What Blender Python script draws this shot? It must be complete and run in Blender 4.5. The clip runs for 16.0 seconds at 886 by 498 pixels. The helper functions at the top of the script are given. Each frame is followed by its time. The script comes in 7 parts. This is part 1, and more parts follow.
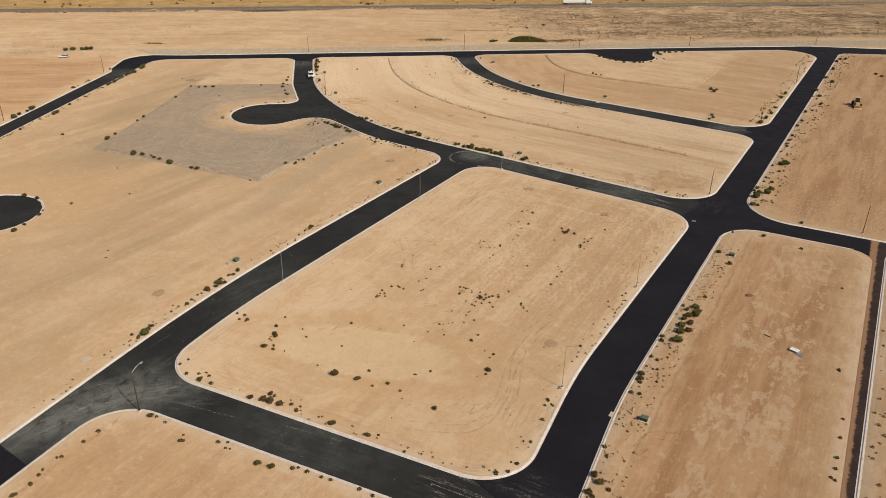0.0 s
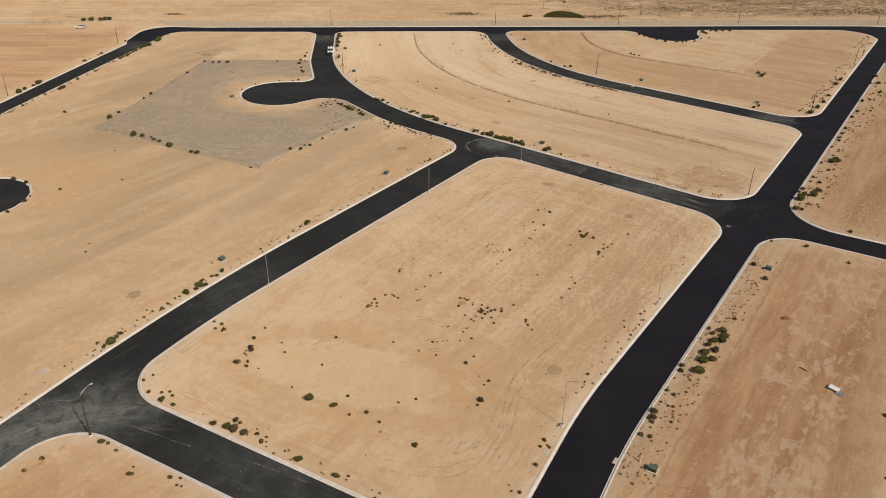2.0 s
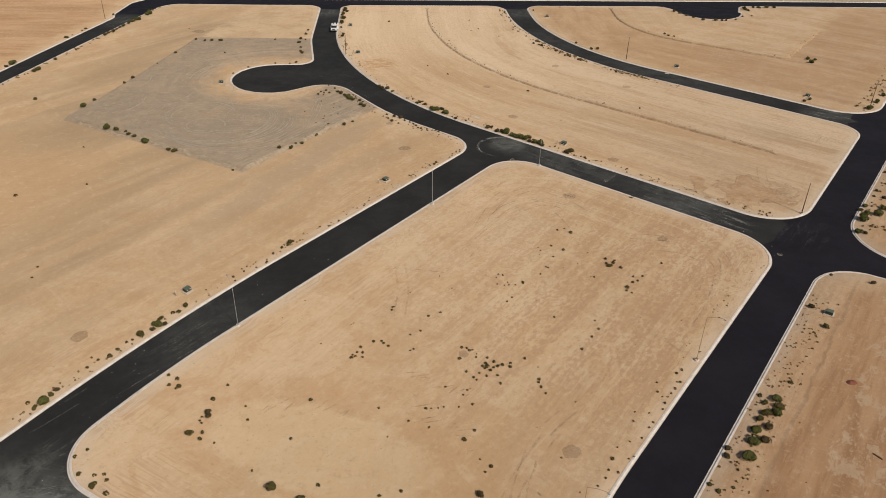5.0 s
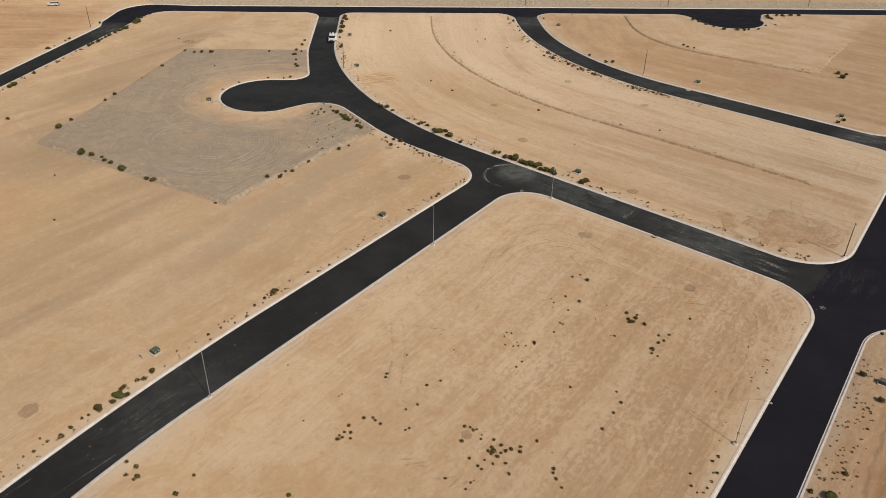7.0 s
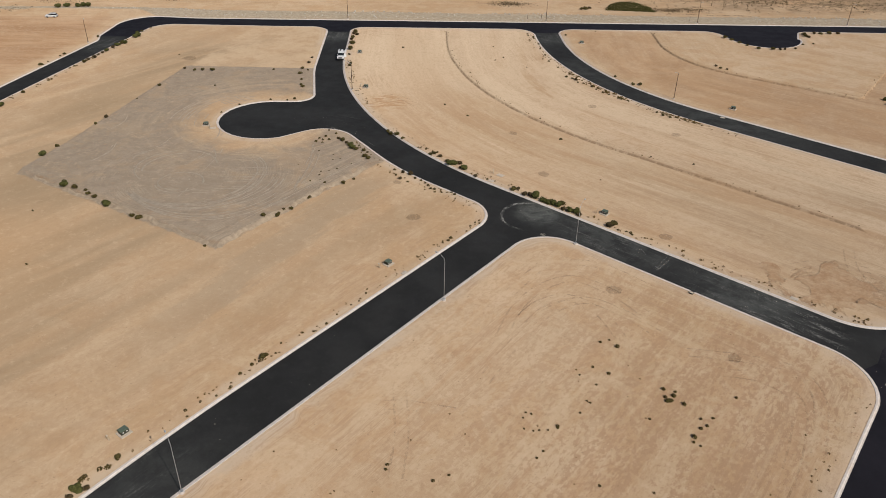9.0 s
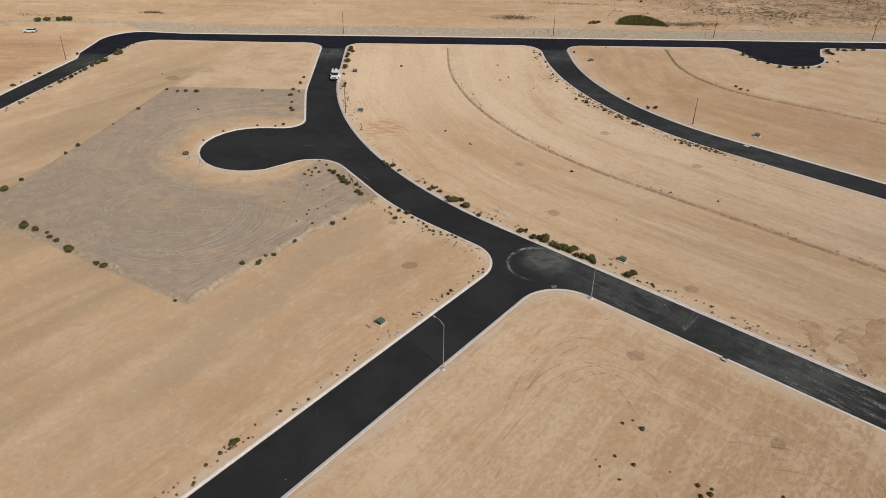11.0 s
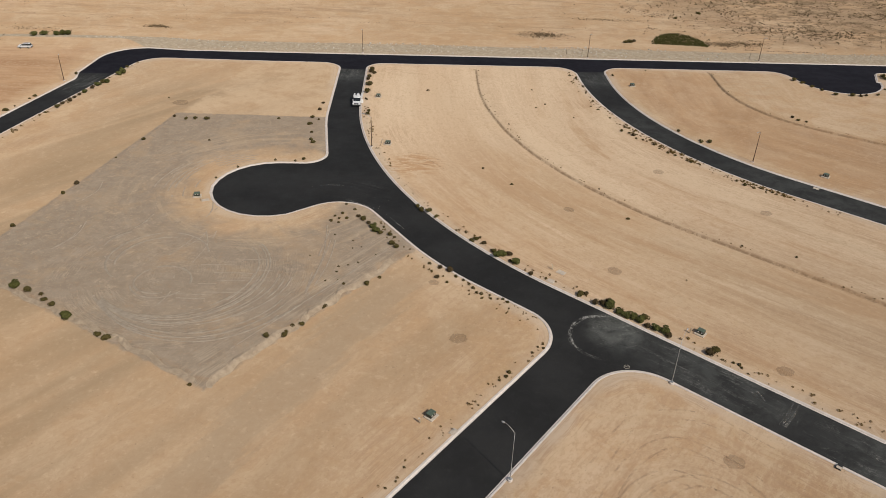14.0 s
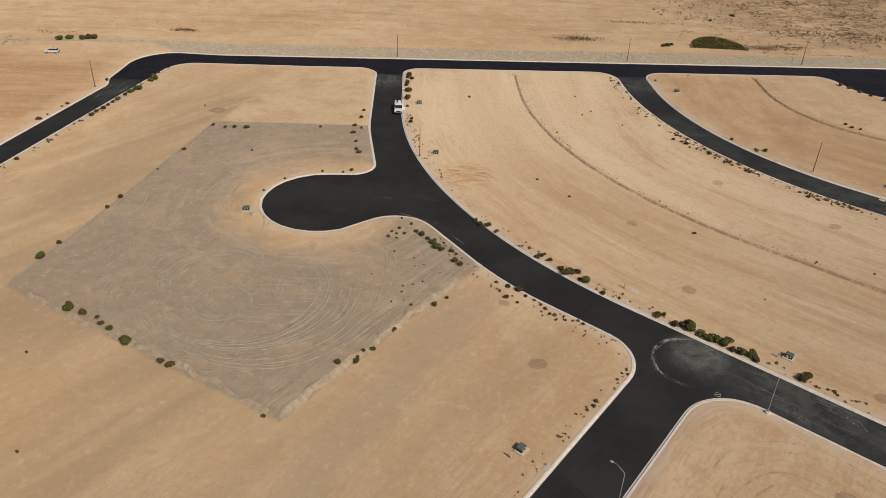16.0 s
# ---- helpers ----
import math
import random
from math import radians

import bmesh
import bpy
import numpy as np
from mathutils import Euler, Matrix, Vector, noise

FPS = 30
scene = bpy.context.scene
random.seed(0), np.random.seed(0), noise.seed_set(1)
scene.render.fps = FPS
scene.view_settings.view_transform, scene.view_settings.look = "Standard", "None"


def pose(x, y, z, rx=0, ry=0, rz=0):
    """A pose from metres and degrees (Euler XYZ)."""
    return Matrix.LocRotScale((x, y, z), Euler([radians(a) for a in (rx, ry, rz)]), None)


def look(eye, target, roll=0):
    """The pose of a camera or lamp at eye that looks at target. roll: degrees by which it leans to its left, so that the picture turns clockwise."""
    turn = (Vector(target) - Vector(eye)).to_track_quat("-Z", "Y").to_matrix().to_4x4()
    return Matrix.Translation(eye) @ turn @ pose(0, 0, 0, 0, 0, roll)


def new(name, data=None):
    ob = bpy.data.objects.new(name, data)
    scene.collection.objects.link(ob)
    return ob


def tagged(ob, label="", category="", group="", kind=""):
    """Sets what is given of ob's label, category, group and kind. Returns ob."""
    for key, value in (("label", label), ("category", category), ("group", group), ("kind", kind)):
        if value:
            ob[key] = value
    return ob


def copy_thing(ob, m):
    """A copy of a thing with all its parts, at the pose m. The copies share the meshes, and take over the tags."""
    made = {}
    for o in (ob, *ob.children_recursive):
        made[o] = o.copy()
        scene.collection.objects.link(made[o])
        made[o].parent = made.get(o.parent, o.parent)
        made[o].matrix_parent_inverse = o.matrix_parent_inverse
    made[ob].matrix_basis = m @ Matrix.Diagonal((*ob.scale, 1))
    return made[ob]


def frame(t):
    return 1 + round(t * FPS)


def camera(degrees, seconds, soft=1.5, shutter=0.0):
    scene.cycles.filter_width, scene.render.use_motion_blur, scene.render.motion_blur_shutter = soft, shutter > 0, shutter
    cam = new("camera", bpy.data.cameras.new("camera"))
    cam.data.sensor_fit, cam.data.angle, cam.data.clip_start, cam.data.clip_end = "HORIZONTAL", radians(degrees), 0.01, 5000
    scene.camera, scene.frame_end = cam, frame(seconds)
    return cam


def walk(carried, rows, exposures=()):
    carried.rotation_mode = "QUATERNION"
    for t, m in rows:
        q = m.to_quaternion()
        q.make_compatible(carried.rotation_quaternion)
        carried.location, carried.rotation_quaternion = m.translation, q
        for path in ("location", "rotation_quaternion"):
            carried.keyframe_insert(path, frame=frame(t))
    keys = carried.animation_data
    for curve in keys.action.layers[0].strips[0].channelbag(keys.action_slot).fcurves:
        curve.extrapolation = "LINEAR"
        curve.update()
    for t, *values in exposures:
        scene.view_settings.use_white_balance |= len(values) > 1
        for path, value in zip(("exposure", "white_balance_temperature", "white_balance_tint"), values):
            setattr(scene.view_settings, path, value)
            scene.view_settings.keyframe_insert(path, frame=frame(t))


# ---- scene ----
from mathutils.geometry import delaunay_2d_cdt

cam = camera(60.45, 16.0, soft=0.5)
PATH = [
    (0.0, pose(-8.48, -16.16, 79.07, 63.181, -0.916, -3.056)),
    (0.5, pose(-5.61, -12.33, 78.81, 62.631, -0.932, -2.143)),
    (1.0, pose(-3.24, -8.35, 78.66, 62.051, -0.943, -1.244)),
    (1.5, pose(-1.38, -4.19, 78.59, 61.479, -0.930, -0.339)),
    (2.0, pose(0.01, 0.00, 78.50, 60.935, -0.920, 0.400)),
    (2.5, pose(1.04, 4.05, 78.30, 60.470, -0.940, 0.727)),
    (3.0, pose(1.75, 8.45, 78.12, 59.956, -0.940, 1.030)),
    (3.5, pose(2.25, 12.84, 78.06, 59.450, -0.974, 1.390)),
    (4.0, pose(2.60, 17.29, 77.97, 58.923, -0.993, 1.778)),
    (6.5, pose(2.97, 40.18, 77.82, 57.849, -0.972, 2.388)),
    (7.0, pose(2.92, 44.77, 77.78, 57.864, -0.967, 2.650)),
    (7.5, pose(2.83, 49.22, 77.66, 57.901, -0.978, 2.945)),
    (8.0, pose(2.71, 53.68, 77.48, 57.960, -1.018, 3.245)),
    (8.5, pose(2.44, 58.23, 77.47, 57.984, -1.064, 3.627)),
    (9.0, pose(2.38, 62.82, 77.24, 58.057, -1.055, 3.942)),
    (11.5, pose(0.80, 85.24, 76.43, 58.300, -1.069, 4.149)),
    (12.0, pose(-0.46, 89.31, 76.37, 58.305, -1.221, 4.144)),
    (12.5, pose(-2.12, 93.06, 76.27, 58.330, -1.328, 4.145)),
    (13.0, pose(-4.20, 96.37, 76.26, 58.334, -1.429, 4.133)),
    (13.5, pose(-6.60, 99.25, 76.20, 58.343, -1.545, 4.140)),
    (14.0, pose(-9.18, 101.64, 76.25, 58.334, -1.587, 4.151)),
    (14.5, pose(-12.06, 103.58, 76.15, 58.342, -1.601, 4.144)),
    (15.0, pose(-15.18, 105.15, 76.02, 58.333, -1.632, 4.138)),
    (15.5, pose(-18.41, 106.45, 75.98, 58.255, -1.611, 4.153)),
    (16.0, pose(-21.99, 107.39, 76.09, 58.166, -1.590, 3.956)),
]
walk(cam, PATH, [(0.0, -0.21, 7250, 10), (3.5, -0.32, 7000, 10), (6.5, -0.35, 6950, 10), (8.0, -0.35, 6500, 10), (12.5, -0.33, 6450, 10), (16.0, -0.36, 6950, 10)])

# ---- light: high clear sun from the south-east, pale desert sky ----
SUN_AZ, SUN_EL = math.atan2(-0.75, 0.66), radians(43)
world = bpy.data.worlds.new("sky")
scene.world = world
world.use_nodes = True
wt = world.node_tree
wt.nodes.clear()
w_out = wt.nodes.new("ShaderNodeOutputWorld")
w_bg = wt.nodes.new("ShaderNodeBackground")
w_sky = wt.nodes.new("ShaderNodeTexSky")
w_sky.sky_type = "NISHITA"
w_sky.sun_disc = False
w_sky.sun_elevation = SUN_EL
w_sky.sun_rotation = math.pi / 2 - SUN_AZ
w_sky.air_density, w_sky.dust_density = 1.0, 2.0
w_bg.inputs["Strength"].default_value = 0.08
wt.links.new(w_sky.outputs[0], w_bg.inputs[0])
wt.links.new(w_bg.outputs[0], w_out.inputs[0])
sun_data = bpy.data.lights.new("sun", "SUN")
sun_data.energy, sun_data.angle, sun_data.color = 3.6, radians(0.8), (1.0, 0.94, 0.85)
sun = new("sun", sun_data)
sun.matrix_world = look((60, -60, 120), (60 - math.cos(SUN_AZ) * math.cos(SUN_EL) * 10, -60 - math.sin(SUN_AZ) * math.cos(SUN_EL) * 10, 120 - math.sin(SUN_EL) * 10))

# ---- materials ----
class Nodes:
    """A small builder for node materials."""

    def __init__(self, name):
        self.mat = bpy.data.materials.new(name)
        self.mat.use_nodes = True
        self.tree = self.mat.node_tree
        self.bsdf = self.tree.nodes["Principled BSDF"]

    def add(self, kind, **inputs):
        node = self.tree.nodes.new(kind)
        for key, value in inputs.items():
            self.put(node, key.replace("_", " "), value)
        return node

    def put(self, node, key, value):
        socket = node.inputs[int(key)] if key.isdigit() else node.inputs[key]
        if isinstance(value, bpy.types.NodeSocket):
            self.tree.links.new(value, socket)
        else:
            socket.default_value = value

    def math(self, op, a, b=0.0, c=0.0):
        node = self.tree.nodes.new("ShaderNodeMath")
        node.operation = op
        for n, value in enumerate((a, b, c)):
            self.put(node, str(n), value)
        return node.outputs[0]

    def vec(self, op, a, b=(0, 0, 0)):
        node = self.tree.nodes.new("ShaderNodeVectorMath")
        node.operation = op
        self.put(node, "0", a)
        self.put(node, "1", b)
        return node.outputs["Value"] if op in ("DOT_PRODUCT", "LENGTH", "DISTANCE") else node.outputs["Vector"]

    def noise(self, vector, scale, detail=4.0, rough=0.55, warp=0.0):
        node = self.add("ShaderNodeTexNoise", Vector=vector, Scale=scale, Detail=detail, Roughness=rough, Distortion=warp)
        return node.outputs[0]

    def ramp(self, value, low, high, a=0.0, b=1.0):
        node = self.tree.nodes.new("ShaderNodeMapRange")
        node.interpolation_type = "SMOOTHSTEP"
        for n, v in enumerate((value, low, high, a, b)):
            self.put(node, str(n), v)
        return node.outputs[0]

    def mix(self, factor, a, b, blend="MIX"):
        node = self.tree.nodes.new("ShaderNodeMix")
        node.data_type, node.blend_type = "RGBA", blend
        self.put(node, "0", factor)
        for key, value in ((6, a), (7, b)):
            if isinstance(value, tuple) and len(value) == 3:
                value = (*value, 1.0)
            self.put(node, str(key), value)
        return node.outputs[2]

    def split(self, vector):
        node = self.add("ShaderNodeSeparateXYZ")
        self.put(node, "0", vector)
        return node.outputs[0], node.outputs[1], node.outputs[2]

    def join(self, x, y, z=0.0):
        return self.add("ShaderNodeCombineXYZ", X=x, Y=y, Z=z).outputs[0]

    def place(self):
        return self.tree.nodes.new("ShaderNodeNewGeometry").outputs["Position"]

    def attr(self, name):
        node = self.tree.nodes.new("ShaderNodeAttribute")
        node.attribute_name = name
        return node

    def bump(self, height, strength=0.5, distance=0.1):
        node = self.add("ShaderNodeBump", Height=height, Strength=strength, Distance=distance)
        self.put(self.bsdf, "Normal", node.outputs[0])

    def finish(self, colour, rough=0.9, metal=0.0, spec=0.3):
        if isinstance(colour, tuple) and len(colour) == 3:
            colour = (*colour, 1.0)
        self.put(self.bsdf, "Base Color", colour)
        self.put(self.bsdf, "Roughness", rough)
        self.put(self.bsdf, "Metallic", metal)
        self.put(self.bsdf, "Specular IOR Level", spec)
        return self.mat


def spread(n, place, xy, radius, soft):
    """One inside a radius round a spot of the plan, nought outside, with a soft rim."""
    d = n.vec("DISTANCE", n.vec("MULTIPLY", place, (1, 1, 0)), (xy[0], xy[1], 0))
    return n.ramp(d, radius - soft, radius + soft, 1.0, 0.0)


PAD = [(-101.0, 209.5), (-48.0, 183.0), (-22.0, 224.0), (-52.0, 286.5), (-90.0, 284.0)]


def soil_material():
    n = Nodes("desert_soil")
    p = n.place()
    u, v, tone = n.split(n.attr("flow").outputs["Vector"])
    run, far, dull = n.split(n.attr("rim").outputs["Vector"])
    fleck, ridge, crusty = n.split(n.attr("kind").outputs["Vector"])
    lap, ring, laps = n.split(n.attr("loop").outputs["Vector"])
    crusted = n.math("MAXIMUM", crusty, 0.0)

    def drawn(along, across, z=0.0):
        return n.join(n.math("MULTIPLY", u, along), n.math("MULTIPLY", v, across), z)

    def lay(c, fac, colour):
        return n.mix(fac, c, colour)

    def times(*values):
        out = values[0]
        for value in values[1:]:
            out = n.math("MULTIPLY", out, value)
        return out

    # sand in broad clouds of paler, warmer and greyer tone
    c = n.mix(n.ramp(n.noise(p, 0.022, 5.0, 0.6), 0.36, 0.66), (0.49, 0.338, 0.2), (0.575, 0.42, 0.272))
    c = lay(c, n.ramp(n.noise(p, 0.047, 5.0, 0.62, 0.7), 0.52, 0.68, 0.0, 0.38), (0.54, 0.345, 0.185))
    c = lay(c, n.ramp(n.noise(n.vec("ADD", p, (70, 30, 9)), 0.04, 5.0, 0.62, 0.5), 0.52, 0.7, 0.0, 0.4), (0.48, 0.375, 0.258))
    c = lay(c, n.ramp(tone, 0.02, -0.28, 0.0, 0.7), (0.63, 0.48, 0.335))
    # ragged patches of warmer and of paler sand
    bladed = n.ramp(crusty, -0.2, -0.8)
    calm = n.math("MULTIPLY_ADD", bladed, -0.6, 1.0)
    mottle = n.noise(n.vec("MULTIPLY", p, (1, 1, 0)), 0.11, 9.0, 0.72, 0.9)
    c = lay(c, times(n.ramp(mottle, 0.525, 0.55, 0.0, 0.42), calm), (0.5, 0.322, 0.178))
    c = lay(c, times(n.ramp(mottle, 0.47, 0.445, 0.0, 0.42), calm), (0.6, 0.455, 0.305))
    mid = n.noise(p, 0.16, 6.0, 0.62, 0.4)
    c = lay(c, n.ramp(mid, 0.54, 0.7, 0.0, 0.25), (0.47, 0.3, 0.17))
    # long soft streaks left by grading, then fine combed lines
    streak = n.noise(drawn(0.018, 0.14), 1.0, 4.5, 0.72, 0.25)
    where = n.ramp(n.noise(p, 0.045, 4.0, 0.6), 0.38, 0.62, 0.25, 1.0)
    where = times(where, n.math("MULTIPLY_ADD", dull, -0.5, 1.0))
    c = lay(c, times(n.ramp(streak, 0.52, 0.68, 0.0, 0.5), where), (0.63, 0.48, 0.335))
    c = lay(c, times(n.ramp(streak, 0.47, 0.34, 0.0, 0.5), where), (0.44, 0.29, 0.17))
    # the curved lot was bladed in long passes: pale scoured bands, warm ones, and brown drag marks at its east end
    passes = n.noise(drawn(0.009, 0.075, 2.0), 1.0, 7.0, 0.66, 0.35)
    c = lay(c, times(bladed, n.ramp(passes, 0.54, 0.6, 0.0, 0.6)), (0.68, 0.53, 0.37))
    c = lay(c, times(bladed, n.ramp(passes, 0.49, 0.42, 0.0, 0.75)), (0.475, 0.31, 0.178))
    east = n.ramp(n.vec("DOT_PRODUCT", p, (0.81, -0.59, 0)), -130.0, -85.0)
    drag = n.noise(drawn(0.035, 0.42, 7.0), 1.0, 8.0, 0.76, 0.25)
    c = lay(c, times(bladed, east, n.ramp(n.noise(drawn(0.012, 0.06, 4.0), 1.0, 3.0, 0.6), 0.42, 0.56), n.ramp(drag, 0.52, 0.57, 0.0, 0.5)), (0.42, 0.285, 0.178))
    c = lay(c, times(bladed, n.ramp(drag, 0.455, 0.4, 0.0, 0.3)), (0.66, 0.515, 0.365))
    c = lay(c, times(bladed, n.ramp(n.vec("DOT_PRODUCT", p, (0.81, -0.59, 0)), -145.0, -185.0, 0.0, 0.6)), (0.68, 0.525, 0.365))
    belt = n.noise(drawn(0.02, 0.26, 3.0), 1.0, 5.0, 0.66, 0.3)
    comb = n.noise(drawn(0.16, 1.3, 6.0), 1.0, 6.0, 0.76, 0.2)
    combed = n.math("SUBTRACT", n.math("MULTIPLY_ADD", fleck, 0.3, 0.55), n.math("MULTIPLY", dull, 0.35))
    c = lay(c, times(n.ramp(comb, 0.54, 0.64, 0.0, 0.45), combed, n.ramp(belt, 0.52, 0.42, 0.2, 1.0)), (0.65, 0.505, 0.365))
    c = lay(c, times(n.ramp(comb, 0.46, 0.37, 0.0, 0.45), combed, n.ramp(belt, 0.45, 0.58, 0.2, 1.0)), (0.42, 0.275, 0.165))
    # broken crust: ragged crisp flakes that gather in belts along the grading
    flakes = n.noise(drawn(0.85, 1.5, 1.0), 1.0, 4.0, 0.66, 0.1)
    over = n.math("SUBTRACT", flakes, n.math("MULTIPLY_ADD", belt, -0.7, 0.865))
    c = lay(c, times(n.ramp(over, 0.0, 0.008), n.math("MULTIPLY", fleck, 0.85)), (0.425, 0.27, 0.162))
    scour = n.noise(drawn(0.4, 1.1, 8.0), 1.0, 7.0, 0.74, 0.15)
    over = n.math("SUBTRACT", scour, n.math("MULTIPLY_ADD", belt, 0.62, 0.245))
    c = lay(c, times(n.ramp(over, 0.0, 0.012), n.math("MULTIPLY", fleck, 0.4)), (0.625, 0.475, 0.315))
    # laps of wheel tracks inside a lot, rounding its corners
    rut = n.math("ABSOLUTE", n.math("SUBTRACT", n.noise(n.join(n.math("MULTIPLY", lap, 0.025), n.math("MULTIPLY", ring, 1.15), 3.0), 1.0, 4.0, 0.65, 0.1), 0.5))
    gone = n.math("MULTIPLY", n.ramp(n.noise(p, 0.05, 4.0, 0.6), 0.44, 0.6), n.ramp(ring, 17.0, 12.0))
    c = lay(c, times(n.ramp(rut, 0.035, 0.008, 0.0, 0.42), laps, gone), (0.4, 0.255, 0.155))
    wide = n.noise(n.join(n.math("MULTIPLY", lap, 0.012), n.math("MULTIPLY", ring, 0.28), 8.0), 1.0, 5.0, 0.65, 0.2)
    c = lay(c, times(n.ramp(wide, 0.53, 0.6, 0.0, 0.4), laps), (0.5, 0.325, 0.19))
    c = lay(c, times(n.ramp(wide, 0.46, 0.38, 0.0, 0.35), laps), (0.61, 0.465, 0.31))
    # a pale oval scraped smooth in the middle lot, with warmer sand heaped round it
    off = n.vec("SUBTRACT", p, (-15.0, 99.0, 0))
    oval = n.math("SQRT", n.math("ADD", n.math("POWER", n.math("DIVIDE", n.vec("DOT_PRODUCT", off, (0.956, -0.292, 0)), 17.5), 2.0), n.math("POWER", n.math("DIVIDE", n.vec("DOT_PRODUCT", off, (0.292, 0.956, 0)), 8.0), 2.0)))
    oval = n.math("ADD", oval, n.math("MULTIPLY_ADD", n.noise(p, 0.22, 7.0, 0.7, 0.4), 0.7, -0.35))
    c = lay(c, n.ramp(oval, 1.02, 0.85, 0.0, 0.5), (0.6, 0.455, 0.292))
    c = lay(c, times(n.ramp(oval, 0.95, 1.08), n.ramp(oval, 1.7, 1.25, 0.0, 0.5), n.ramp(n.noise(p, 0.09, 5.0, 0.65), 0.4, 0.58, 0.2, 1.0)), (0.49, 0.315, 0.172))
    # a trampled, paler strip beside the kerbs
    verge = n.ramp(n.math("ADD", far, n.math("MULTIPLY_ADD", n.noise(p, 0.5, 6.0, 0.72), 3.6, -1.8)), 3.2, 1.2)
    c = lay(c, times(verge, n.ramp(n.noise(p, 0.06, 3.0), 0.35, 0.6, 0.2, 0.75)), (0.58, 0.465, 0.35))
    turned = n.math("ABSOLUTE", n.math("SUBTRACT", n.noise(n.join(n.math("MULTIPLY", run, 0.03), n.math("MULTIPLY", far, 0.85), 3.0), 1.0, 4.0, 0.65, 0.3), 0.5))
    c = lay(c, times(n.ramp(turned, 0.05, 0.01, 0.0, 0.4), n.ramp(far, 16.0, 7.0), n.ramp(n.noise(p, 0.07, 3.0), 0.48, 0.6)), (0.4, 0.255, 0.155))
    # duller, finer soil of the west lot, its colour darkened partly for lens vignetting; greyer where the dust has
    # drifted off the gravel
    soft = n.mix(n.ramp(n.noise(drawn(0.018, 0.05, 5.0), 1.0, 6.0, 0.62, 0.6), 0.4, 0.6), (0.315, 0.235, 0.148), (0.4, 0.298, 0.192))
    c = lay(c, times(dull, n.ramp(n.noise(drawn(0.005, 0.06, 5.0), 1.0, 4.0, 0.6, 0.4), 0.42, 0.56, 0.4, 0.95), n.ramp(far, 3.0, 30.0, 0.25, 0.9)), soft)
    off = n.math("ABSOLUTE", n.math("ADD", v, n.math("MULTIPLY_ADD", u, 0.16, 111.0)))
    off = n.math("ADD", off, n.math("MULTIPLY_ADD", n.noise(drawn(0.05, 0.4, 2.0), 1.0, 8.0, 0.74, 0.3), 14.0, -7.0))
    c = lay(c, times(dull, n.ramp(off, 5.5, 2.2), n.ramp(u, 84.0, 120.0), n.ramp(u, 176.0, 158.0, 0.0, 0.6)), (0.37, 0.288, 0.198))
    # a broad smooth spread of orange sand south-west of the gravel
    warm = n.math("ADD", n.vec("DISTANCE", n.vec("MULTIPLY", p, (0.8, 1, 0)), (-84.0, 172.0, 0)), n.math("MULTIPLY_ADD", n.noise(drawn(0.02, 0.06, 9.0), 1.0, 5.0, 0.6, 0.4), 40.0, -20.0))
    c = lay(c, times(dull, n.ramp(warm, 34.0, 8.0, 0.0, 0.6)), (0.46, 0.305, 0.172))
    fresh = n.ramp(n.math("ADD", n.vec("DOT_PRODUCT", p, (0.984, -0.178, 0)), n.math("MULTIPLY_ADD", n.noise(p, 0.4, 5.0, 0.7), 3.0, -1.5)), -139.6, -137.6)
    c = lay(c, times(dull, fresh, n.ramp(n.vec("DOT_PRODUCT", p, (-0.05, 1, 0)), 287.0, 289.0), n.ramp(n.noise(p, 0.1, 6.0, 0.7), 0.38, 0.58, 0.1, 0.65)), (0.58, 0.44, 0.295))
    # redder, browner lots to the east
    red = n.mix(n.ramp(streak, 0.38, 0.62), (0.31, 0.162, 0.08), (0.455, 0.278, 0.155))
    red = n.mix(times(n.ramp(comb, 0.53, 0.62, 0.0, 0.45), n.ramp(belt, 0.45, 0.55)), red, (0.47, 0.3, 0.18))
    red = n.mix(n.ramp(comb, 0.46, 0.38, 0.0, 0.35), red, (0.27, 0.145, 0.075))
    near = n.math("MAXIMUM", n.ramp(n.math("ABSOLUTE", n.math("ADD", v, 7.5)), 6.0, 2.0), n.ramp(n.math("ABSOLUTE", n.math("ADD", v, 1.2)), 3.6, 2.2))
    scab = n.noise(drawn(0.26, 0.5, 5.0), 1.0, 8.0, 0.76, 0.3)
    edge = n.math("MULTIPLY_ADD", near, -0.1, n.ramp(n.noise(p, 0.06, 4.0, 0.6), 0.38, 0.6, 0.66, 0.58))
    peel = times(n.ramp(n.math("SUBTRACT", scab, edge), 0.0, 0.014), n.math("MULTIPLY_ADD", crusted, 0.62, 0.1))
    peel = n.math("MAXIMUM", peel, times(n.ramp(n.math("SUBTRACT", flakes, n.math("MULTIPLY_ADD", belt, -0.5, 0.82)), 0.0, 0.02), n.math("SUBTRACT", 0.6, n.math("MULTIPLY", crusted, 0.5))))
    red = n.mix(peel, red, (0.5, 0.365, 0.245))
    red = n.mix(times(crusted, n.ramp(n.math("ADD", v, n.math("MULTIPLY_ADD", n.noise(p, 0.3, 5.0, 0.7), 1.2, -0.6)), 1.8, 2.3, 0.0, 0.75)), red, n.mix(n.ramp(comb, 0.42, 0.6), (0.335, 0.188, 0.096), (0.41, 0.245, 0.135)))
    red = n.mix(times(crusted, n.ramp(n.math("ABSOLUTE", n.math("ADD", v, n.math("MULTIPLY_ADD", n.noise(p, 0.15, 5.0, 0.65), 2.4, 16.2))), 0.4, 0.1, 0.0, 0.6)), red, (0.24, 0.145, 0.085))
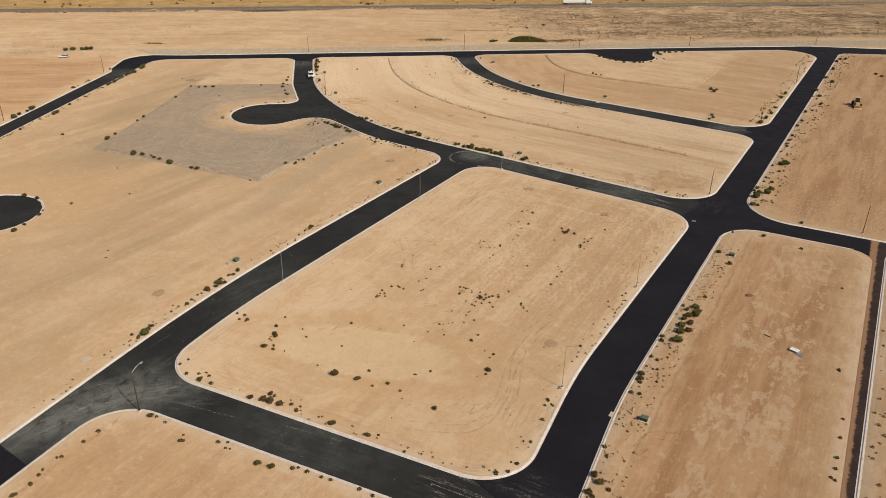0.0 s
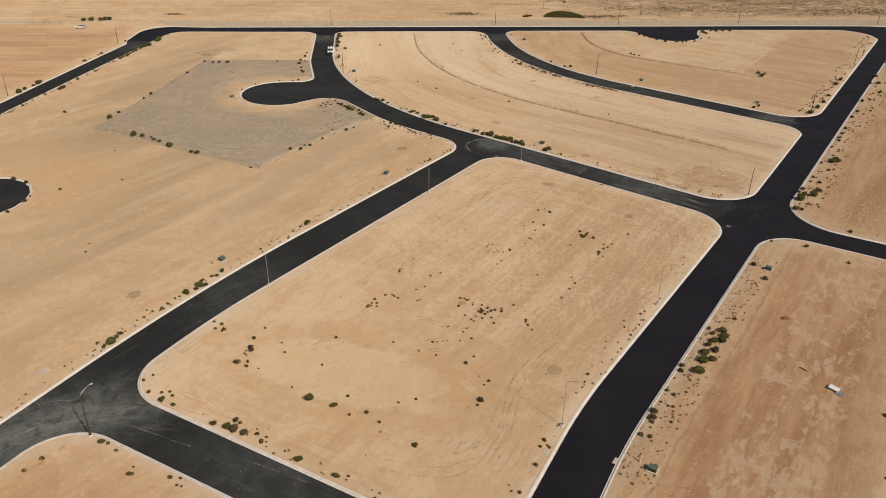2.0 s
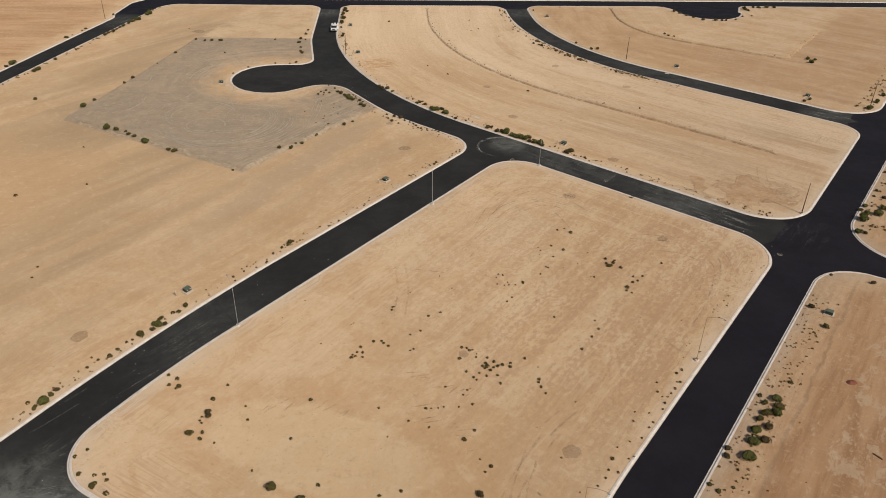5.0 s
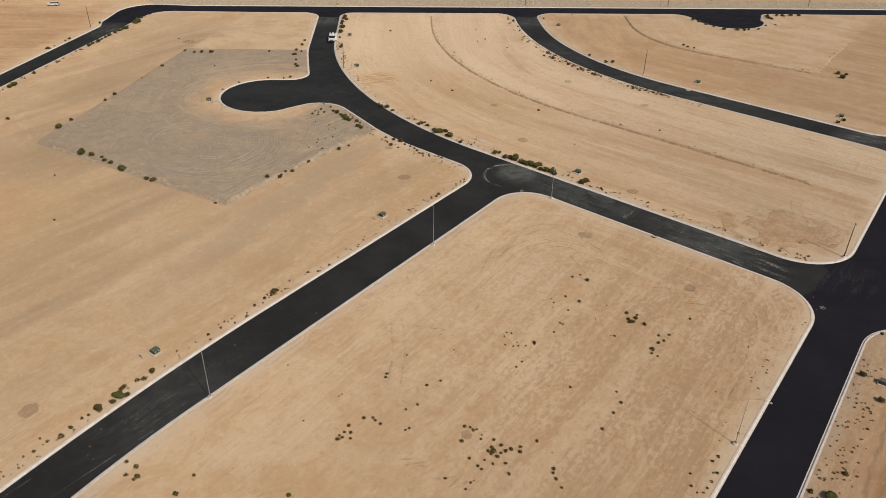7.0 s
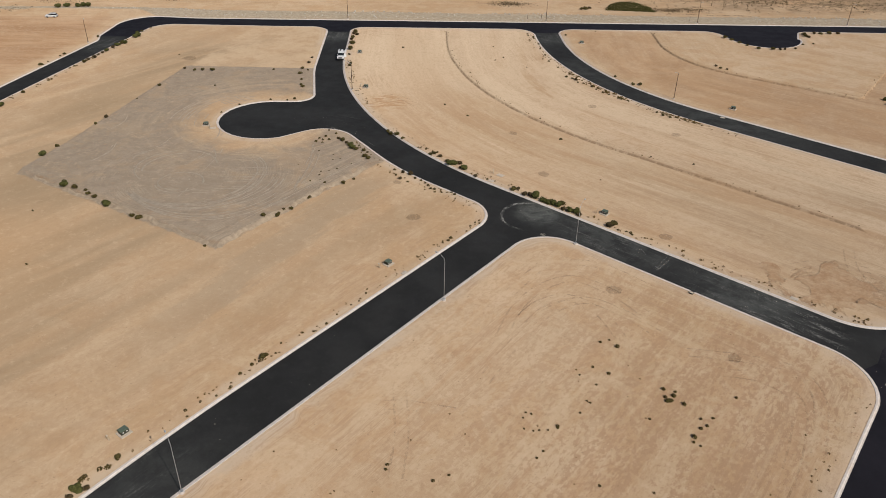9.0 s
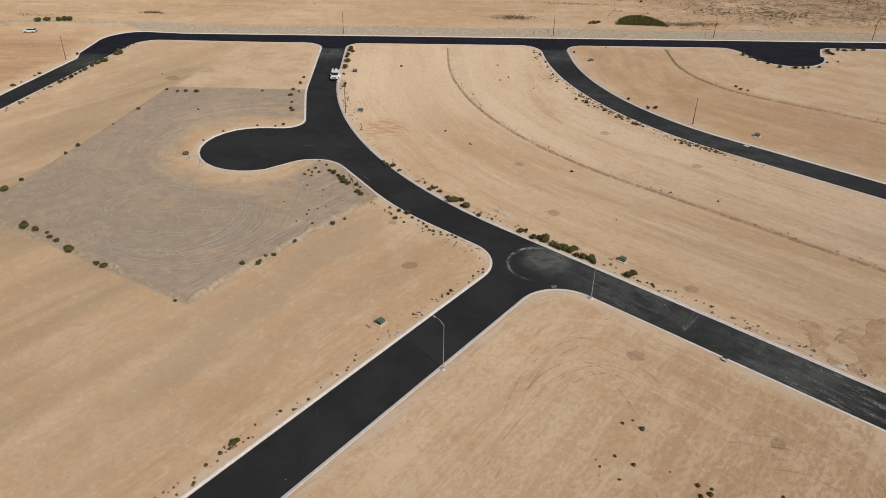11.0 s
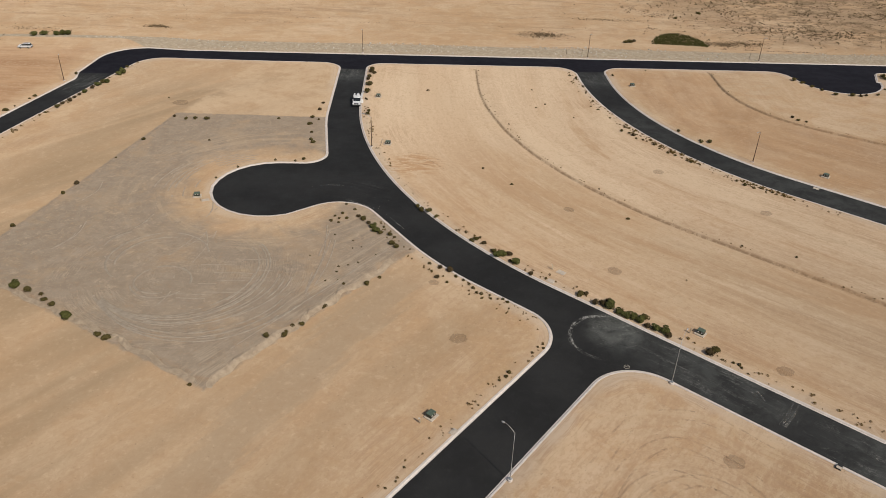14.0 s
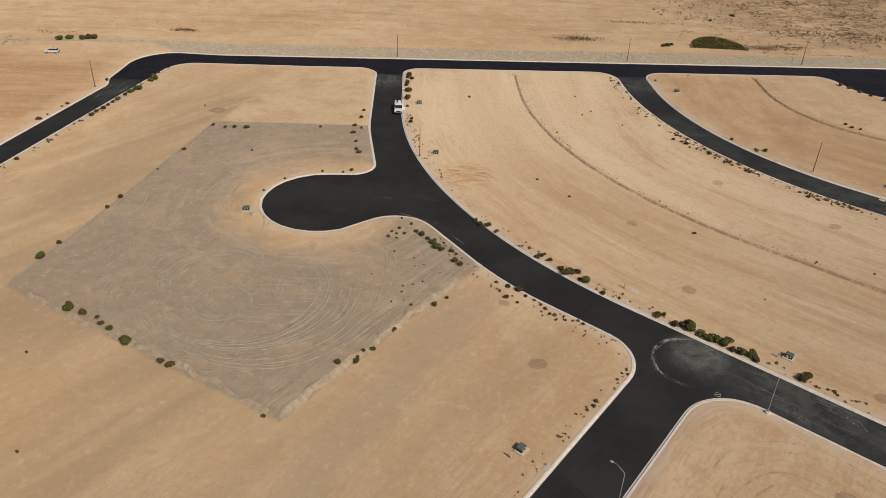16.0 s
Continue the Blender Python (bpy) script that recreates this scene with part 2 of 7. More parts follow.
    tone = n.math("MULTIPLY", tone, n.ramp(n.math("ADD", far, n.math("MULTIPLY_ADD", n.noise(p, 0.2, 4.0), 9.0, -4.5)), 3.0, 9.0, 0.3, 1.0))
    c = lay(c, n.math("MAXIMUM", n.math("MINIMUM", tone, 1.0), 0.0), red)
    # grey crushed gravel laid on the pad
    edge = south = None
    for (ax, ay), (bx, by) in zip(PAD, PAD[1:] + PAD[:1]):
        length = math.hypot(bx - ax, by - ay)
        nx, ny = -(by - ay) / length, (bx - ax) / length
        d = n.math("SUBTRACT", n.vec("DOT_PRODUCT", p, (nx, ny, 0)), nx * ax + ny * ay)
        south = d if (ax, ay) == PAD[1] else south
        edge = d if edge is None else n.math("MINIMUM", edge, d)
    edge = n.math("ADD", edge, n.math("MULTIPLY_ADD", n.noise(p, 0.5, 6.0, 0.7), 2.0, 0.0))
    pad = n.ramp(edge, 0.0, 0.7)
    halo = n.ramp(n.math("ADD", n.vec("DISTANCE", n.vec("MULTIPLY", p, (1, 1, 0)), (-55, 246, 0)), n.math("MULTIPLY_ADD", n.noise(p, 0.12, 6.0, 0.7, 0.6), 20.0, -10.0)), 15.5, 24.0)
    thin = n.ramp(n.noise(p, 0.09, 7.0, 0.7, 0.6), 0.66, 0.5, 0.6, 1.0)
    pad = times(pad, thin, halo)
    gravel = n.mix(n.ramp(n.noise(p, 0.35, 7.0, 0.76), 0.36, 0.66), (0.26, 0.209, 0.158), (0.318, 0.26, 0.2))
    gravel = n.mix(n.ramp(n.noise(p, 0.05, 5.0, 0.6, 1.0), 0.5, 0.66, 0.0, 0.4), gravel, (0.4, 0.3, 0.2))
    gravel = n.mix(n.ramp(n.noise(p, 1.6, 6.0, 0.8), 0.56, 0.66, 0.0, 0.26), gravel, (0.45, 0.39, 0.31))
    sweep = n.vec("SUBTRACT", p, (-62.5, 211.5, 0))
    sx, sy, _ = n.split(sweep)
    arm = n.vec("LENGTH", n.vec("MULTIPLY", sweep, (1, 1, 0)))
    worn = n.math("ABSOLUTE", n.math("SUBTRACT", n.noise(n.join(n.math("MULTIPLY", arm, 0.9), n.math("MULTIPLY", n.math("ARCTAN2", sy, sx), 0.8), 2.0), 1.0, 4.0, 0.68), 0.5))
    worn = times(n.ramp(worn, 0.04, 0.01), n.ramp(arm, 26.0, 19.0), n.ramp(n.noise(p, 0.09, 4.0), 0.42, 0.56))
    gravel = n.mix(n.math("MULTIPLY", worn, 0.4), gravel, (0.44, 0.365, 0.28))
    # soft grey and sandy swirls swept by a blade round the end of the street
    swept = n.vec("SUBTRACT", p, (-55.0, 246.0, 0))
    qx, qy, _ = n.split(swept)
    reach = n.vec("LENGTH", n.vec("MULTIPLY", swept, (1, 1, 0)))
    swirl = n.noise(n.join(n.math("MULTIPLY", reach, 0.34), n.math("MULTIPLY", n.math("ARCTAN2", qy, qx), 1.1), 6.0), 1.0, 7.0, 0.7, 0.5)
    gravel = n.mix(times(n.ramp(swirl, 0.51, 0.6, 0.0, 0.6), n.ramp(reach, 40.0, 24.0)), gravel, (0.43, 0.335, 0.235))
    gravel = n.mix(times(n.ramp(swirl, 0.47, 0.4, 0.0, 0.5), n.ramp(reach, 60.0, 30.0)), gravel, (0.265, 0.218, 0.172))
    lanes = n.join(n.math("MULTIPLY", south, 0.9), n.math("MULTIPLY", n.vec("DOT_PRODUCT", p, (0.537, 0.844, 0)), 0.025), 4.0)
    lanes = n.ramp(n.math("ABSOLUTE", n.math("SUBTRACT", n.noise(lanes, 1.0, 3.0, 0.6), 0.5)), 0.04, 0.01)
    lanes = times(lanes, n.ramp(south, 9.0, 6.0), n.ramp(n.noise(p, 0.08, 3.0), 0.4, 0.55))
    gravel = n.mix(n.math("MULTIPLY", lanes, 0.4), gravel, (0.48, 0.4, 0.3))
    c = lay(c, n.math("MULTIPLY", pad, 0.92), gravel)
    # an orange scuffed spot where machines have turned
    scuff = times(spread(n, p, (-25.5, 261.5), 6.0, 2.5), n.ramp(n.noise(n.vec("MULTIPLY", p, (0.22, 0.9, 1)), 1.0, 6.0, 0.72, 0.6), 0.46, 0.54))
    c = lay(c, n.math("MULTIPLY", scuff, 0.75), (0.44, 0.255, 0.125))
    # a broken, darker brown line along the foot of the low banks
    c = lay(c, times(ridge, n.ramp(n.noise(p, 0.45, 7.0, 0.8), 0.44, 0.53, 0.0, 0.85)), (0.285, 0.187, 0.11))
    # dug-over darker earth at one lot corner, ragged, with a clean island in it
    spot = n.math("MINIMUM", n.vec("DISTANCE", n.vec("MULTIPLY", p, (0.8, 1, 0)), (53.4, 180.5, 0)), n.math("ADD", n.vec("DISTANCE", n.vec("MULTIPLY", p, (1.6, 0.8, 0)), (91.2, 146.0, 0)), 4.6))
    spot = n.math("ADD", spot, n.math("MULTIPLY_ADD", n.noise(p, 0.16, 8.0, 0.7, 1.2), 20.0, -10.0))
    spot = n.math("ADD", spot, n.math("MULTIPLY", spread(n, p, (60.6, 179.5), 2.0, 1.4), 7.0))
    dug = n.ramp(spot, 7.6, 6.4)
    c = lay(c, times(dug, n.ramp(n.noise(p, 0.3, 6.0, 0.75), 0.38, 0.6, 0.2, 0.75)), n.mix(n.ramp(n.noise(p, 0.5, 7.0, 0.76, 2.0), 0.45, 0.57), (0.36, 0.21, 0.112), (0.44, 0.275, 0.155)))
    # crushed stone laid along the north street
    s_line = n.vec("DOT_PRODUCT", p, (-0.085, 1, 0))
    px = n.vec("DOT_PRODUCT", p, (1, 0, 0))
    low = n.ramp(px, -132.0, -112.0, 355.0, 343.0)
    ragged = n.math("MULTIPLY_ADD", n.noise(p, 0.4, 5.0, 0.7), 3.0, -1.5)
    strip = times(n.ramp(n.math("SUBTRACT", n.math("ADD", s_line, ragged), n.ramp(px, -125.0, -100.0, 3.2, 0.0)), 356.6, 355.0), n.ramp(n.math("SUBTRACT", s_line, low), -0.5, 0.5))
    cells = n.add("ShaderNodeTexVoronoi", Vector=p, Scale=1.3)
    stone = n.mix(n.ramp(n.noise(p, 0.8, 6.0, 0.75), 0.35, 0.65), (0.36, 0.295, 0.212), (0.49, 0.42, 0.32))
    stone = n.mix(n.ramp(cells.outputs["Distance"], 0.25, 0.6, 0.0, 0.22), stone, (0.17, 0.14, 0.1))
    c = lay(c, times(strip, n.ramp(s_line, 343.0, 350.0, 0.55, 0.95)), stone)
    # open desert beyond the last street: pale sand with dark scrubby ground to the east and thin bands
    reach = times(n.ramp(n.vec("DOT_PRODUCT", p, (-0.09, 1, 0)), 358.0, 376.0), n.ramp(n.vec("DOT_PRODUCT", p, (1, 0.7, 0)), 325.0, 400.0, 0.12, 1.0))
    c = lay(c, times(reach, n.ramp(n.noise(p, 0.035, 7.0, 0.7), 0.43, 0.54, 0.0, 0.75)), (0.33, 0.228, 0.14))
    scrub = times(n.ramp(n.noise(n.vec("MULTIPLY", p, (0.6, 1, 1)), 0.16, 6.0, 0.8), 0.49, 0.55), reach)
    c = lay(c, n.math("MULTIPLY", scrub, 0.75), (0.2, 0.138, 0.08))
    thread = times(n.ramp(n.noise(n.vec("MULTIPLY", p, (0.018, 0.16, 1)), 1.0, 7.0, 0.75), 0.56, 0.62), n.ramp(s_line, 366.0, 372.0))
    c = lay(c, n.math("MULTIPLY", thread, 0.5), (0.33, 0.215, 0.13))
    dry = n.ramp(n.vec("DOT_PRODUCT", p, (-0.098, 1, 0)), 473.0, 478.0)
    straw = n.mix(n.ramp(n.noise(p, 0.12, 6.0, 0.7), 0.35, 0.65), (0.27, 0.17, 0.06), (0.42, 0.28, 0.12))
    c = lay(c, n.math("MULTIPLY", dry, 0.9), straw)
    # grain
    speck = n.noise(p, 0.5, 7.0, 0.82)
    c = lay(c, n.ramp(speck, 0.455, 0.37, 0.0, 0.3), (0.38, 0.245, 0.145))
    c = lay(c, n.ramp(speck, 0.545, 0.63, 0.0, 0.2), (0.68, 0.525, 0.37))
    fine = n.noise(p, 1.3, 6.0, 0.8)
    c = lay(c, n.ramp(fine, 0.46, 0.32, 0.0, 0.22), (0.33, 0.21, 0.12))
    c = lay(c, n.ramp(fine, 0.54, 0.68, 0.0, 0.2), (0.7, 0.54, 0.39))
    c = lay(c, n.ramp(n.noise(p, 2.4, 2.0, 0.6), 0.69, 0.74, 0.0, 0.5), (0.24, 0.16, 0.1))
    h = n.math("ADD", n.math("MULTIPLY", fine, 0.17), n.math("ADD", n.math("MULTIPLY", flakes, 0.12), n.math("MULTIPLY", mid, 0.2)))
    h = n.math("ADD", h, n.math("MULTIPLY", dug, n.noise(p, 0.9, 5.0, 0.7)))
    n.bump(n.math("ADD", h, times(worn, pad, 0.3)), 0.6, 0.35)
    n.put(n.bsdf, "Diffuse Roughness", 0.6)
    return n.finish(c, 0.95, 0.0, 0.1)


def swept_arc(n, p, x, y, radius, half, across, around):
    """Dust lines swept round a centre by turning wheels, within a band of radii."""
    off = n.tree.nodes.new("ShaderNodeSeparateXYZ")
    n.put(off, "0", n.vec("SUBTRACT", p, (x, y, 0)))
    d = n.vec("LENGTH", n.vec("MULTIPLY", n.vec("SUBTRACT", p, (x, y, 0)), (1, 1, 0)))
    d = n.math("ADD", d, n.math("MULTIPLY_ADD", n.noise(p, 0.25, 3.0), min(1.6, half), -min(0.8, half / 2)))
    swing = n.add("ShaderNodeCombineXYZ", X=n.math("MULTIPLY", d, across), Y=n.math("MULTIPLY", n.math("ARCTAN2", off.outputs[1], off.outputs[0]), around), Z=x).outputs[0]
    band = n.ramp(n.math("ABSOLUTE", n.math("SUBTRACT", d, radius)), half, half * 0.35)
    return n.math("MULTIPLY", n.ramp(n.noise(swing, 1.0, 5.0, 0.72), 0.42 if half < 1.5 else 0.5, 0.62 if half < 1.5 else 0.66), band)


def asphalt_material(name, dark, light, dust, spots, arcs=(), films=()):
    """Asphalt with dusty spots (x, y, radius, strength, heading) and arcs (centre, radius, half width, strength, middle, reach)."""
    n = Nodes(name)
    p = n.place()
    c = n.mix(n.ramp(n.noise(p, 0.09, 5.0, 0.6), 0.35, 0.65), dark, light)
    c = n.mix(n.ramp(n.noise(p, 1.1, 6.0, 0.7), 0.5, 0.8, 0.0, 0.25), c, tuple(2.2 * v for v in light))
    c = n.mix(n.ramp(n.noise(p, 9.0, 2.0), 0.6, 0.75, 0.0, 0.3), c, tuple(2.5 * v for v in light))
    for x, y, radius, strength in films:
        film = n.math("MULTIPLY", spread(n, p, (x, y), radius * 0.6, radius * 0.45), n.ramp(n.noise(p, 0.25, 7.0, 0.72, 0.4), 0.36, 0.62, 0.2, 1.0))
        c = n.mix(n.math("MULTIPLY", film, strength), c, (0.1, 0.104, 0.096))
    # earth blown over the unused lane beyond the last lot
    drift = n.math("MULTIPLY", n.ramp(n.vec("DOT_PRODUCT", p, (0.841, -0.541, 0)), 10.5, 11.5), n.ramp(n.noise(p, 0.4, 5.0, 0.7), 0.3, 0.65, 0.2, 0.7))
    c = n.mix(drift, c, (0.07, 0.038, 0.026))
    lane = n.math("ADD", n.vec("DOT_PRODUCT", p, (0.841, -0.541, 0)), n.math("MULTIPLY_ADD", n.noise(p, 0.6, 6.0, 0.72), 1.6, -0.8))
    c = n.mix(n.math("MULTIPLY", n.ramp(lane, 10.8, 11.2), n.ramp(lane, 12.7, 12.3)), c, (0.3, 0.17, 0.095))
    grains = n.ramp(n.noise(p, 2.6, 5.0, 0.8), 0.43, 0.57, 0.1, 1.0)
    broken = n.math("MULTIPLY", n.ramp(n.noise(p, 0.32, 7.0, 0.74), 0.38, 0.6, 0.12, 1.0), grains)
    for x, y, radius, strength, heading in spots:
        turn = n.add("ShaderNodeMapping", Vector=p, Rotation=(0, 0, radians(-heading)), Scale=(1, 1, 1))
        long = n.vec("MULTIPLY", turn.outputs[0], (0.1, 0.8, 1))
        smear = n.math("MULTIPLY", n.ramp(n.noise(long, 1.0, 7.0, 0.76, 0.7), 0.48, 0.66), broken)
        mask = n.math("MULTIPLY", n.math("MULTIPLY", spread(n, p, (x, y), radius * 0.6, radius * 0.45), smear), min(1.0, 1.7 * strength))
        c = n.mix(mask, c, dust)
    for x, y, radius, half, strength, mx, my, reach in arcs:
        if half > 1.5:
            band = n.ramp(n.math("ABSOLUTE", n.math("SUBTRACT", n.vec("LENGTH", n.vec("MULTIPLY", n.vec("SUBTRACT", p, (x, y, 0)), (1, 1, 0))), radius)), half * 1.5, half * 0.3)
            band = n.math("MULTIPLY", n.math("MULTIPLY", band, n.ramp(n.noise(p, 0.5, 7.0, 0.76, 0.5), 0.38, 0.6, 0.1, 1.0)), spread(n, p, (mx, my), reach * 0.7, reach * 0.4))
            c = n.mix(n.math("MULTIPLY", band, min(0.85, strength)), c, (0.165, 0.17, 0.152))
        mask = n.math("MULTIPLY", swept_arc(n, p, x, y, radius, half, 2.6 if half < 1.5 else 1.7, 2.0 if half < 1.5 else 2.2), spread(n, p, (mx, my), reach * 0.75, reach * 0.3))
        c = n.mix(n.math("MULTIPLY", n.math("MULTIPLY", mask, broken), strength), c, dust)
    n.bump(n.noise(p, 12.0, 3.0), 0.25, 0.02)
    return n.finish(c, n.ramp(n.noise(p, 0.3, 4.0), 0.3, 0.7, 0.78, 0.92), 0.0, 0.25)


def grain_material(name, a, b, scale=6.0, rough=0.8, metal=0.0, spec=0.3, bump=0.2, distance=0.02, stain=None):
    """A plain surface with grain and blotches at two scales."""
    n = Nodes(name)
    p = n.place()
    c = n.mix(n.ramp(n.noise(p, scale, 6.0, 0.65), 0.3, 0.7), a, b)
    if stain:
        c = n.mix(n.ramp(n.noise(p, scale * 0.15, 5.0, 0.65), 0.5, 0.75, 0.0, 0.5), c, stain)
    n.bump(n.noise(p, scale * 3, 4.0), bump, distance)
    return n.finish(c, rough, metal, spec)


def veil_material(name, a, b, strength, scale, low=0.42):
    """A thin broken layer through which the surface under it shows."""
    n = Nodes(name)
    p = n.place()
    n.finish(n.mix(n.ramp(n.noise(p, scale, 5.0, 0.7), 0.35, 0.65), a, b), 0.95, 0.0, 0.1)
    cover = n.math("MULTIPLY", n.ramp(n.noise(p, scale * 1.7, 6.0, 0.78), low, low + 0.16), n.ramp(n.noise(p, 0.2, 4.0, 0.6), low - 0.02, low + 0.16, 0.25, 1.0))
    n.put(n.bsdf, "Alpha", n.math("MULTIPLY", cover, strength))
    return n.mat


def leaf_material(name, a, b):
    n = Nodes(name)
    info = n.tree.nodes.new("ShaderNodeObjectInfo").outputs["Random"]
    p = n.place()
    island = n.tree.nodes.new("ShaderNodeNewGeometry").outputs["Random Per Island"]
    c = n.mix(n.math("MULTIPLY_ADD", island, 0.6, n.math("MULTIPLY", info, 0.4)), a, b)
    c = n.mix(n.ramp(n.noise(p, 3.0, 4.0), 0.55, 0.75, 0.0, 0.35), c, (0.13, 0.092, 0.03))
    return n.finish(c, 0.85, 0.0, 0.08)


SOIL = soil_material()
DUST = (0.31, 0.3, 0.275)
ASPHALT_NEW = asphalt_material("fresh_black_asphalt", (0.0085, 0.0074, 0.0112), (0.0128, 0.0112, 0.0158), DUST, [(72, 164, 9, 0.15, 56), (8, 62, 8, 0.25, -28), (104, 224, 7, 0.15, -36)])
ASPHALT_OLD = asphalt_material("worn_grey_asphalt", (0.0195, 0.0192, 0.0186), (0.029, 0.0286, 0.0275), DUST, [
    (-63, 81, 12, 0.45, 42), (-46, 89, 12, 0.3, -8), (-22, 76, 18, 0.12, -28), (0, 65, 9, 1.0, -28), (15, 202.5, 7, 0.28, 20), (29, 196, 14, 0.4, -37), (44, 179, 9, 0.35, -38), (55.5, 169.5, 11, 0.9, -39), (59.5, 165.5, 4.5, 1.0, -39),
    (36.4, 185.3, 2.2, 0.9, 53), (-51, 323, 8, 0.5, 90), (22, 328, 10, 0.35, 100), (-123, 302, 12, 0.4, 78), (104, 229, 10, 0.8, -36), (-35, 246, 8, 0.12, -20), (-40, 122, 14, 0.2, 56), (-50.2, 98, 3.0, 0.8, 60)],
    [(12.4, 200.9, 5.9, 0.55, 3.0, 9.4, 202.4, 7.5), (-41.2, 57.6, 32.3, 3.4, 1.2, -57, 85, 16.0), (-78, 112, 31.0, 2.2, 0.4, -54, 91, 9.0), (13.5, 203.0, 3.0, 3.0, 0.4, 14.0, 203.5, 6.0)],
    [(62, 258, 34, 0.4), (28, 290, 22, 0.35), (-51.5, 322, 9, 0.7), (-123, 302, 12, 0.4), (30, 195, 20, 0.5), (50, 176, 14, 0.65), (-58, 84, 16, 1.0), (-70, 77, 8, 0.8), (-46, 88, 8, 0.7), (14.5, 202.3, 7, 0.7), (22, 328, 10, 0.5), (104, 229, 10, 0.5), (-22, 77, 20, 0.35), (-38, 125, 20, 0.25)])
CONCRETE = grain_material("pale_kerb_concrete", (0.6, 0.535, 0.48), (0.73, 0.655, 0.595), 1.4, 0.85, stain=(0.52, 0.38, 0.26))

# ---- the plan: lots between the streets, as corner points with their radius ----
def rounded(corners, step=0.9):
    """A closed outline from corners (x, y, radius), each rounded by an arc."""
    out, n = [], len(corners)
    for i, (x, y, r) in enumerate(corners):
        p = np.array((x, y), float)
        a = np.array(corners[i - 1][:2], float) - p
        b = np.array(corners[(i + 1) % n][:2], float) - p
        la, lb = np.linalg.norm(a), np.linalg.norm(b)
        a, b = a / la, b / lb
        half = math.acos(max(-1, min(1, float(a @ b)))) / 2
        if r <= 0 or half > 1.565:
            out.append(p)
            continue
        t = min(r / math.tan(half), 0.98 * la, 0.98 * lb)
        r = t * math.tan(half)
        mid = (a + b) / np.linalg.norm(a + b)
        c = p + mid * r / math.sin(half)
        s, e = p + a * t - c, p + b * t - c
        a0 = math.atan2(s[1], s[0])
        da = (math.atan2(e[1], e[0]) - a0 + math.pi) % (2 * math.pi) - math.pi
        k = max(3, int(abs(da) * r / step) + 1)
        k = min(k, 60)
        out += [c + r * np.array((math.cos(a0 + da * j / k), math.sin(a0 + da * j / k))) for j in range(k + 1)]
    return dense(out)


def dense(points, longest=4.0):
    """The same closed outline with no long edges."""
    out = []
    for p, q in zip(points, points[1:] + points[:1]):
        k = max(1, int(np.linalg.norm(q - p) / longest + 0.5))
        if np.linalg.norm(q - p) < 0.02:
            continue
        out += [p + (q - p) * j / k for j in range(k)]
    return np.array(out)


def bow(cx, cy, r, a0, a1, k=14):
    """Corner points along an arc, to be used in an outline."""
    return [(cx + r * math.cos(radians(a0 + (a1 - a0) * j / k)), cy + r * math.sin(radians(a0 + (a1 - a0) * j / k)), 0) for j in range(k + 1)]


LOTS = {
    "middle": [(-51.3, 94.4, 8.7), (7.25, 63.1, 9), (22, 91.6, 150), (66.8, 156.8, 10), (13.8, 196.5, 8), (-40.9, 114.9, 180)],
    "west": [(-46.9, 123, 400), (6.3, 202.2, 8), (-17, 219.6, 70), (-36.8, 245.3, 8.5), *bow(-54.8, 246, 12.6, -62, -262), (-45.2, 259.6, 5), (-51, 286, 90), (-55.6, 332.3, 6),
             (-78, 330.4, 200), (-116.6, 328.0, 9), (-142.6, 172, 6), (-124, 170, 6), *bow(-110.5, 161.5, 12.3, 135, -135), (-124, 152, 6), (-145.6, 154, 6), (-185, -90, 0), (-150, -90, 0)],
    "curved": [(-38.9, 246.9, 123), (71.9, 163.7, 11), (109.5, 219.6, 7), (22.6, 283.6, 103), (17.1, 339, 7), (-47.6, 333.1, 5)],
    "north": [(31, 287.9, 88), (114.8, 226.2, 12), (201.6, 355.0, 12), (114.0, 348.6, 3.5), (110.5, 338, 3), *bow(98.8, 340, 13, -5, -155, 10), (83.5, 345.0, 7), (25.8, 340, 6)],
    "east": [(78.0, 157.8, 12), (330, 14, 0), (420, 270, 0), (330, 334, 60), (205.4, 346.2, 7)],
    "south_east": [(27.5, 83.6, 150), (73, 151.9, 9.5), (101.2, 135.5, 5), (-50, -99.6, 0), (-69.0, -100, 0)],
    "verge": [(103.4, 134.2, 1.5), (-50.2, -101, 0), (330, -101, 0), (330, 2.8, 0)],
    "south_west": [(-55.3, 86.7, 8), (-150, -101, 0), (-78, -101, 0), (3.5, 55.8, 9)],
}
OUTLINE = [(-192.6, -110, 0), (-128.2, 306.5, 4), (-130.0, 311.5, 4), *bow(-117.4, 324.6, 12.8, 188, 98, 10), (-106, 336.9, 30), (150, 359.6, 60), (198, 363.0, 40), (330, 342, 60), (500, 280, 0), (500, -92, 0), (-100, -92, 0)]


def inside(points, ring):
    """Which points lie in a closed outline."""
    x, y = points[:, 0], points[:, 1]
    hit = np.zeros(len(points), bool)
    for (ax, ay), (bx, by) in zip(ring, np.roll(ring, -1, 0)):
        cross = (ay > y) != (by > y)
        with np.errstate(divide="ignore", invalid="ignore"):
            hit ^= cross & (x < (bx - ax) * (y - ay) / (by - ay) + ax)
    return hit


def area(ring):
    x, y = ring[:, 0], ring[:, 1]
    return 0.5 * float(np.sum(x * np.roll(y, -1) - y * np.roll(x, -1)))


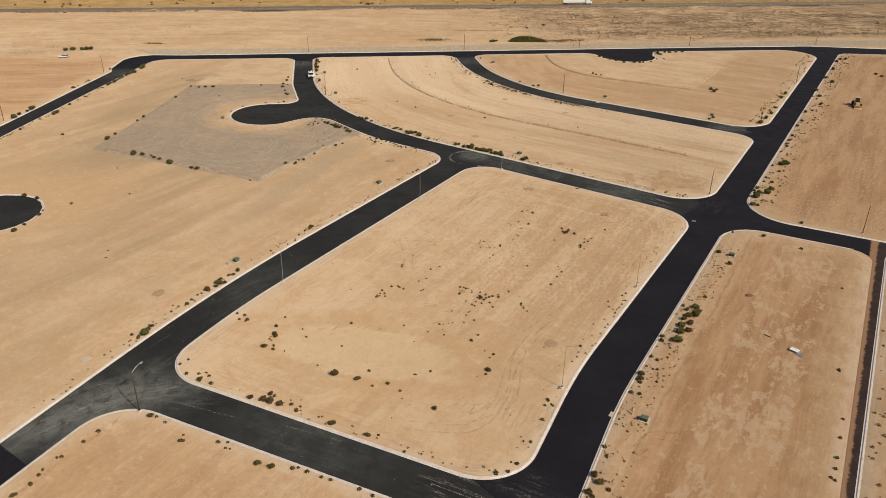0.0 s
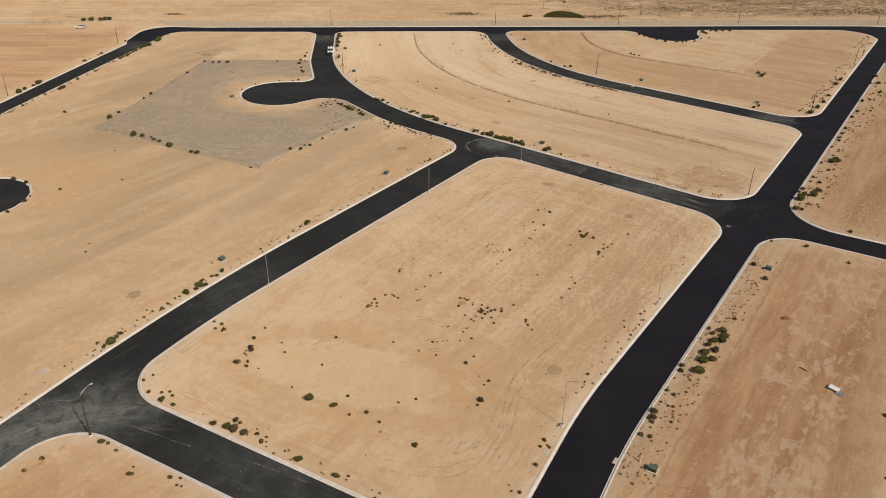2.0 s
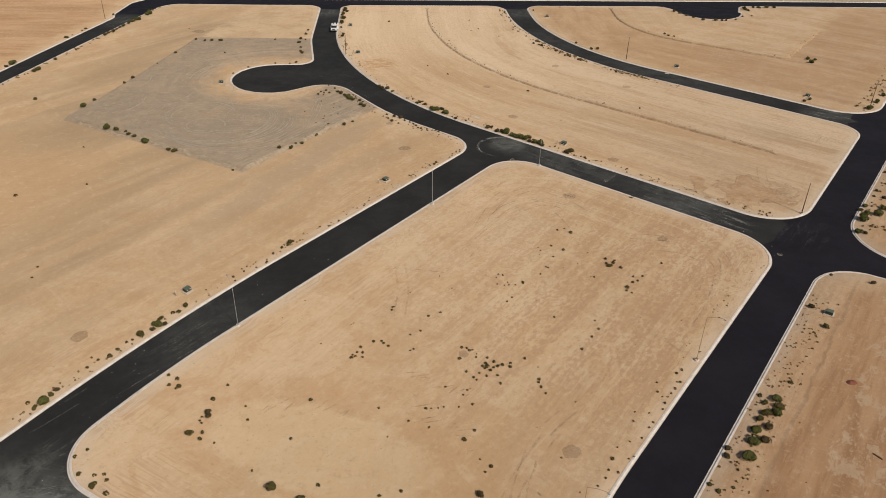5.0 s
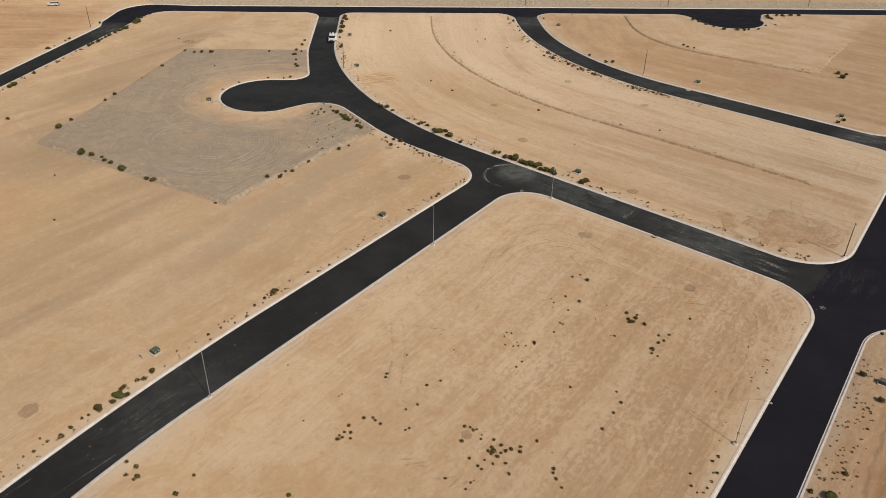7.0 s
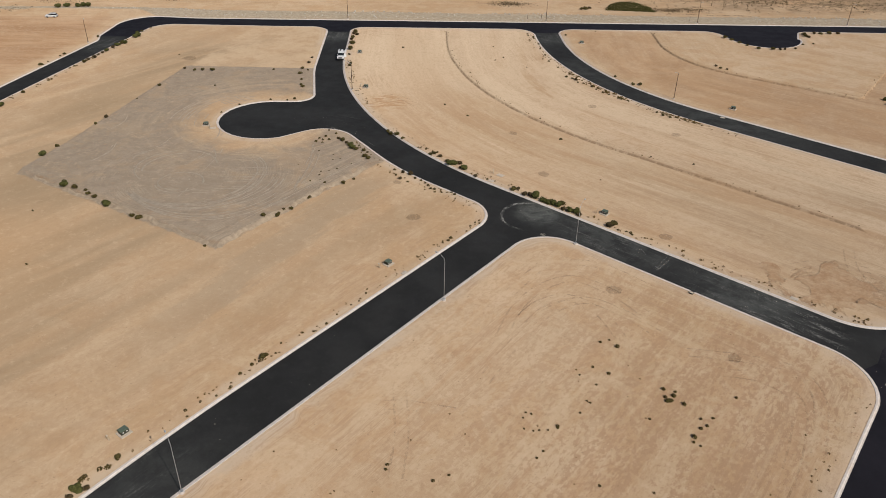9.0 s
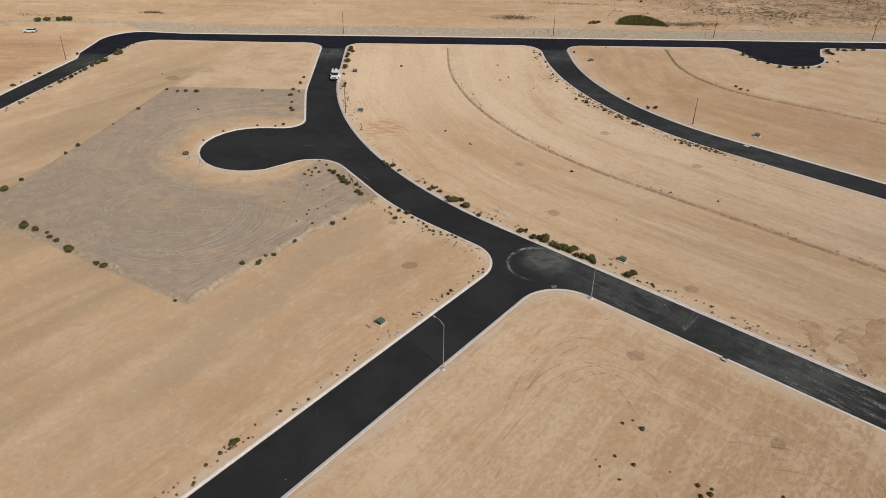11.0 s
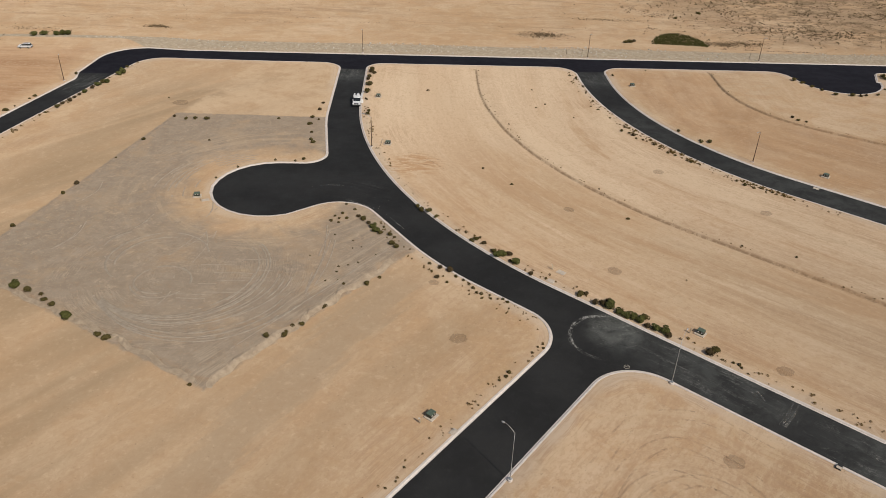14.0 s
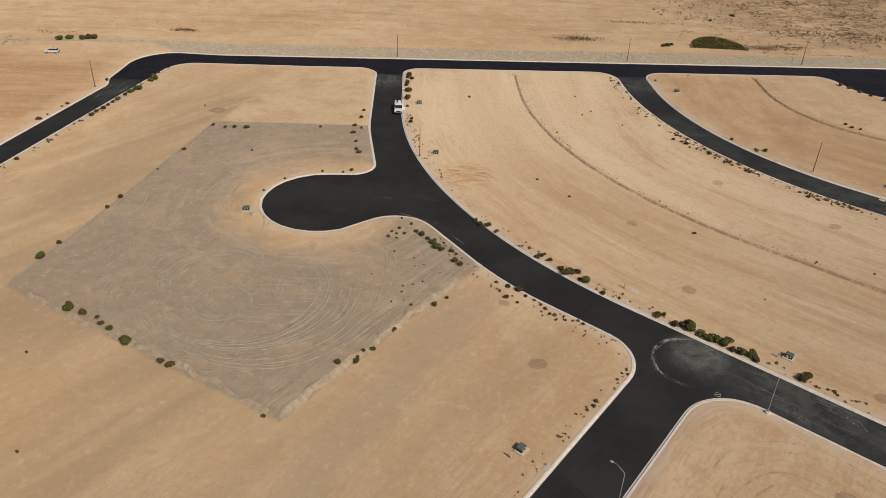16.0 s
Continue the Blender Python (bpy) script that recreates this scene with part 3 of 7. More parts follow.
def offset(ring, d):
    """The outline moved d to the left of its run."""
    e = np.roll(ring, -1, 0) - ring
    e /= np.linalg.norm(e, axis=1)[:, None]
    nrm = np.stack([-e[:, 1], e[:, 0]], 1)
    m = nrm + np.roll(nrm, 1, 0)
    m /= np.maximum(np.linalg.norm(m, axis=1), 0.3)[:, None]
    k = 1 / np.maximum((m * nrm).sum(1), 0.6)
    return ring + m * (d * k)[:, None]


def distance(points, line, closed=False):
    """The distance of points from a polyline, the side (left is positive) and the length along it."""
    a, b = (line, np.roll(line, -1, 0)) if closed else (line[:-1], line[1:])
    best, side, along, run = np.full(len(points), 1e9), np.zeros(len(points)), np.zeros(len(points)), 0.0
    for p, q in zip(a, b):
        d = q - p
        length = np.linalg.norm(d)
        t = np.clip(((points - p) @ d) / length**2, 0, 1)
        off = points - p - t[:, None] * d
        far = np.hypot(off[:, 0], off[:, 1])
        near = far < best
        best[near] = far[near]
        side[near] = np.sign(d[0] * (points[near, 1] - p[1]) - d[1] * (points[near, 0] - p[0]))
        along[near] = run + t[near] * length
        run += length
    return best, side, along


def open_line(corners, step=1.5):
    """An open line from corners with radii."""
    ring = rounded([*corners, *reversed([(x + 0.01, y - 4000, 0) for x, y, r in (corners[0], corners[-1])])])
    first = int(np.argmin(np.hypot(ring[:, 0] - corners[0][0], ring[:, 1] - corners[0][1])))
    ring = np.roll(ring, -first, 0)
    last = int(np.argmin(np.hypot(ring[:, 0] - corners[-1][0], ring[:, 1] - corners[-1][1])))
    line, out = ring[: last + 1], []
    for p, q in zip(line[:-1], line[1:]):
        k = max(1, int(np.linalg.norm(q - p) / step))
        out += [p + (q - p) * j / k for j in range(k)]
    return np.array([*out, line[-1]])


# low banks: a line, the rise on its left-hand side, the width of the slope, how far the rise lasts
BANKS = [
    (open_line([(79.6, 203.3, 0), (-8.1, 268.6, 112), (-13.5, 332, 0)]), -0.52, 0.5, 6.0),
    (open_line([(134.3, 315.5, 0), (110, 279.5, 3), (61, 307.3, 38), (60, 339, 0)]), -0.52, 0.5, 6.0),
    (open_line([(-101.5, 210, 0), (-47.6, 183.2, 2), (-22.5, 223, 0)]), 0.7, 1.5, 12.0),
    (open_line([(-101.2, 210, 0), (-90.0, 284.0, 0)]), -0.25, 1.0, 10.0),
    (open_line([(-64.5, 61, 0), (-53.5, 80, 0)]), 0.35, 1.2, 5.0),
]


def soft_step(x):
    x = np.clip(x, 0, 1)
    return x * x * (3 - 2 * x)


RINGS = {name: (lambda r: r if area(r) > 0 else r[::-1])(rounded(c)) for name, c in LOTS.items()}
OUTER = rounded(OUTLINE)
OUTER = OUTER if area(OUTER) > 0 else OUTER[::-1]
KERB_LINES = np.concatenate([*RINGS.values(), OUTER])


def relief(points):
    """The height of the natural ground at points of the plan, without the streets."""
    x, y = points[:, 0], points[:, 1]
    h = 0.05 * np.sin(x * 0.31 + 1.3 * np.sin(y * 0.17)) * np.sin(y * 0.27 + 0.7) + 0.06 * np.sin(x * 0.07 + y * 0.05)
    wild = soft_step((y - 0.09 * x - 365) / 60)
    h += wild * (0.45 * np.sin(x * 0.05 + 2 * np.sin(y * 0.021)) * np.sin(y * 0.09 + 1.0) + 0.3 * np.sin(x * 0.19 + y * 0.11) * np.sin(y * 0.23 - x * 0.07))
    s = y - 0.085 * x
    h += 0.5 * soft_step((s - 348) / 6) * soft_step((360 - s) / 4) * (x > -170)
    for line, rise, width, last in BANKS:
        d, side, _ = distance(points, line)
        s = d * np.where(side == 0, 1, side)
        h += rise * soft_step(s / width + 0.5) * np.exp(-np.maximum(s, 0) / last) * (d < 60)
    return h


def ground_points():
    rng = np.random.RandomState(4)
    grid = []
    for x0, x1, y0, y1, step in ((-175, 215, 45, 372, 3.2), (-420, 480, -120, 620, 14.0)):
        gx, gy = np.meshgrid(np.arange(x0, x1, step), np.arange(y0, y1, step))
        pts = np.stack([gx.ravel(), gy.ravel()], 1) + rng.uniform(-0.3, 0.3, (gx.size, 2)) * step
        if step > 10:
            pts = pts[~((pts[:, 0] > -178) & (pts[:, 0] < 218) & (pts[:, 1] > 42) & (pts[:, 1] < 375))]
        grid.append(pts)
    for r in (700, 1100, 1800, 3000, 4800):
        a = np.linspace(0, 2 * math.pi, 40, endpoint=False)
        grid.append(np.stack([20 + r * np.cos(a), 200 + r * np.sin(a)], 1))
    base = np.concatenate(grid)
    rows = [line_side for line, _, w, _ in BANKS for line_side in bank_rows(line, w)]
    near = np.concatenate([KERB_LINES, *rows])
    keep = np.ones(len(base), bool)
    for k in range(0, len(base), 2000):
        part_ = base[k:k + 2000]
        keep[k:k + 2000] = (((part_[:, None] - near[None]) ** 2).sum(-1)).min(1) > 1.7**2
    return np.concatenate([base[keep], *rows])


def bank_rows(line, w):
    e = np.gradient(line, axis=0)
    e /= np.linalg.norm(e, axis=1)[:, None]
    nrm = np.stack([-e[:, 1], e[:, 0]], 1)
    wob = 0.25 * np.sin(np.arange(len(line)) * 1.7)[:, None]
    return [line + nrm * (k * w + wob * w) for k in (-0.9, -0.45, 0.0, 0.4, 0.75, 1.4)]


def flow_of(points, lot):
    """Grading runs along the streets: a place along and across them, and how brown the lot is."""
    u, v = np.array((0.557, 0.83)), np.array((0.83, -0.557))
    tone = {"south_east": 0.9, "east": 0.85, "verge": 0.95, "middle": 0.08, "north": 0.28, "south_west": 0.38, "curved": -0.22, "west": 0.1}.get(lot, 0.05)
    if lot in ("curved", "north"):
        # paler ground behind the low bank, warmer in front of it
        bank, test = (BANKS[0][0], (20.0, 265.0)) if lot == "curved" else (BANKS[1][0], (75.0, 335.0))
        d, side, _ = distance(np.vstack([points, [test]]), bank)
        behind = soft_step((d * side * side[-1])[:-1] / 3.0 + 0.5)
        tone = (-0.12 - 0.2 * behind) if lot == "curved" else (0.4 - 0.5 * behind)
        d, side, along = distance(points, open_line([(96, 142.5, 0), (-38.65, 244.5, 123), (-48, 336, 0)]))
        return np.stack([along, d, tone], 1)
    if lot == "outside":
        tone = 0.05 + 0.62 * soft_step((-112 - points[:, 0]) / 25) * soft_step((352 - points[:, 1] + 0.09 * points[:, 0]) / 12)
        return np.stack([points[:, 0], points[:, 1] - 0.09 * points[:, 0], tone], 1)
    return np.stack([points @ u, points @ v, np.full(len(points), tone)], 1)


def mesh_object(name, verts, faces, material, smooth=False):
    me = bpy.data.meshes.new(name)
    me.from_pydata([tuple(map(float, p)) for p in verts], [], [tuple(f) for f in faces])
    me.materials.append(material)
    if smooth:
        me.polygons.foreach_set("use_smooth", [True] * len(me.polygons))
    me.update()
    return new(name, me)


# seams between fresh and worn asphalt: two ends each
SEAMS = [((-56.5, 326.6), (-46.2, 327.3)), ((16.2, 334.4), (28.5, 336.0)), ((-130.5, 311.0), (-117.0, 312.2)), ((62.0, 161.5), (66.0, 170.5)), ((102.0, 222.5), (113.0, 232.5)),
         ((-0.5, 69.0), (8.0, 57.5)), ((-71.5, 78.0), (-61.5, 70.2))]


def is_new(c):
    """Fresh black asphalt lies on the north street, the east avenue and the far end of the west street."""
    x, y = c[:, 0], c[:, 1]
    fresh = np.zeros(len(c), bool)
    fresh |= (y > 327 + 0.085 * (x + 51)) & (x > -129) & (x < 3)
    fresh |= (y > 334.6 + 0.13 * (x - 17)) & (x >= 3) & (x < 60)
    fresh |= (y > 324) & (x >= 60)
    fresh |= (y > 311 + 0.09 * (x + 130)) & (x < -100)
    n = 0.83 * x - 0.557 * y
    fresh |= (n > -35) & (y < 330) & (x > 0) & ~((x < 66) & (y > 150) & (0.914 * (x - 62) - 0.406 * (y - 161.5) < 0)) & ~((y > 210) & (y < 240) & (0.67 * (x - 102) - 0.74 * (y - 222.5) < 0) & (x < 113))
    low = 0.804 * (x + 0.5) + 0.594 * (y - 69)
    fresh &= ~((y < 90) & (low < 0) & (x > -70) & (x < 20))
    fresh |= (y < 70.2 - 0.78 * (x + 61.5)) & (x < -55) & (y < 78)
    return fresh


def inset(corners, d):
    """A convex outline with each side moved inwards."""
    c = np.array(corners, float)
    e = np.roll(c, -1, 0) - c
    e /= np.linalg.norm(e, axis=1)[:, None]
    sign = 1 if area(c) > 0 else -1
    base = c + sign * d * np.stack([-e[:, 1], e[:, 0]], 1)
    out = []
    for i in range(len(c)):
        p, r, q, t = base[i - 1], e[i - 1], base[i], e[i]
        k = np.linalg.solve(np.stack([r, -t], 1), q - p)
        out.append(p + r * k[0])
    return np.array(out)


def build_ground():
    pts, edges = [], []

    def ring_in(ring):
        k = len(pts)
        pts.extend(ring)
        edges.extend((k + j, k + (j + 1) % len(ring)) for j in range(len(ring)))

    inner = {}
    for name, ring in RINGS.items():
        ring_in(ring)
        inner[name] = offset(ring, 0.32)
        ring_in(inner[name])
    ring_in(OUTER)
    outside = offset(OUTER, -0.32)
    ring_in(outside)
    for a, b in SEAMS:
        pts.extend((a, b))
        edges.append((len(pts) - 2, len(pts) - 1))
    pts.extend(ground_points())
    from_cdt = delaunay_2d_cdt([Vector((float(p[0]), float(p[1]))) for p in pts], edges, [], 0, 1e-4)
    v2 = np.array([(v.x, v.y) for v in from_cdt[0]])
    faces = [tuple(f) for f in from_cdt[2]]
    lot_of = np.full(len(v2), -1)
    for i, (name, ring) in enumerate(inner.items()):
        lot_of[inside(v2, offset(RINGS[name], 0.2))] = i
    out = ~inside(v2, offset(OUTER, -0.2))
    lot_of[out] = 99
    kerb_far, kerb_run = np.full(len(v2), 50.0), np.zeros(len(v2))
    runs = np.concatenate([np.r_[0, np.cumsum(np.linalg.norm(np.diff(r, axis=0), axis=1))] for r in (*RINGS.values(), OUTER)])
    focus = (v2[:, 0] > -200) & (v2[:, 0] < 260) & (v2[:, 1] > 30) & (v2[:, 1] < 400)
    idx = np.nonzero(focus)[0]
    for k in range(0, len(idx), 2000):
        q = v2[idx[k:k + 2000]]
        square = ((q[:, None] - KERB_LINES[None]) ** 2).sum(-1)
        kerb_far[idx[k:k + 2000]] = np.sqrt(square.min(1))
        kerb_run[idx[k:k + 2000]] = runs[square.argmin(1)]
    h = 0.11 + relief(v2) * soft_step((kerb_far - 0.5) / 4.0)
    z = np.where(lot_of >= 0, h, -0.06)
    flow = flow_of(v2, "outside")
    for i, name in enumerate(inner):
        sel = lot_of == i
        if sel.any():
            flow[sel] = flow_of(v2[sel], name)
    ridge = np.zeros(len(v2))
    for line, *_ in BANKS[:3] + BANKS[4:]:
        d, side, _ = distance(v2, line)
        ridge = np.maximum(ridge, np.exp(-(((d * side) - 0.1) / 0.23) ** 2))
    fleck = np.full(len(v2), 0.25)
    for i, name in enumerate(inner):
        fleck[lot_of == i] = {"middle": 0.85, "south_west": 0.45, "south_east": 0.5, "west": 0.35, "curved": 0.25, "north": 0.3}.get(name, 0.4)
    mid_lot = lot_of == list(inner).index("middle")
    fleck[mid_lot] = 0.1 + 0.75 * soft_step((v2[mid_lot] @ np.array((0.557, 0.83)) - 72) / 50)
    pale = 1 - soft_step((v2 @ np.array((0.83, -0.557)) + 84) / 34)
    fleck[mid_lot] *= 1 - 0.6 * pale[mid_lot]
    flow[mid_lot, 2] -= 0.2 * pale[mid_lot]
    # laps inside the middle lot: how far along them, how far out from the lot's core, how strong
    core = inset([(-51.3, 94.4), (7.25, 63.1), (66.8, 156.8), (13.8, 196.5)], 22.0)
    d, side, lap = distance(v2, core, True)
    loop = np.stack([lap, np.where(inside(v2, core), -d, d), mid_lot * soft_step((d - 1) / 5) * (0.45 + 0.55 * soft_step((v2 @ np.array((0.557, 0.83)) - 72) / 50))], 1)
    fresh_soil = np.where(lot_of == list(inner).index("south_east"), 1.0, np.where(lot_of == list(inner).index("curved"), -1.0, 0.0))
    ob = mesh_object("ground", np.column_stack([v2, z]), faces, SOIL, True)
    at = ob.data.attributes.new("flow", "FLOAT_VECTOR", "POINT")
    at.data.foreach_set("vector", flow.astype(np.float32).ravel())
    dull = np.where(lot_of == list(inner).index("west"), 1.0, np.where(lot_of == list(inner).index("curved"), 0.12 + 0.4 * soft_step((v2[:, 0] - 10) / 70), 0.0))
    at = ob.data.attributes.new("kind", "FLOAT_VECTOR", "POINT")
    at.data.foreach_set("vector", np.stack([fleck, ridge, fresh_soil], 1).astype(np.float32).ravel())
    at = ob.data.attributes.new("rim", "FLOAT_VECTOR", "POINT")
    at.data.foreach_set("vector", np.stack([kerb_run, kerb_far, dull], 1).astype(np.float32).ravel())
    at = ob.data.attributes.new("loop", "FLOAT_VECTOR", "POINT")
    at.data.foreach_set("vector", loop.astype(np.float32).ravel())
    tagged(ob, "sandy graded desert ground with tyre tracks and gravel", "ground", kind="structure")
    # the streets: the faces between the lots
    tri = np.array([f[:3] for f in faces])
    mid = v2[tri].mean(1)
    street = inside(mid, OUTER)
    for ring in RINGS.values():
        street &= ~inside(mid, ring)
    fresh = is_new(mid)
    for name, label, sel, mat in (("road_worn", "worn dark grey asphalt street with pale dust", street & ~fresh, ASPHALT_OLD), ("road_fresh", "freshly laid black asphalt street", street & fresh, ASPHALT_NEW)):
        f = tri[sel]
        used, back = np.unique(f, return_inverse=True)
        road = mesh_object(name, np.column_stack([v2[used], np.zeros(len(used))]), back.reshape(-1, 3), mat)
        tagged(road, label, "road", kind="structure")


def build_kerb(ring, name, keep=None):
    """A rolled concrete kerb with its gutter, swept along an outline; the lot lies on the left."""
    profile = [(-0.2, -0.05), (-0.2, 0.014), (-0.02, 0.022), (0.08, 0.13), (0.14, 0.16), (0.4, 0.165), (0.43, 0.04)]
    rows = [offset(ring, d) for d, _ in profile]
    n, k = len(ring), len(profile)
    verts = [(*rows[j][i], profile[j][1]) for i in range(n) for j in range(k)]
    faces = [(i * k + j, i * k + j + 1, ((i + 1) % n) * k + j + 1, ((i + 1) % n) * k + j) for i in range(n) for j in range(k - 1)]
    faces = [f[::-1] for f in faces if keep is None or keep(*verts[f[0]][:2])]
    ob = mesh_object(name, verts, faces, CONCRETE)
    tagged(ob, "pale concrete rolled kerb along the street", "kerb", kind="structure")


build_ground()
for lot, ring in RINGS.items():
    # the last lane has a kerb on its far side only
    build_kerb(ring, "kerb", (lambda x, y: 0.841 * x - 0.541 * y < 8.0) if lot == "south_east" else None)
build_kerb(OUTER[::-1], "kerb")

# ---- small builders ----
def bm_box(bm, size, at=(0, 0, 0), taper=1.0, bevel=0.0, turn=None):
    """A box standing on its place, tapered to its top, with bevelled edges."""
    made = bmesh.ops.create_cube(bm, size=1.0)["verts"]
    for v in made:
        k = taper if v.co.z > 0 else 1.0
        v.co = Vector((v.co.x * size[0] * k, v.co.y * size[1] * k, (v.co.z + 0.5) * size[2]))
        if turn:
            v.co = turn @ v.co
        v.co += Vector(at)
    if bevel:
        edges = list({e for v in made for e in v.link_edges})
        bmesh.ops.bevel(bm, geom=edges, offset=bevel, segments=2, profile=0.5, affect="EDGES")
    return bm


def bm_tube(bm, points, radii, sides=10):
    """A round tube along points."""
    rings = []
    pts = [Vector(p) for p in points]
    for i, p in enumerate(pts):
        d = (pts[min(i + 1, len(pts) - 1)] - pts[max(i - 1, 0)]).normalized()
        a = d.cross(Vector((0, 1, 0)) if abs(d.y) < 0.9 else Vector((1, 0, 0))).normalized()
        b = d.cross(a)
        rings.append([bm.verts.new(p + radii[i] * (math.cos(2 * math.pi * k / sides) * a + math.sin(2 * math.pi * k / sides) * b)) for k in range(sides)])
    for r, s in zip(rings, rings[1:]):
        for k in range(sides):
            bm.faces.new((r[k], r[(k + 1) % sides], s[(k + 1) % sides], s[k]))
    bm.faces.new(rings[0][::-1])
    bm.faces.new(rings[-1])
    return bm


def bm_side(bm, outline, width, bevel=0.03):
    """A side outline (y, z) drawn out across x and bevelled."""
    left = [bm.verts.new((-width / 2, y, z)) for y, z in outline]
    right = [bm.verts.new((width / 2, y, z)) for y, z in outline]
    n = len(outline)
    for k in range(n):
        bm.faces.new((left[k], left[(k + 1) % n], right[(k + 1) % n], right[k]))
    bm.faces.new(left[::-1])
    bm.faces.new(right)
    bmesh.ops.recalc_face_normals(bm, faces=bm.faces[:])
    if bevel:
        bmesh.ops.bevel(bm, geom=bm.edges[:], offset=bevel, segments=2, profile=0.5, affect="EDGES")
    return bm


def part(name, bm, material, parent=None, label="", smooth=False):
    bmesh.ops.recalc_face_normals(bm, faces=bm.faces[:])
    me = bpy.data.meshes.new(name)
    bm.to_mesh(me)
    bm.free()
    me.materials.append(material)
    if smooth:
        me.polygons.foreach_set("use_smooth", [True] * len(me.polygons))
    ob = new(name, me)
    if parent:
        ob.parent = parent
    if label:
        tagged(ob, label)
    return ob


def thing(name, label, category, group=""):
    return tagged(new(name), label, category, group)


def ground_z(x, y):
    hit, place, *_ = GROUND.ray_cast(Vector((x, y, 60)), Vector((0, 0, -1)))
    return place.z if hit else 0.11


GROUND = bpy.data.objects["ground"]
STEEL = grain_material("galvanised_steel", (0.42, 0.42, 0.42), (0.56, 0.56, 0.55), 4.0, 0.5, 0.5)
RUSTED = grain_material("brown_weathered_steel", (0.06, 0.032, 0.017), (0.095, 0.052, 0.028), 4.0, 0.75, 0.0)
TANNED = grain_material("dusty_tan_steel", (0.25, 0.15, 0.085), (0.33, 0.21, 0.125), 4.0, 0.7)
LENS = grain_material("pale_lamp_glass", (0.7, 0.7, 0.68), (0.8, 0.8, 0.78), 8.0, 0.25)
GREEN = grain_material("dark_olive_enamel", (0.035, 0.04, 0.028), (0.05, 0.054, 0.038), 3.0, 0.5)
# cabinet lid, a lighter grey-green than the body
LID_GREY = grain_material("grey_green_lid", (0.085, 0.115, 0.085), (0.125, 0.16, 0.12), 3.0, 0.45)
DUSTY = grain_material("dusty_concrete", (0.5, 0.425, 0.34), (0.6, 0.515, 0.42), 1.4, 0.9, stain=(0.5, 0.36, 0.24))
WHITE = grain_material("white_car_paint", (0.74, 0.74, 0.74), (0.82, 0.82, 0.81), 2.0, 0.35, 0.0, 0.5, 0.03)
GLASS = grain_material("tinted_car_glass", (0.015, 0.018, 0.02), (0.03, 0.034, 0.036), 2.0, 0.12, 0.0, 0.6, 0.02)
RUBBER = grain_material("black_tyre_rubber", (0.012, 0.012, 0.012), (0.03, 0.028, 0.025), 9.0, 0.85)
RIM = grain_material("grey_alloy", (0.3, 0.3, 0.3), (0.45, 0.45, 0.45), 9.0, 0.4, 0.7)
TRIM = grain_material("black_plastic_trim", (0.02, 0.02, 0.02), (0.04, 0.04, 0.04), 9.0, 0.6)
LAMP_RED = grain_material("red_tail_lens", (0.25, 0.01, 0.01), (0.35, 0.02, 0.02), 9.0, 0.3)
LAMP_CLEAR = grain_material("clear_head_lens", (0.6, 0.6, 0.58), (0.7, 0.7, 0.68), 9.0, 0.2)
YELLOW = grain_material("dusty_yellow_machine_paint", (0.52, 0.34, 0.16), (0.64, 0.46, 0.26), 2.0, 0.6, stain=(0.42, 0.26, 0.13))
TIMBER = grain_material("bleached_timber", (0.46, 0.36, 0.25), (0.58, 0.47, 0.34), 5.0, 0.85)
BOARD = grain_material("white_sign_sheet", (0.72, 0.72, 0.72), (0.8, 0.8, 0.8), 2.0, 0.6, stain=(0.6, 0.55, 0.48))
BLUE = grain_material("faded_blue_sheet", (0.17, 0.18, 0.26), (0.25, 0.26, 0.34), 3.0, 0.7)
BRICK_RED = grain_material("red_crushed_brick", (0.17, 0.06, 0.04), (0.26, 0.1, 0.065), 3.0, 0.95, bump=0.6)
PATCH = veil_material("damp_brown_soil", (0.3, 0.205, 0.128), (0.39, 0.275, 0.175), 0.24, 0.8, 0.27)
STONE = grain_material("grey_broken_stone", (0.4, 0.35, 0.28), (0.62, 0.56, 0.48), 2.0, 0.9, bump=0.5)
WOOD = grain_material("shrub_twigs", (0.11, 0.08, 0.05), (0.18, 0.13, 0.08), 9.0, 0.9)
LEAF = leaf_material("olive_desert_leaves", (0.075, 0.062, 0.022), (0.13, 0.104, 0.04))
LEAF_GREEN = leaf_material("green_desert_leaves", (0.074, 0.078, 0.024), (0.12, 0.12, 0.042))
BUSHLET = leaf_material("dark_bushlets", (0.06, 0.045, 0.016), (0.125, 0.094, 0.036))
TUFT = leaf_material("brown_olive_tufts", (0.125, 0.08, 0.026), (0.21, 0.142, 0.05))
LEAF_DRY = leaf_material("dry_brown_leaves", (0.06, 0.045, 0.022), (0.12, 0.085, 0.045))
SCRUB = leaf_material("dead_desert_scrub", (0.11, 0.078, 0.045), (0.2, 0.145, 0.085))
WEED = leaf_material("green_weeds", (0.05, 0.056, 0.014), (0.11, 0.1, 0.034))


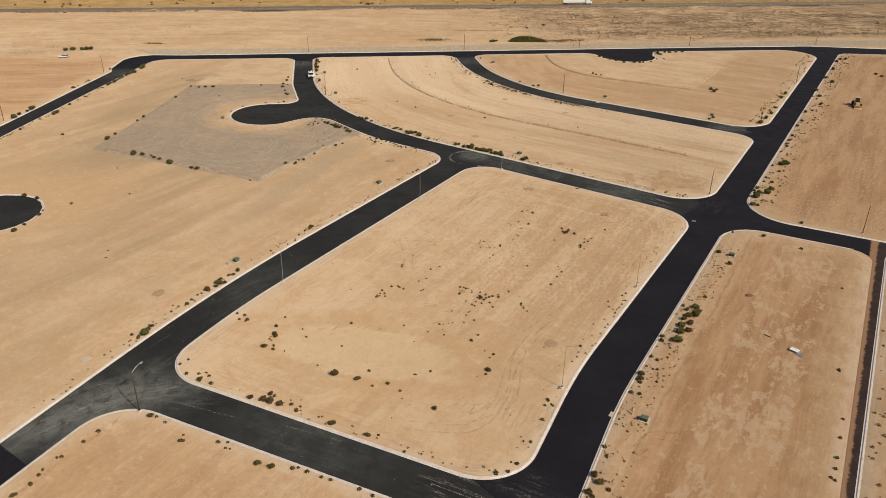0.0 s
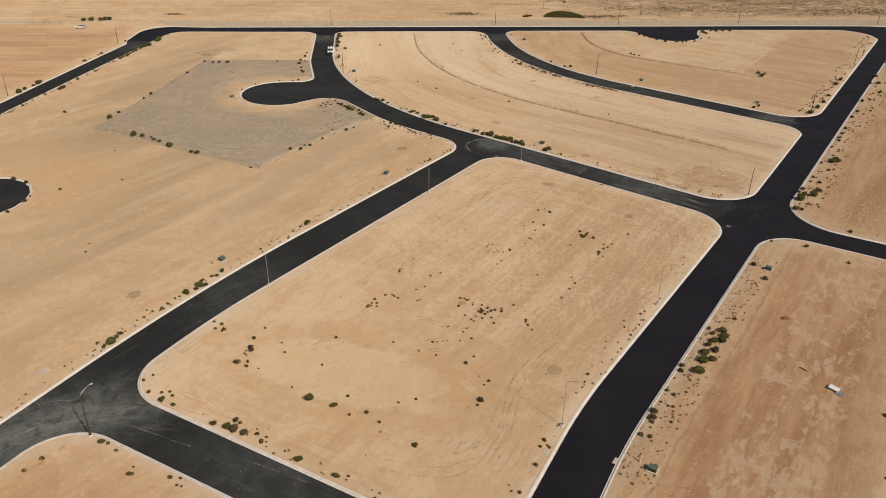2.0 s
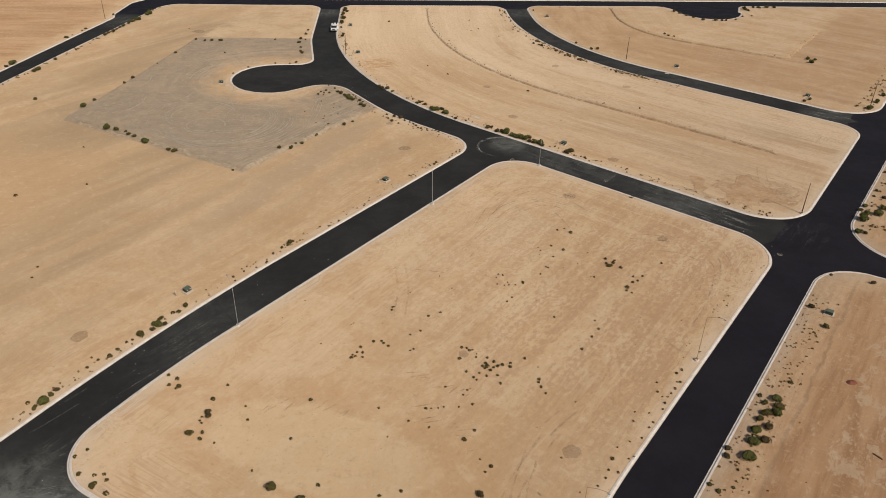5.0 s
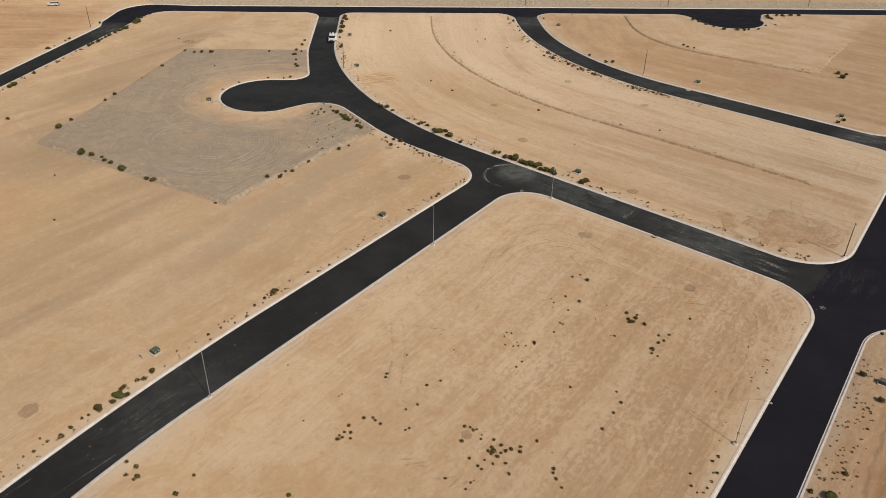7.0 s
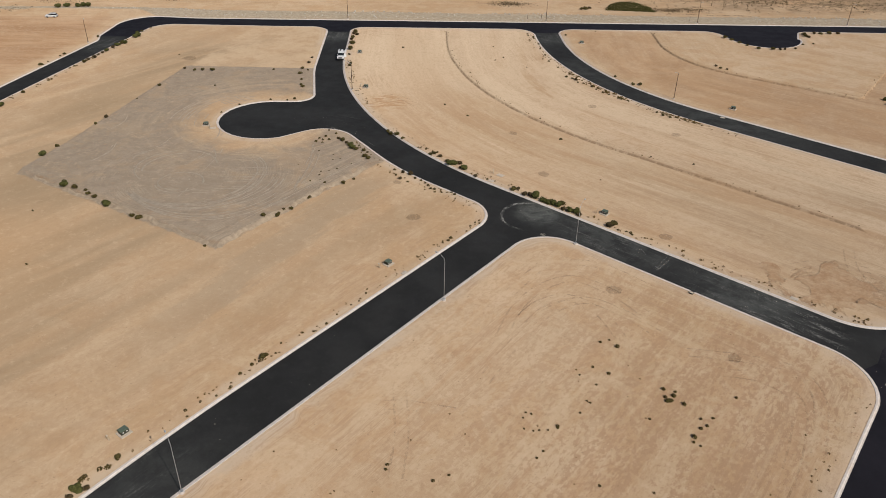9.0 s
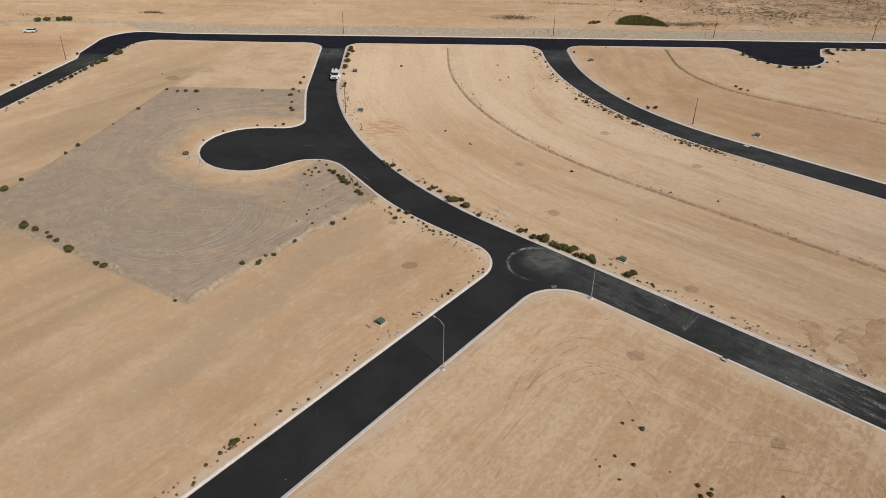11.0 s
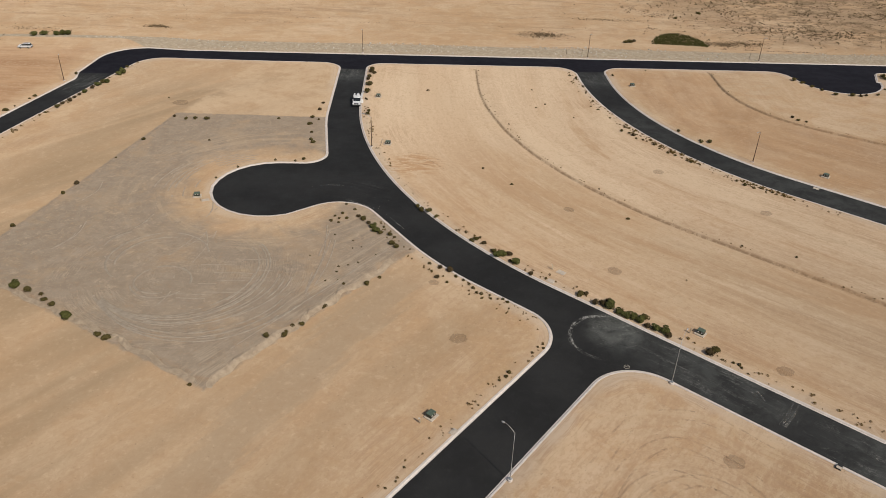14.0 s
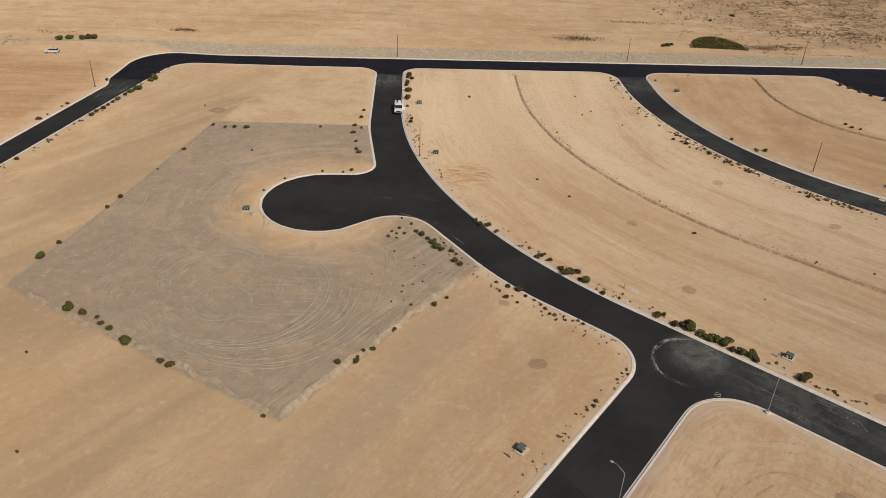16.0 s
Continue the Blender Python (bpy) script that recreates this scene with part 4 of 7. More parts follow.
# ---- street lamps ----
def street_lamp(mat, label, height=8.5, arm=2.3, thick=1.0):
    lamp = thing("street_lamp", label, "street lamp", "street lamps along the kerbs")
    bm = bmesh.new()
    bm_tube(bm, [(0, 0, -0.3), (0, 0, 0.0), (0, 0, 0.28), (0, 0, 0.33)], [0.36, 0.36, 0.36, 0.3], 12)
    part("footing", bm, CONCRETE, lamp, "round concrete footing")
    bm = bmesh.new()
    bm_box(bm, (0.42, 0.42, 0.04), (0, 0, 0.33))
    part("base_plate", bm, mat, lamp)
    bm = bmesh.new()
    bm_tube(bm, [(0, 0, 0.35), (0, 0, 0.9), (0, 0, height * 0.6), (0, 0, height)], [thick * r for r in (0.09, 0.085, 0.066, 0.044)], 10)
    part("mast", bm, mat, lamp, smooth=True)
    bm = bmesh.new()
    pts = [(arm * k / 6, 0, height - 0.15 + 0.85 * math.sin(k / 6 * math.pi / 2)) for k in range(7)]
    bm_tube(bm, pts, [0.045 * thick] * 4 + [0.036 * thick] * 3, 8)
    part("arm", bm, STEEL if mat is RUSTED else mat, lamp, "pale galvanised arm" if mat is RUSTED else "", smooth=True)
    k = min(1.0, 0.3 + 0.8 * thick)
    bm = bmesh.new()
    bmesh.ops.create_uvsphere(bm, u_segments=12, v_segments=8, radius=1.0, matrix=Matrix.Translation((arm + 0.32, 0, height + 0.7)) @ Matrix.Diagonal((0.34 * k, 0.15 * k, 0.1, 1)))
    head = part("lamp_head", bm, STEEL, lamp, "pale cast lamp head", True)
    bm = bmesh.new()
    bmesh.ops.create_uvsphere(bm, u_segments=12, v_segments=8, radius=1.0, matrix=Matrix.Translation((arm + 0.36, 0, height + 0.62)) @ Matrix.Diagonal((0.24 * k, 0.13 * k, 0.1, 1)))
    part("lens", bm, LENS, head, "", True)
    return lamp


def place_lamps():
    grey = street_lamp(STEEL, "galvanised grey street lamp with a curved arm, beside a kerb", arm=1.45, thick=0.6)
    brown = street_lamp(RUSTED, "brown weathered steel street lamp with a curved arm", arm=1.9, thick=1.3)
    tan = street_lamp(TANNED, "slim sand-coloured street lamp with a curved arm", thick=0.48)
    # x, y, heading of the arm, lean, brown or grey
    rows = [(-50.6, 83.2, 58, 1), (-33.4, 125.4, 128, 0), (-3.4, 169.6, 147, 0), (20.9, 190.6, 60, 0), (18.5, 87.1, -34, 2), (40.9, 120.9, -34, 2), (-130.3, 303.6, -55, 1),
            (-50.6, 342.6, -85, 1), (22.4, 349.4, -85, 1), (79.0, 354.8, -85, 1), (135.5, 359.6, -85, 1), (202.5, 364.4, -85, 1), (-36.6, 270.0, 165, 1), (55.2, 273.4, 232, 1),
            (117.6, 235.2, 246, 1), (75.4, 171.0, 246, 1), (156.5, 289.5, 246, 1), (104.2, 145.8, -120, 1), (-140.2, 236.5, -10, 1)]
    first = {0: grey, 1: brown, 2: tan}
    for x, y, turn, kind in rows:
        m = pose(x, y, ground_z(x, y), 0, 0, turn)
        m = m @ Matrix.Scale(0.9 if (x, y) == (-50.6, 83.2) else 1.0, 4)
        base = first.pop(kind, None)
        if base:
            base.matrix_basis = m
        else:
            copy_thing((grey, brown, tan)[kind], m)


# ---- utility cabinets on pads ----
def utility_cabinet():
    cab = thing("utility_cabinet", "dark olive green steel utility cabinet on a concrete pad", "utility box", "utility cabinets on the lots")
    bm = bm_box(bmesh.new(), (2.5, 2.2, 0.3), (0, 0, -0.1), 1.0, 0.03)
    part("pad", bm, DUSTY, cab, "square concrete pad")
    bm = bm_box(bmesh.new(), (1.7, 1.3, 0.85), (0, 0.15, 0.2), 1.0, 0.03)
    body = part("body", bm, GREEN, cab)
    bm = bm_box(bmesh.new(), (1.8, 1.42, 0.12), (0, 0.15, 1.05), 0.9, 0.02)
    part("lid", bm, LID_GREY, cab, "grey-green lid")
    for x in (-0.42, 0.42):
        bm = bm_box(bmesh.new(), (0.76, 0.05, 0.72), (x, -0.53, 0.27), 1.0, 0.01)
        door = part("door", bm, GREEN, cab)
        bm = bm_box(bmesh.new(), (0.3, 0.02, 0.24), (x, -0.565, 0.62))
        part("notice_plate", bm, BOARD, door, "white notice plate")
    bm = bm_box(bmesh.new(), (0.06, 0.05, 0.14), (0.0, -0.575, 0.6), 1.0, 0.01)
    part("handle", bm, RIM, cab, "steel latch handle")
    return cab


def marker_stake():
    stake = thing("marker_stake", "bleached timber marker stake leaning in the sand", "stake", "marker stakes beside the cabinets")
    bm = bm_box(bmesh.new(), (0.22, 0.16, 1.25), (0, 0, -0.1), 0.9, 0.01)
    part("post", bm, TIMBER, stake)
    bm = bm_box(bmesh.new(), (0.2, 0.2, 0.12), (0, 0, 1.02), 0.8, 0.01)
    part("cap", bm, BOARD, stake, "white painted top")
    return stake


def place_cabinets():
    cab, stake = utility_cabinet(), marker_stake()
    rows = [(-14.4, 180.0, 56), (-44.8, 134.6, 56), (27.9, 203.5, -37), (-69.1, 240.0, 10), (-33.0, 272.2, -10), (-39.9, 303.8, 5), (33.4, 323.8, 10), (70.2, 267.2, -37), (103.1, 243.3, -37),
            (30.1, 78.3, 150), (67.1, 134.8, 150)]
    for i, (x, y, turn) in enumerate(rows):
        m = pose(x, y, ground_z(x, y) + 0.04, 0, 0, turn) @ Matrix.Scale(0.68, 4)
        if i == 0:
            cab.matrix_basis = m
        else:
            copy_thing(cab, m).matrix_basis = m
    for i, (x, y) in enumerate([(-15.8, 178.6), (-46.3, 133.2), (26.2, 203.6), (-67.5, 238.0), (-34.6, 272.6), (28.6, 79.8), (65.6, 136.2), (4.6, 220.2)]):
        m = pose(x, y, ground_z(x, y), 6, -9, 40 * i)
        if i == 0:
            stake.matrix_basis = m
        else:
            copy_thing(stake, m)
    post = thing("marker_post", "thin dark steel marker post on the gravel bank", "post", "marker posts along the north street")
    part("shaft", bm_tube(bmesh.new(), [(0, 0, -0.2), (0, 0, 1.7)], [0.05, 0.05], 8), RUSTED, post)
    part("base", bm_tube(bmesh.new(), [(0, 0, -0.1), (0, 0, 0.08)], [0.16, 0.14], 10), DUSTY, post, "small concrete base")
    for i, (x, y) in enumerate([(15.6, 351.4), (20.8, 352.3), (76.6, 357.0)]):
        m = pose(x, y, ground_z(x, y))
        if i == 0:
            post.matrix_basis = m
        else:
            copy_thing(post, m)
    box = thing("drain_inlet", "small black drain inlet with a pale lid beside the kerb", "drain")
    part("body", bm_box(bmesh.new(), (0.7, 0.9, 0.34), (0, 0, -0.1), 1.0, 0.02), TRIM, box)
    part("lid", bm_box(bmesh.new(), (0.72, 0.5, 0.05), (0, -0.22, 0.24), 0.96, 0.01), DUSTY, box, "pale concrete lid")
    box.matrix_basis = pose(40.2, 176.0, ground_z(40.2, 176.0), 0, 0, -37)
    # flat concrete lids beside the kerbs
    lid = thing("utility_vault", "pale flat concrete utility vault set in sand", "vault lid", "utility vaults beside the kerbs")
    part("frame", bm_box(bmesh.new(), (1.5, 1.1, 0.2), (0, 0, -0.1), 1.0, 0.02), DUSTY, lid)
    part("cover", bm_box(bmesh.new(), (1.3, 0.9, 0.05), (0, 0, 0.1), 0.98, 0.01), DUSTY, lid)
    for i, (x, y, turn, k) in enumerate([(-11.1, 177.4, 56, 0.85), (4.1, 216.3, -37, 1.0), (6.1, 219.4, -37, 1.1), (-64.2, 98.0, 56, 1.2), (-66.8, 238.6, 20, 1.0), (25.4, 80.0, 56, 1.0), (66.0, 261.0, -37, 1.0), (58.0, 175.9, -37, 0.9), (15.5, 81.5, 56, 0.8)]):
        m = pose(x, y, ground_z(x, y) - 0.05, 0, 0, turn)
        ob = lid if i == 0 else copy_thing(lid, m)
        ob.matrix_basis = m @ Matrix.Diagonal((k, k, 1, 1))


# ---- vehicles ----
def wheel(parent, x, y, r=0.38, w=0.26):
    bm = bm_tube(bmesh.new(), [(x - w / 2, y, r), (x - w / 2 + 0.04, y, r), (x + w / 2 - 0.04, y, r), (x + w / 2, y, r)], [r * 0.9, r, r, r * 0.9], 18)
    ob = part("wheel", bm, RUBBER, parent, "black rubber tyre", True)
    s = 1 if x > 0 else -1
    bm = bm_tube(bmesh.new(), [(x + s * (w / 2 - 0.05), y, r), (x + s * (w / 2 + 0.012), y, r)], [r * 0.62, r * 0.55], 14)
    part("rim", bm, RIM, ob, "grey alloy rim")


def lamps(parent, width, front, back, z):
    for s in (-1, 1):
        part("headlight", bm_box(bmesh.new(), (0.34, 0.08, 0.18), (s * (width / 2 - 0.26), front, z), 1, 0.02), LAMP_CLEAR, parent, "clear headlight")
        part("tail_light", bm_box(bmesh.new(), (0.2, 0.08, 0.32), (s * (width / 2 - 0.16), back, z + 0.05), 1, 0.02), LAMP_RED, parent, "red tail light")
        part("mirror", bm_box(bmesh.new(), (0.22, 0.12, 0.16), (s * (width / 2 + 0.1), front - 1.75 if front > 0 else front + 1.75, z + 0.42), 1, 0.02), WHITE, parent)


def sport_utility(m):
    car = thing("sport_utility_car", "white sport utility car parked on bare sand", "car")
    bm = bm_side(bmesh.new(), [(-2.42, 0.42), (2.38, 0.42), (2.42, 0.75), (2.3, 0.98), (1.35, 1.1), (-2.3, 1.14), (-2.45, 0.8)], 1.92, 0.07)
    part("body", bm, WHITE, car, smooth=False)
    bm = bm_side(bmesh.new(), [(1.4, 1.08), (0.62, 1.66), (-1.95, 1.7), (-2.36, 1.1)], 1.66, 0.06)
    part("windows", bm, GLASS, car, "dark tinted windows")
    bm = bm_side(bmesh.new(), [(0.7, 1.63), (0.5, 1.74), (-1.85, 1.78), (-2.1, 1.66)], 1.58, 0.05)
    roof = part("roof", bm, WHITE, car)
    for x in (-0.62, 0.62):
        part("roof_rail", bm_tube(bmesh.new(), [(x, 0.3, 1.82), (x, -1.7, 1.84)], [0.03, 0.03], 6), TRIM, roof, "black roof rail")
    part("front_bumper", bm_box(bmesh.new(), (1.8, 0.16, 0.3), (0, 2.42, 0.4), 1, 0.04), TRIM, car, "black bumper")
    part("rear_bumper", bm_box(bmesh.new(), (1.8, 0.16, 0.3), (0, -2.46, 0.4), 1, 0.04), TRIM, car, "black bumper")
    lamps(car, 1.92, 2.38, -2.42, 0.78)
    for x in (-0.84, 0.84):
        for y in (-1.45, 1.5):
            wheel(car, x, y)
    car.matrix_basis = m


def pickup(m, name, label, bed_rack):
    car = thing(name, label, "pickup truck")
    bm = bm_side(bmesh.new(), [(-2.95, 0.5), (2.75, 0.5), (2.85, 0.8), (2.75, 1.12), (1.35, 1.22), (-0.75, 1.22), (-0.75, 0.85), (-2.95, 0.85)], 1.98, 0.05)
    part("body", bm, WHITE, car)
    bm = bm_side(bmesh.new(), [(1.4, 1.2), (0.7, 1.8), (-0.55, 1.84), (-0.72, 1.2)], 1.74, 0.05)
    part("cab_windows", bm, GLASS, car, "dark tinted cab windows")
    bm = bm_side(bmesh.new(), [(0.72, 1.76), (0.55, 1.88), (-0.5, 1.92), (-0.66, 1.78)], 1.7, 0.05)
    part("cab_roof", bm, WHITE, car)
    for s in (-1, 1):
        part("bed_side", bm_box(bmesh.new(), (0.12, 2.2, 0.5), (s * 0.93, -1.85, 0.8), 1, 0.03), WHITE, car)
    part("tailgate", bm_box(bmesh.new(), (1.9, 0.1, 0.5), (0, -2.92, 0.8), 1, 0.03), WHITE, car)
    part("bed_floor", bm_box(bmesh.new(), (1.76, 2.1, 0.05), (0, -1.83, 0.84)), TRIM, car, "black bed liner")
    part("front_bumper", bm_box(bmesh.new(), (1.9, 0.16, 0.3), (0, 2.84, 0.45), 1, 0.04), TRIM, car, "black bumper")
    part("rear_bumper", bm_box(bmesh.new(), (1.9, 0.16, 0.26), (0, -3.0, 0.45), 1, 0.04), RIM, car, "grey step bumper")
    lamps(car, 1.98, 2.8, -2.95, 0.85)
    for x in (-0.86, 0.86):
        for y in (-1.85, 1.75):
            wheel(car, x, y, 0.42)
    if bed_rack:
        for s in (-1, 1):
            box = part("toolbox", bm_box(bmesh.new(), (0.36, 2.15, 0.62), (s * 0.95, -1.88, 1.12), 1, 0.03), WHITE, car, "white side toolbox")
            for y in (-1.35, -2.4):
                part("toolbox_lid", bm_box(bmesh.new(), (0.3, 0.95, 0.03), (s * 0.95, y, 1.742), 1, 0.01), WHITE, box)
            part("mirror_arm", bm_tube(bmesh.new(), [(s * 0.95, 1.0, 1.25), (s * 1.2, 1.05, 1.32)], [0.02, 0.02], 6), TRIM, car, "black mirror arm")
        part("tank", bm_tube(bmesh.new(), [(0, -2.75, 1.5), (0, -2.68, 1.5), (0, -1.3, 1.5), (0, -1.22, 1.5)], [0.34, 0.42, 0.42, 0.34], 14), WHITE, car, "round white tank in the bed", True)
        part("door", bm_box(bmesh.new(), (0.75, 0.08, 0.95), (-1.3, 1.1, 0.62), 1, 0.03, Matrix.Rotation(radians(18), 3, "Z")), WHITE, car, "white door standing open")
        part("grille", bm_box(bmesh.new(), (1.1, 0.06, 0.3), (0, 2.82, 0.82), 1, 0.02), TRIM, car, "black grille")
        part("rear_window", bm_box(bmesh.new(), (1.4, 0.06, 0.4), (0, -0.68, 1.32), 1, 0.02), GLASS, car, "dark rear window")
    car.matrix_basis = m


def box_lorry(m):
    car = thing("articulated_lorry", "white articulated lorry with a long box trailer on asphalt", "truck")
    trailer = part("trailer", bm_box(bmesh.new(), (2.6, 14.5, 2.8), (0, -3.0, 1.25), 1, 0.04), WHITE, car, "white box trailer")
    part("side_skirt", bm_box(bmesh.new(), (2.4, 6.0, 0.5), (0, -2.5, 0.75), 1, 0.03), TRIM, trailer)
    part("chassis", bm_box(bmesh.new(), (1.0, 19.0, 0.3), (0, -0.8, 0.85)), TRIM, car, "black chassis")
    part("cab", bm_side(bmesh.new(), [(4.9, 0.9), (8.9, 0.6), (9.0, 1.9), (7.4, 2.1), (6.9, 3.1), (5.9, 3.5), (4.9, 3.5)], 2.4, 0.07), WHITE, car)
    part("windscreen", bm_box(bmesh.new(), (2.1, 0.1, 0.85), (0, 7.2, 2.15), 1, 0.03, None), GLASS, car, "dark windscreen")
    for s in (-1, 1):
        part("headlight", bm_box(bmesh.new(), (0.4, 0.1, 0.25), (s * 0.9, 8.95, 1.1), 1, 0.02), LAMP_CLEAR, car)
        part("exhaust_stack", bm_tube(bmesh.new(), [(s * 1.1, 4.7, 1.2), (s * 1.1, 4.7, 3.8)], [0.08, 0.08], 8), RIM, car, "chrome exhaust stack")
        for y in (8.0, 5.2, 3.9, -7.6, -8.9):
            wheel(car, s * 1.05, y, 0.5, 0.32)
    car.matrix_basis = m


def wheel_loader(m):
    car = thing("wheel_loader", "dusty yellow wheel loader parked on brown sand", "loader")
    part("rear_frame", bm_side(bmesh.new(), [(-3.2, 0.8), (0.2, 0.8), (0.2, 1.6), (-0.6, 2.0), (-3.1, 1.9)], 1.7, 0.06), YELLOW, car)
    part("front_frame", bm_box(bmesh.new(), (1.3, 2.2, 0.9), (0, 1.3, 0.8), 0.9, 0.05), YELLOW, car)
    cab = part("cab", bm_box(bmesh.new(), (1.5, 1.5, 1.5), (0, -0.4, 1.9), 0.92, 0.05), GLASS, car, "glazed operator cab")
    part("cab_roof", bm_box(bmesh.new(), (1.65, 1.7, 0.16), (0, -0.4, 3.4), 0.96, 0.04), YELLOW, cab)
    for s in (-1, 1):
        part("lift_arm", bm_side(bmesh.new(), [(0.6, 1.9), (2.2, 1.6), (3.6, 0.5), (3.4, 0.3), (2.0, 1.2), (0.6, 1.5)], 0.2, 0.02), YELLOW, car).location = (s * 0.55, 0, 0)
        for y in (-1.9, 1.5):
            wheel(car, s * 1.15, y, 0.8, 0.55)
    part("bucket", bm_side(bmesh.new(), [(3.3, 0.1), (4.5, 0.1), (4.4, 0.22), (3.55, 0.35), (3.5, 1.0), (4.1, 1.35), (3.9, 1.42), (3.3, 1.1)], 2.8, 0.02), YELLOW, car, "worn steel bucket")
    part("exhaust", bm_tube(bmesh.new(), [(0.4, -2.2, 1.9), (0.4, -2.2, 2.8)], [0.06, 0.06], 8), TRIM, car)
    part("counterweight", bm_box(bmesh.new(), (1.8, 0.4, 0.9), (0, -3.3, 0.8), 1, 0.05), YELLOW, car)
    car.matrix_basis = m


# ---- shrubs ----
def shrub_mesh(name, seed, leaves, dry, squat):
    """A desert shrub one metre across: bent twigs and many small leaf blades with gaps between."""
    rng = random.Random(seed)
    bm = bmesh.new()
    lobes = [(rng.uniform(-0.24, 0.24), rng.uniform(-0.24, 0.24), rng.uniform(0.2, 0.4) * squat, rng.uniform(0.2, 0.3)) for _ in range(6)]
    lobes.append((0, 0, 0.3 * squat, 0.3))
    for k in range(leaves):
        cx, cy, cz, r = rng.choice(lobes)
        d = Vector((rng.gauss(0, 1), rng.gauss(0, 1), rng.gauss(0.35, 1))).normalized()
        p = Vector((cx, cy, cz)) + d * r * rng.uniform(0.75, 1.05)
        p.z = max(0.02, p.z)
        lean = (d + Vector((rng.gauss(0, 0.45), rng.gauss(0, 0.45), rng.gauss(0, 0.45)))).normalized()
        a = lean.cross(Vector((rng.gauss(0, 1), rng.gauss(0, 1), rng.gauss(0, 1)))).normalized()
        b = lean.cross(a)
        s = rng.uniform(0.035, 0.075)
        bm.faces.new([bm.verts.new(p + a * s), bm.verts.new(p + b * s * 0.75), bm.verts.new(p - a * s), bm.verts.new(p - b * s * 0.75)])
    me = bpy.data.meshes.new(name)
    bm.to_mesh(me)
    bm.free()
    me.materials.append(LEAF_DRY if dry else LEAF_GREEN if seed > 9 else LEAF)
    bm = bmesh.new()
    for k in range(7):
        a = k * 0.9 + rng.random()
        bm_tube(bm, [(0, 0, -0.06), (0.12 * math.cos(a), 0.12 * math.sin(a), 0.14 * squat), (0.3 * math.cos(a), 0.3 * math.sin(a), 0.42 * squat)], [0.022, 0.015, 0.006], 4)
    tw = bpy.data.meshes.new(name + "_twigs")
    bm.to_mesh(tw)
    bm.free()
    tw.materials.append(WOOD)
    return me, tw


def place_shrubs():
    kinds = [shrub_mesh("shrub", k, 900, k in (3, 4), (0.9, 1.1, 0.75, 0.8, 1.0, 1.2)[k]) for k in range(6)]
    kinds += [shrub_mesh("green_shrub", 10 + k, 1300, False, 1.0 + 0.15 * k) for k in range(3)]
    rng = random.Random(11)
    small = []
    for x, y, size in SHRUBS:
        if size < 0.86:
            small.append((x, y, size))
            continue
        k = 6 + rng.randrange(3) if size > 1.45 and (y < 300 or x < -100) else rng.randrange(6)
        dry = k in (3, 4)
        label = "low dry brown desert shrub rooted in sand" if dry else ("large rounded olive green desert shrub on sand" if size > 1.7 else "small olive green desert shrub on sand")
        bush = thing("desert_shrub", label, "shrub", "desert shrubs on the lots")
        leaves, twigs = kinds[k]
        for name, me in (("foliage", leaves), ("twigs", twigs)):
            new(name, me).parent = bush
        s = min(2.6, size * (0.85 if x > 75 else 1.2 if y < 230 or x < 0 else 0.95 if y < 335 else 0.8))
        bush.matrix_basis = pose(x, y, ground_z(x, y) - 0.02, 0, 0, rng.uniform(0, 360)) @ Matrix.Diagonal((s, s, s * rng.uniform(0.72, 1.0), 1))
    return small


def tuft_field(name, spots, label, material, seed, blades=16, grow=1.0):
    """Small tufts, joined: nobody could count them."""
    rng = random.Random(seed)
    verts, faces = [], []
    for x, y, size in spots:
        z = ground_z(x, y) - 0.01
        size *= grow
        wide, tall = size * 0.4, size * rng.uniform(0.38, 0.6)
        sx, sy = rng.uniform(0.8, 1.15), rng.uniform(0.8, 1.15)
        for _ in range(blades):
            a, up = rng.uniform(0, 6.283), rng.uniform(0.05, 1.0)
            q = math.sqrt(1 - up * up) * rng.uniform(0.75, 1.1)
            d = Vector((q * math.cos(a), q * math.sin(a), up + rng.uniform(-0.2, 0.3))).normalized()
            c = Vector((x + wide * sx * q * math.cos(a), y + wide * sy * q * math.sin(a), z + tall * up * rng.uniform(0.7, 1.05)))
            lean = (d + Vector((rng.gauss(0, 0.4), rng.gauss(0, 0.4), rng.gauss(0, 0.4)))).normalized()
            e = lean.cross(Vector((rng.gauss(0, 1), rng.gauss(0, 1), rng.gauss(0, 1)))).normalized()
            f = lean.cross(e)
            w = size * rng.uniform(0.09, 0.16)
            n = len(verts)
            verts += [c - e * w, c + f * w * 0.8, c + e * w, c - f * w * 0.8]
            faces.append((n, n + 1, n + 2, n + 3))
    ob = mesh_object(name, verts, faces, material)
    tagged(ob, label, "plants", kind="stuff")


def along(line, rng, count, inner, outer, size):
    """Random spots beside a line, on its left."""
    out = []
    lengths = [float(np.linalg.norm(b - a)) for a, b in zip(line[:-1], line[1:])]
    for i in rng.choices(range(len(line) - 1), [k if k < 6 else 0.0 for k in lengths], k=count):
        p, q = line[i], line[i + 1]
        d = (q - p) / np.linalg.norm(q - p)
        t, o = rng.random(), rng.uniform(inner, outer)
        c = p + (q - p) * t + np.array((-d[1], d[0])) * o
        out.append((float(c[0]), float(c[1]), rng.uniform(*size)))
    return out


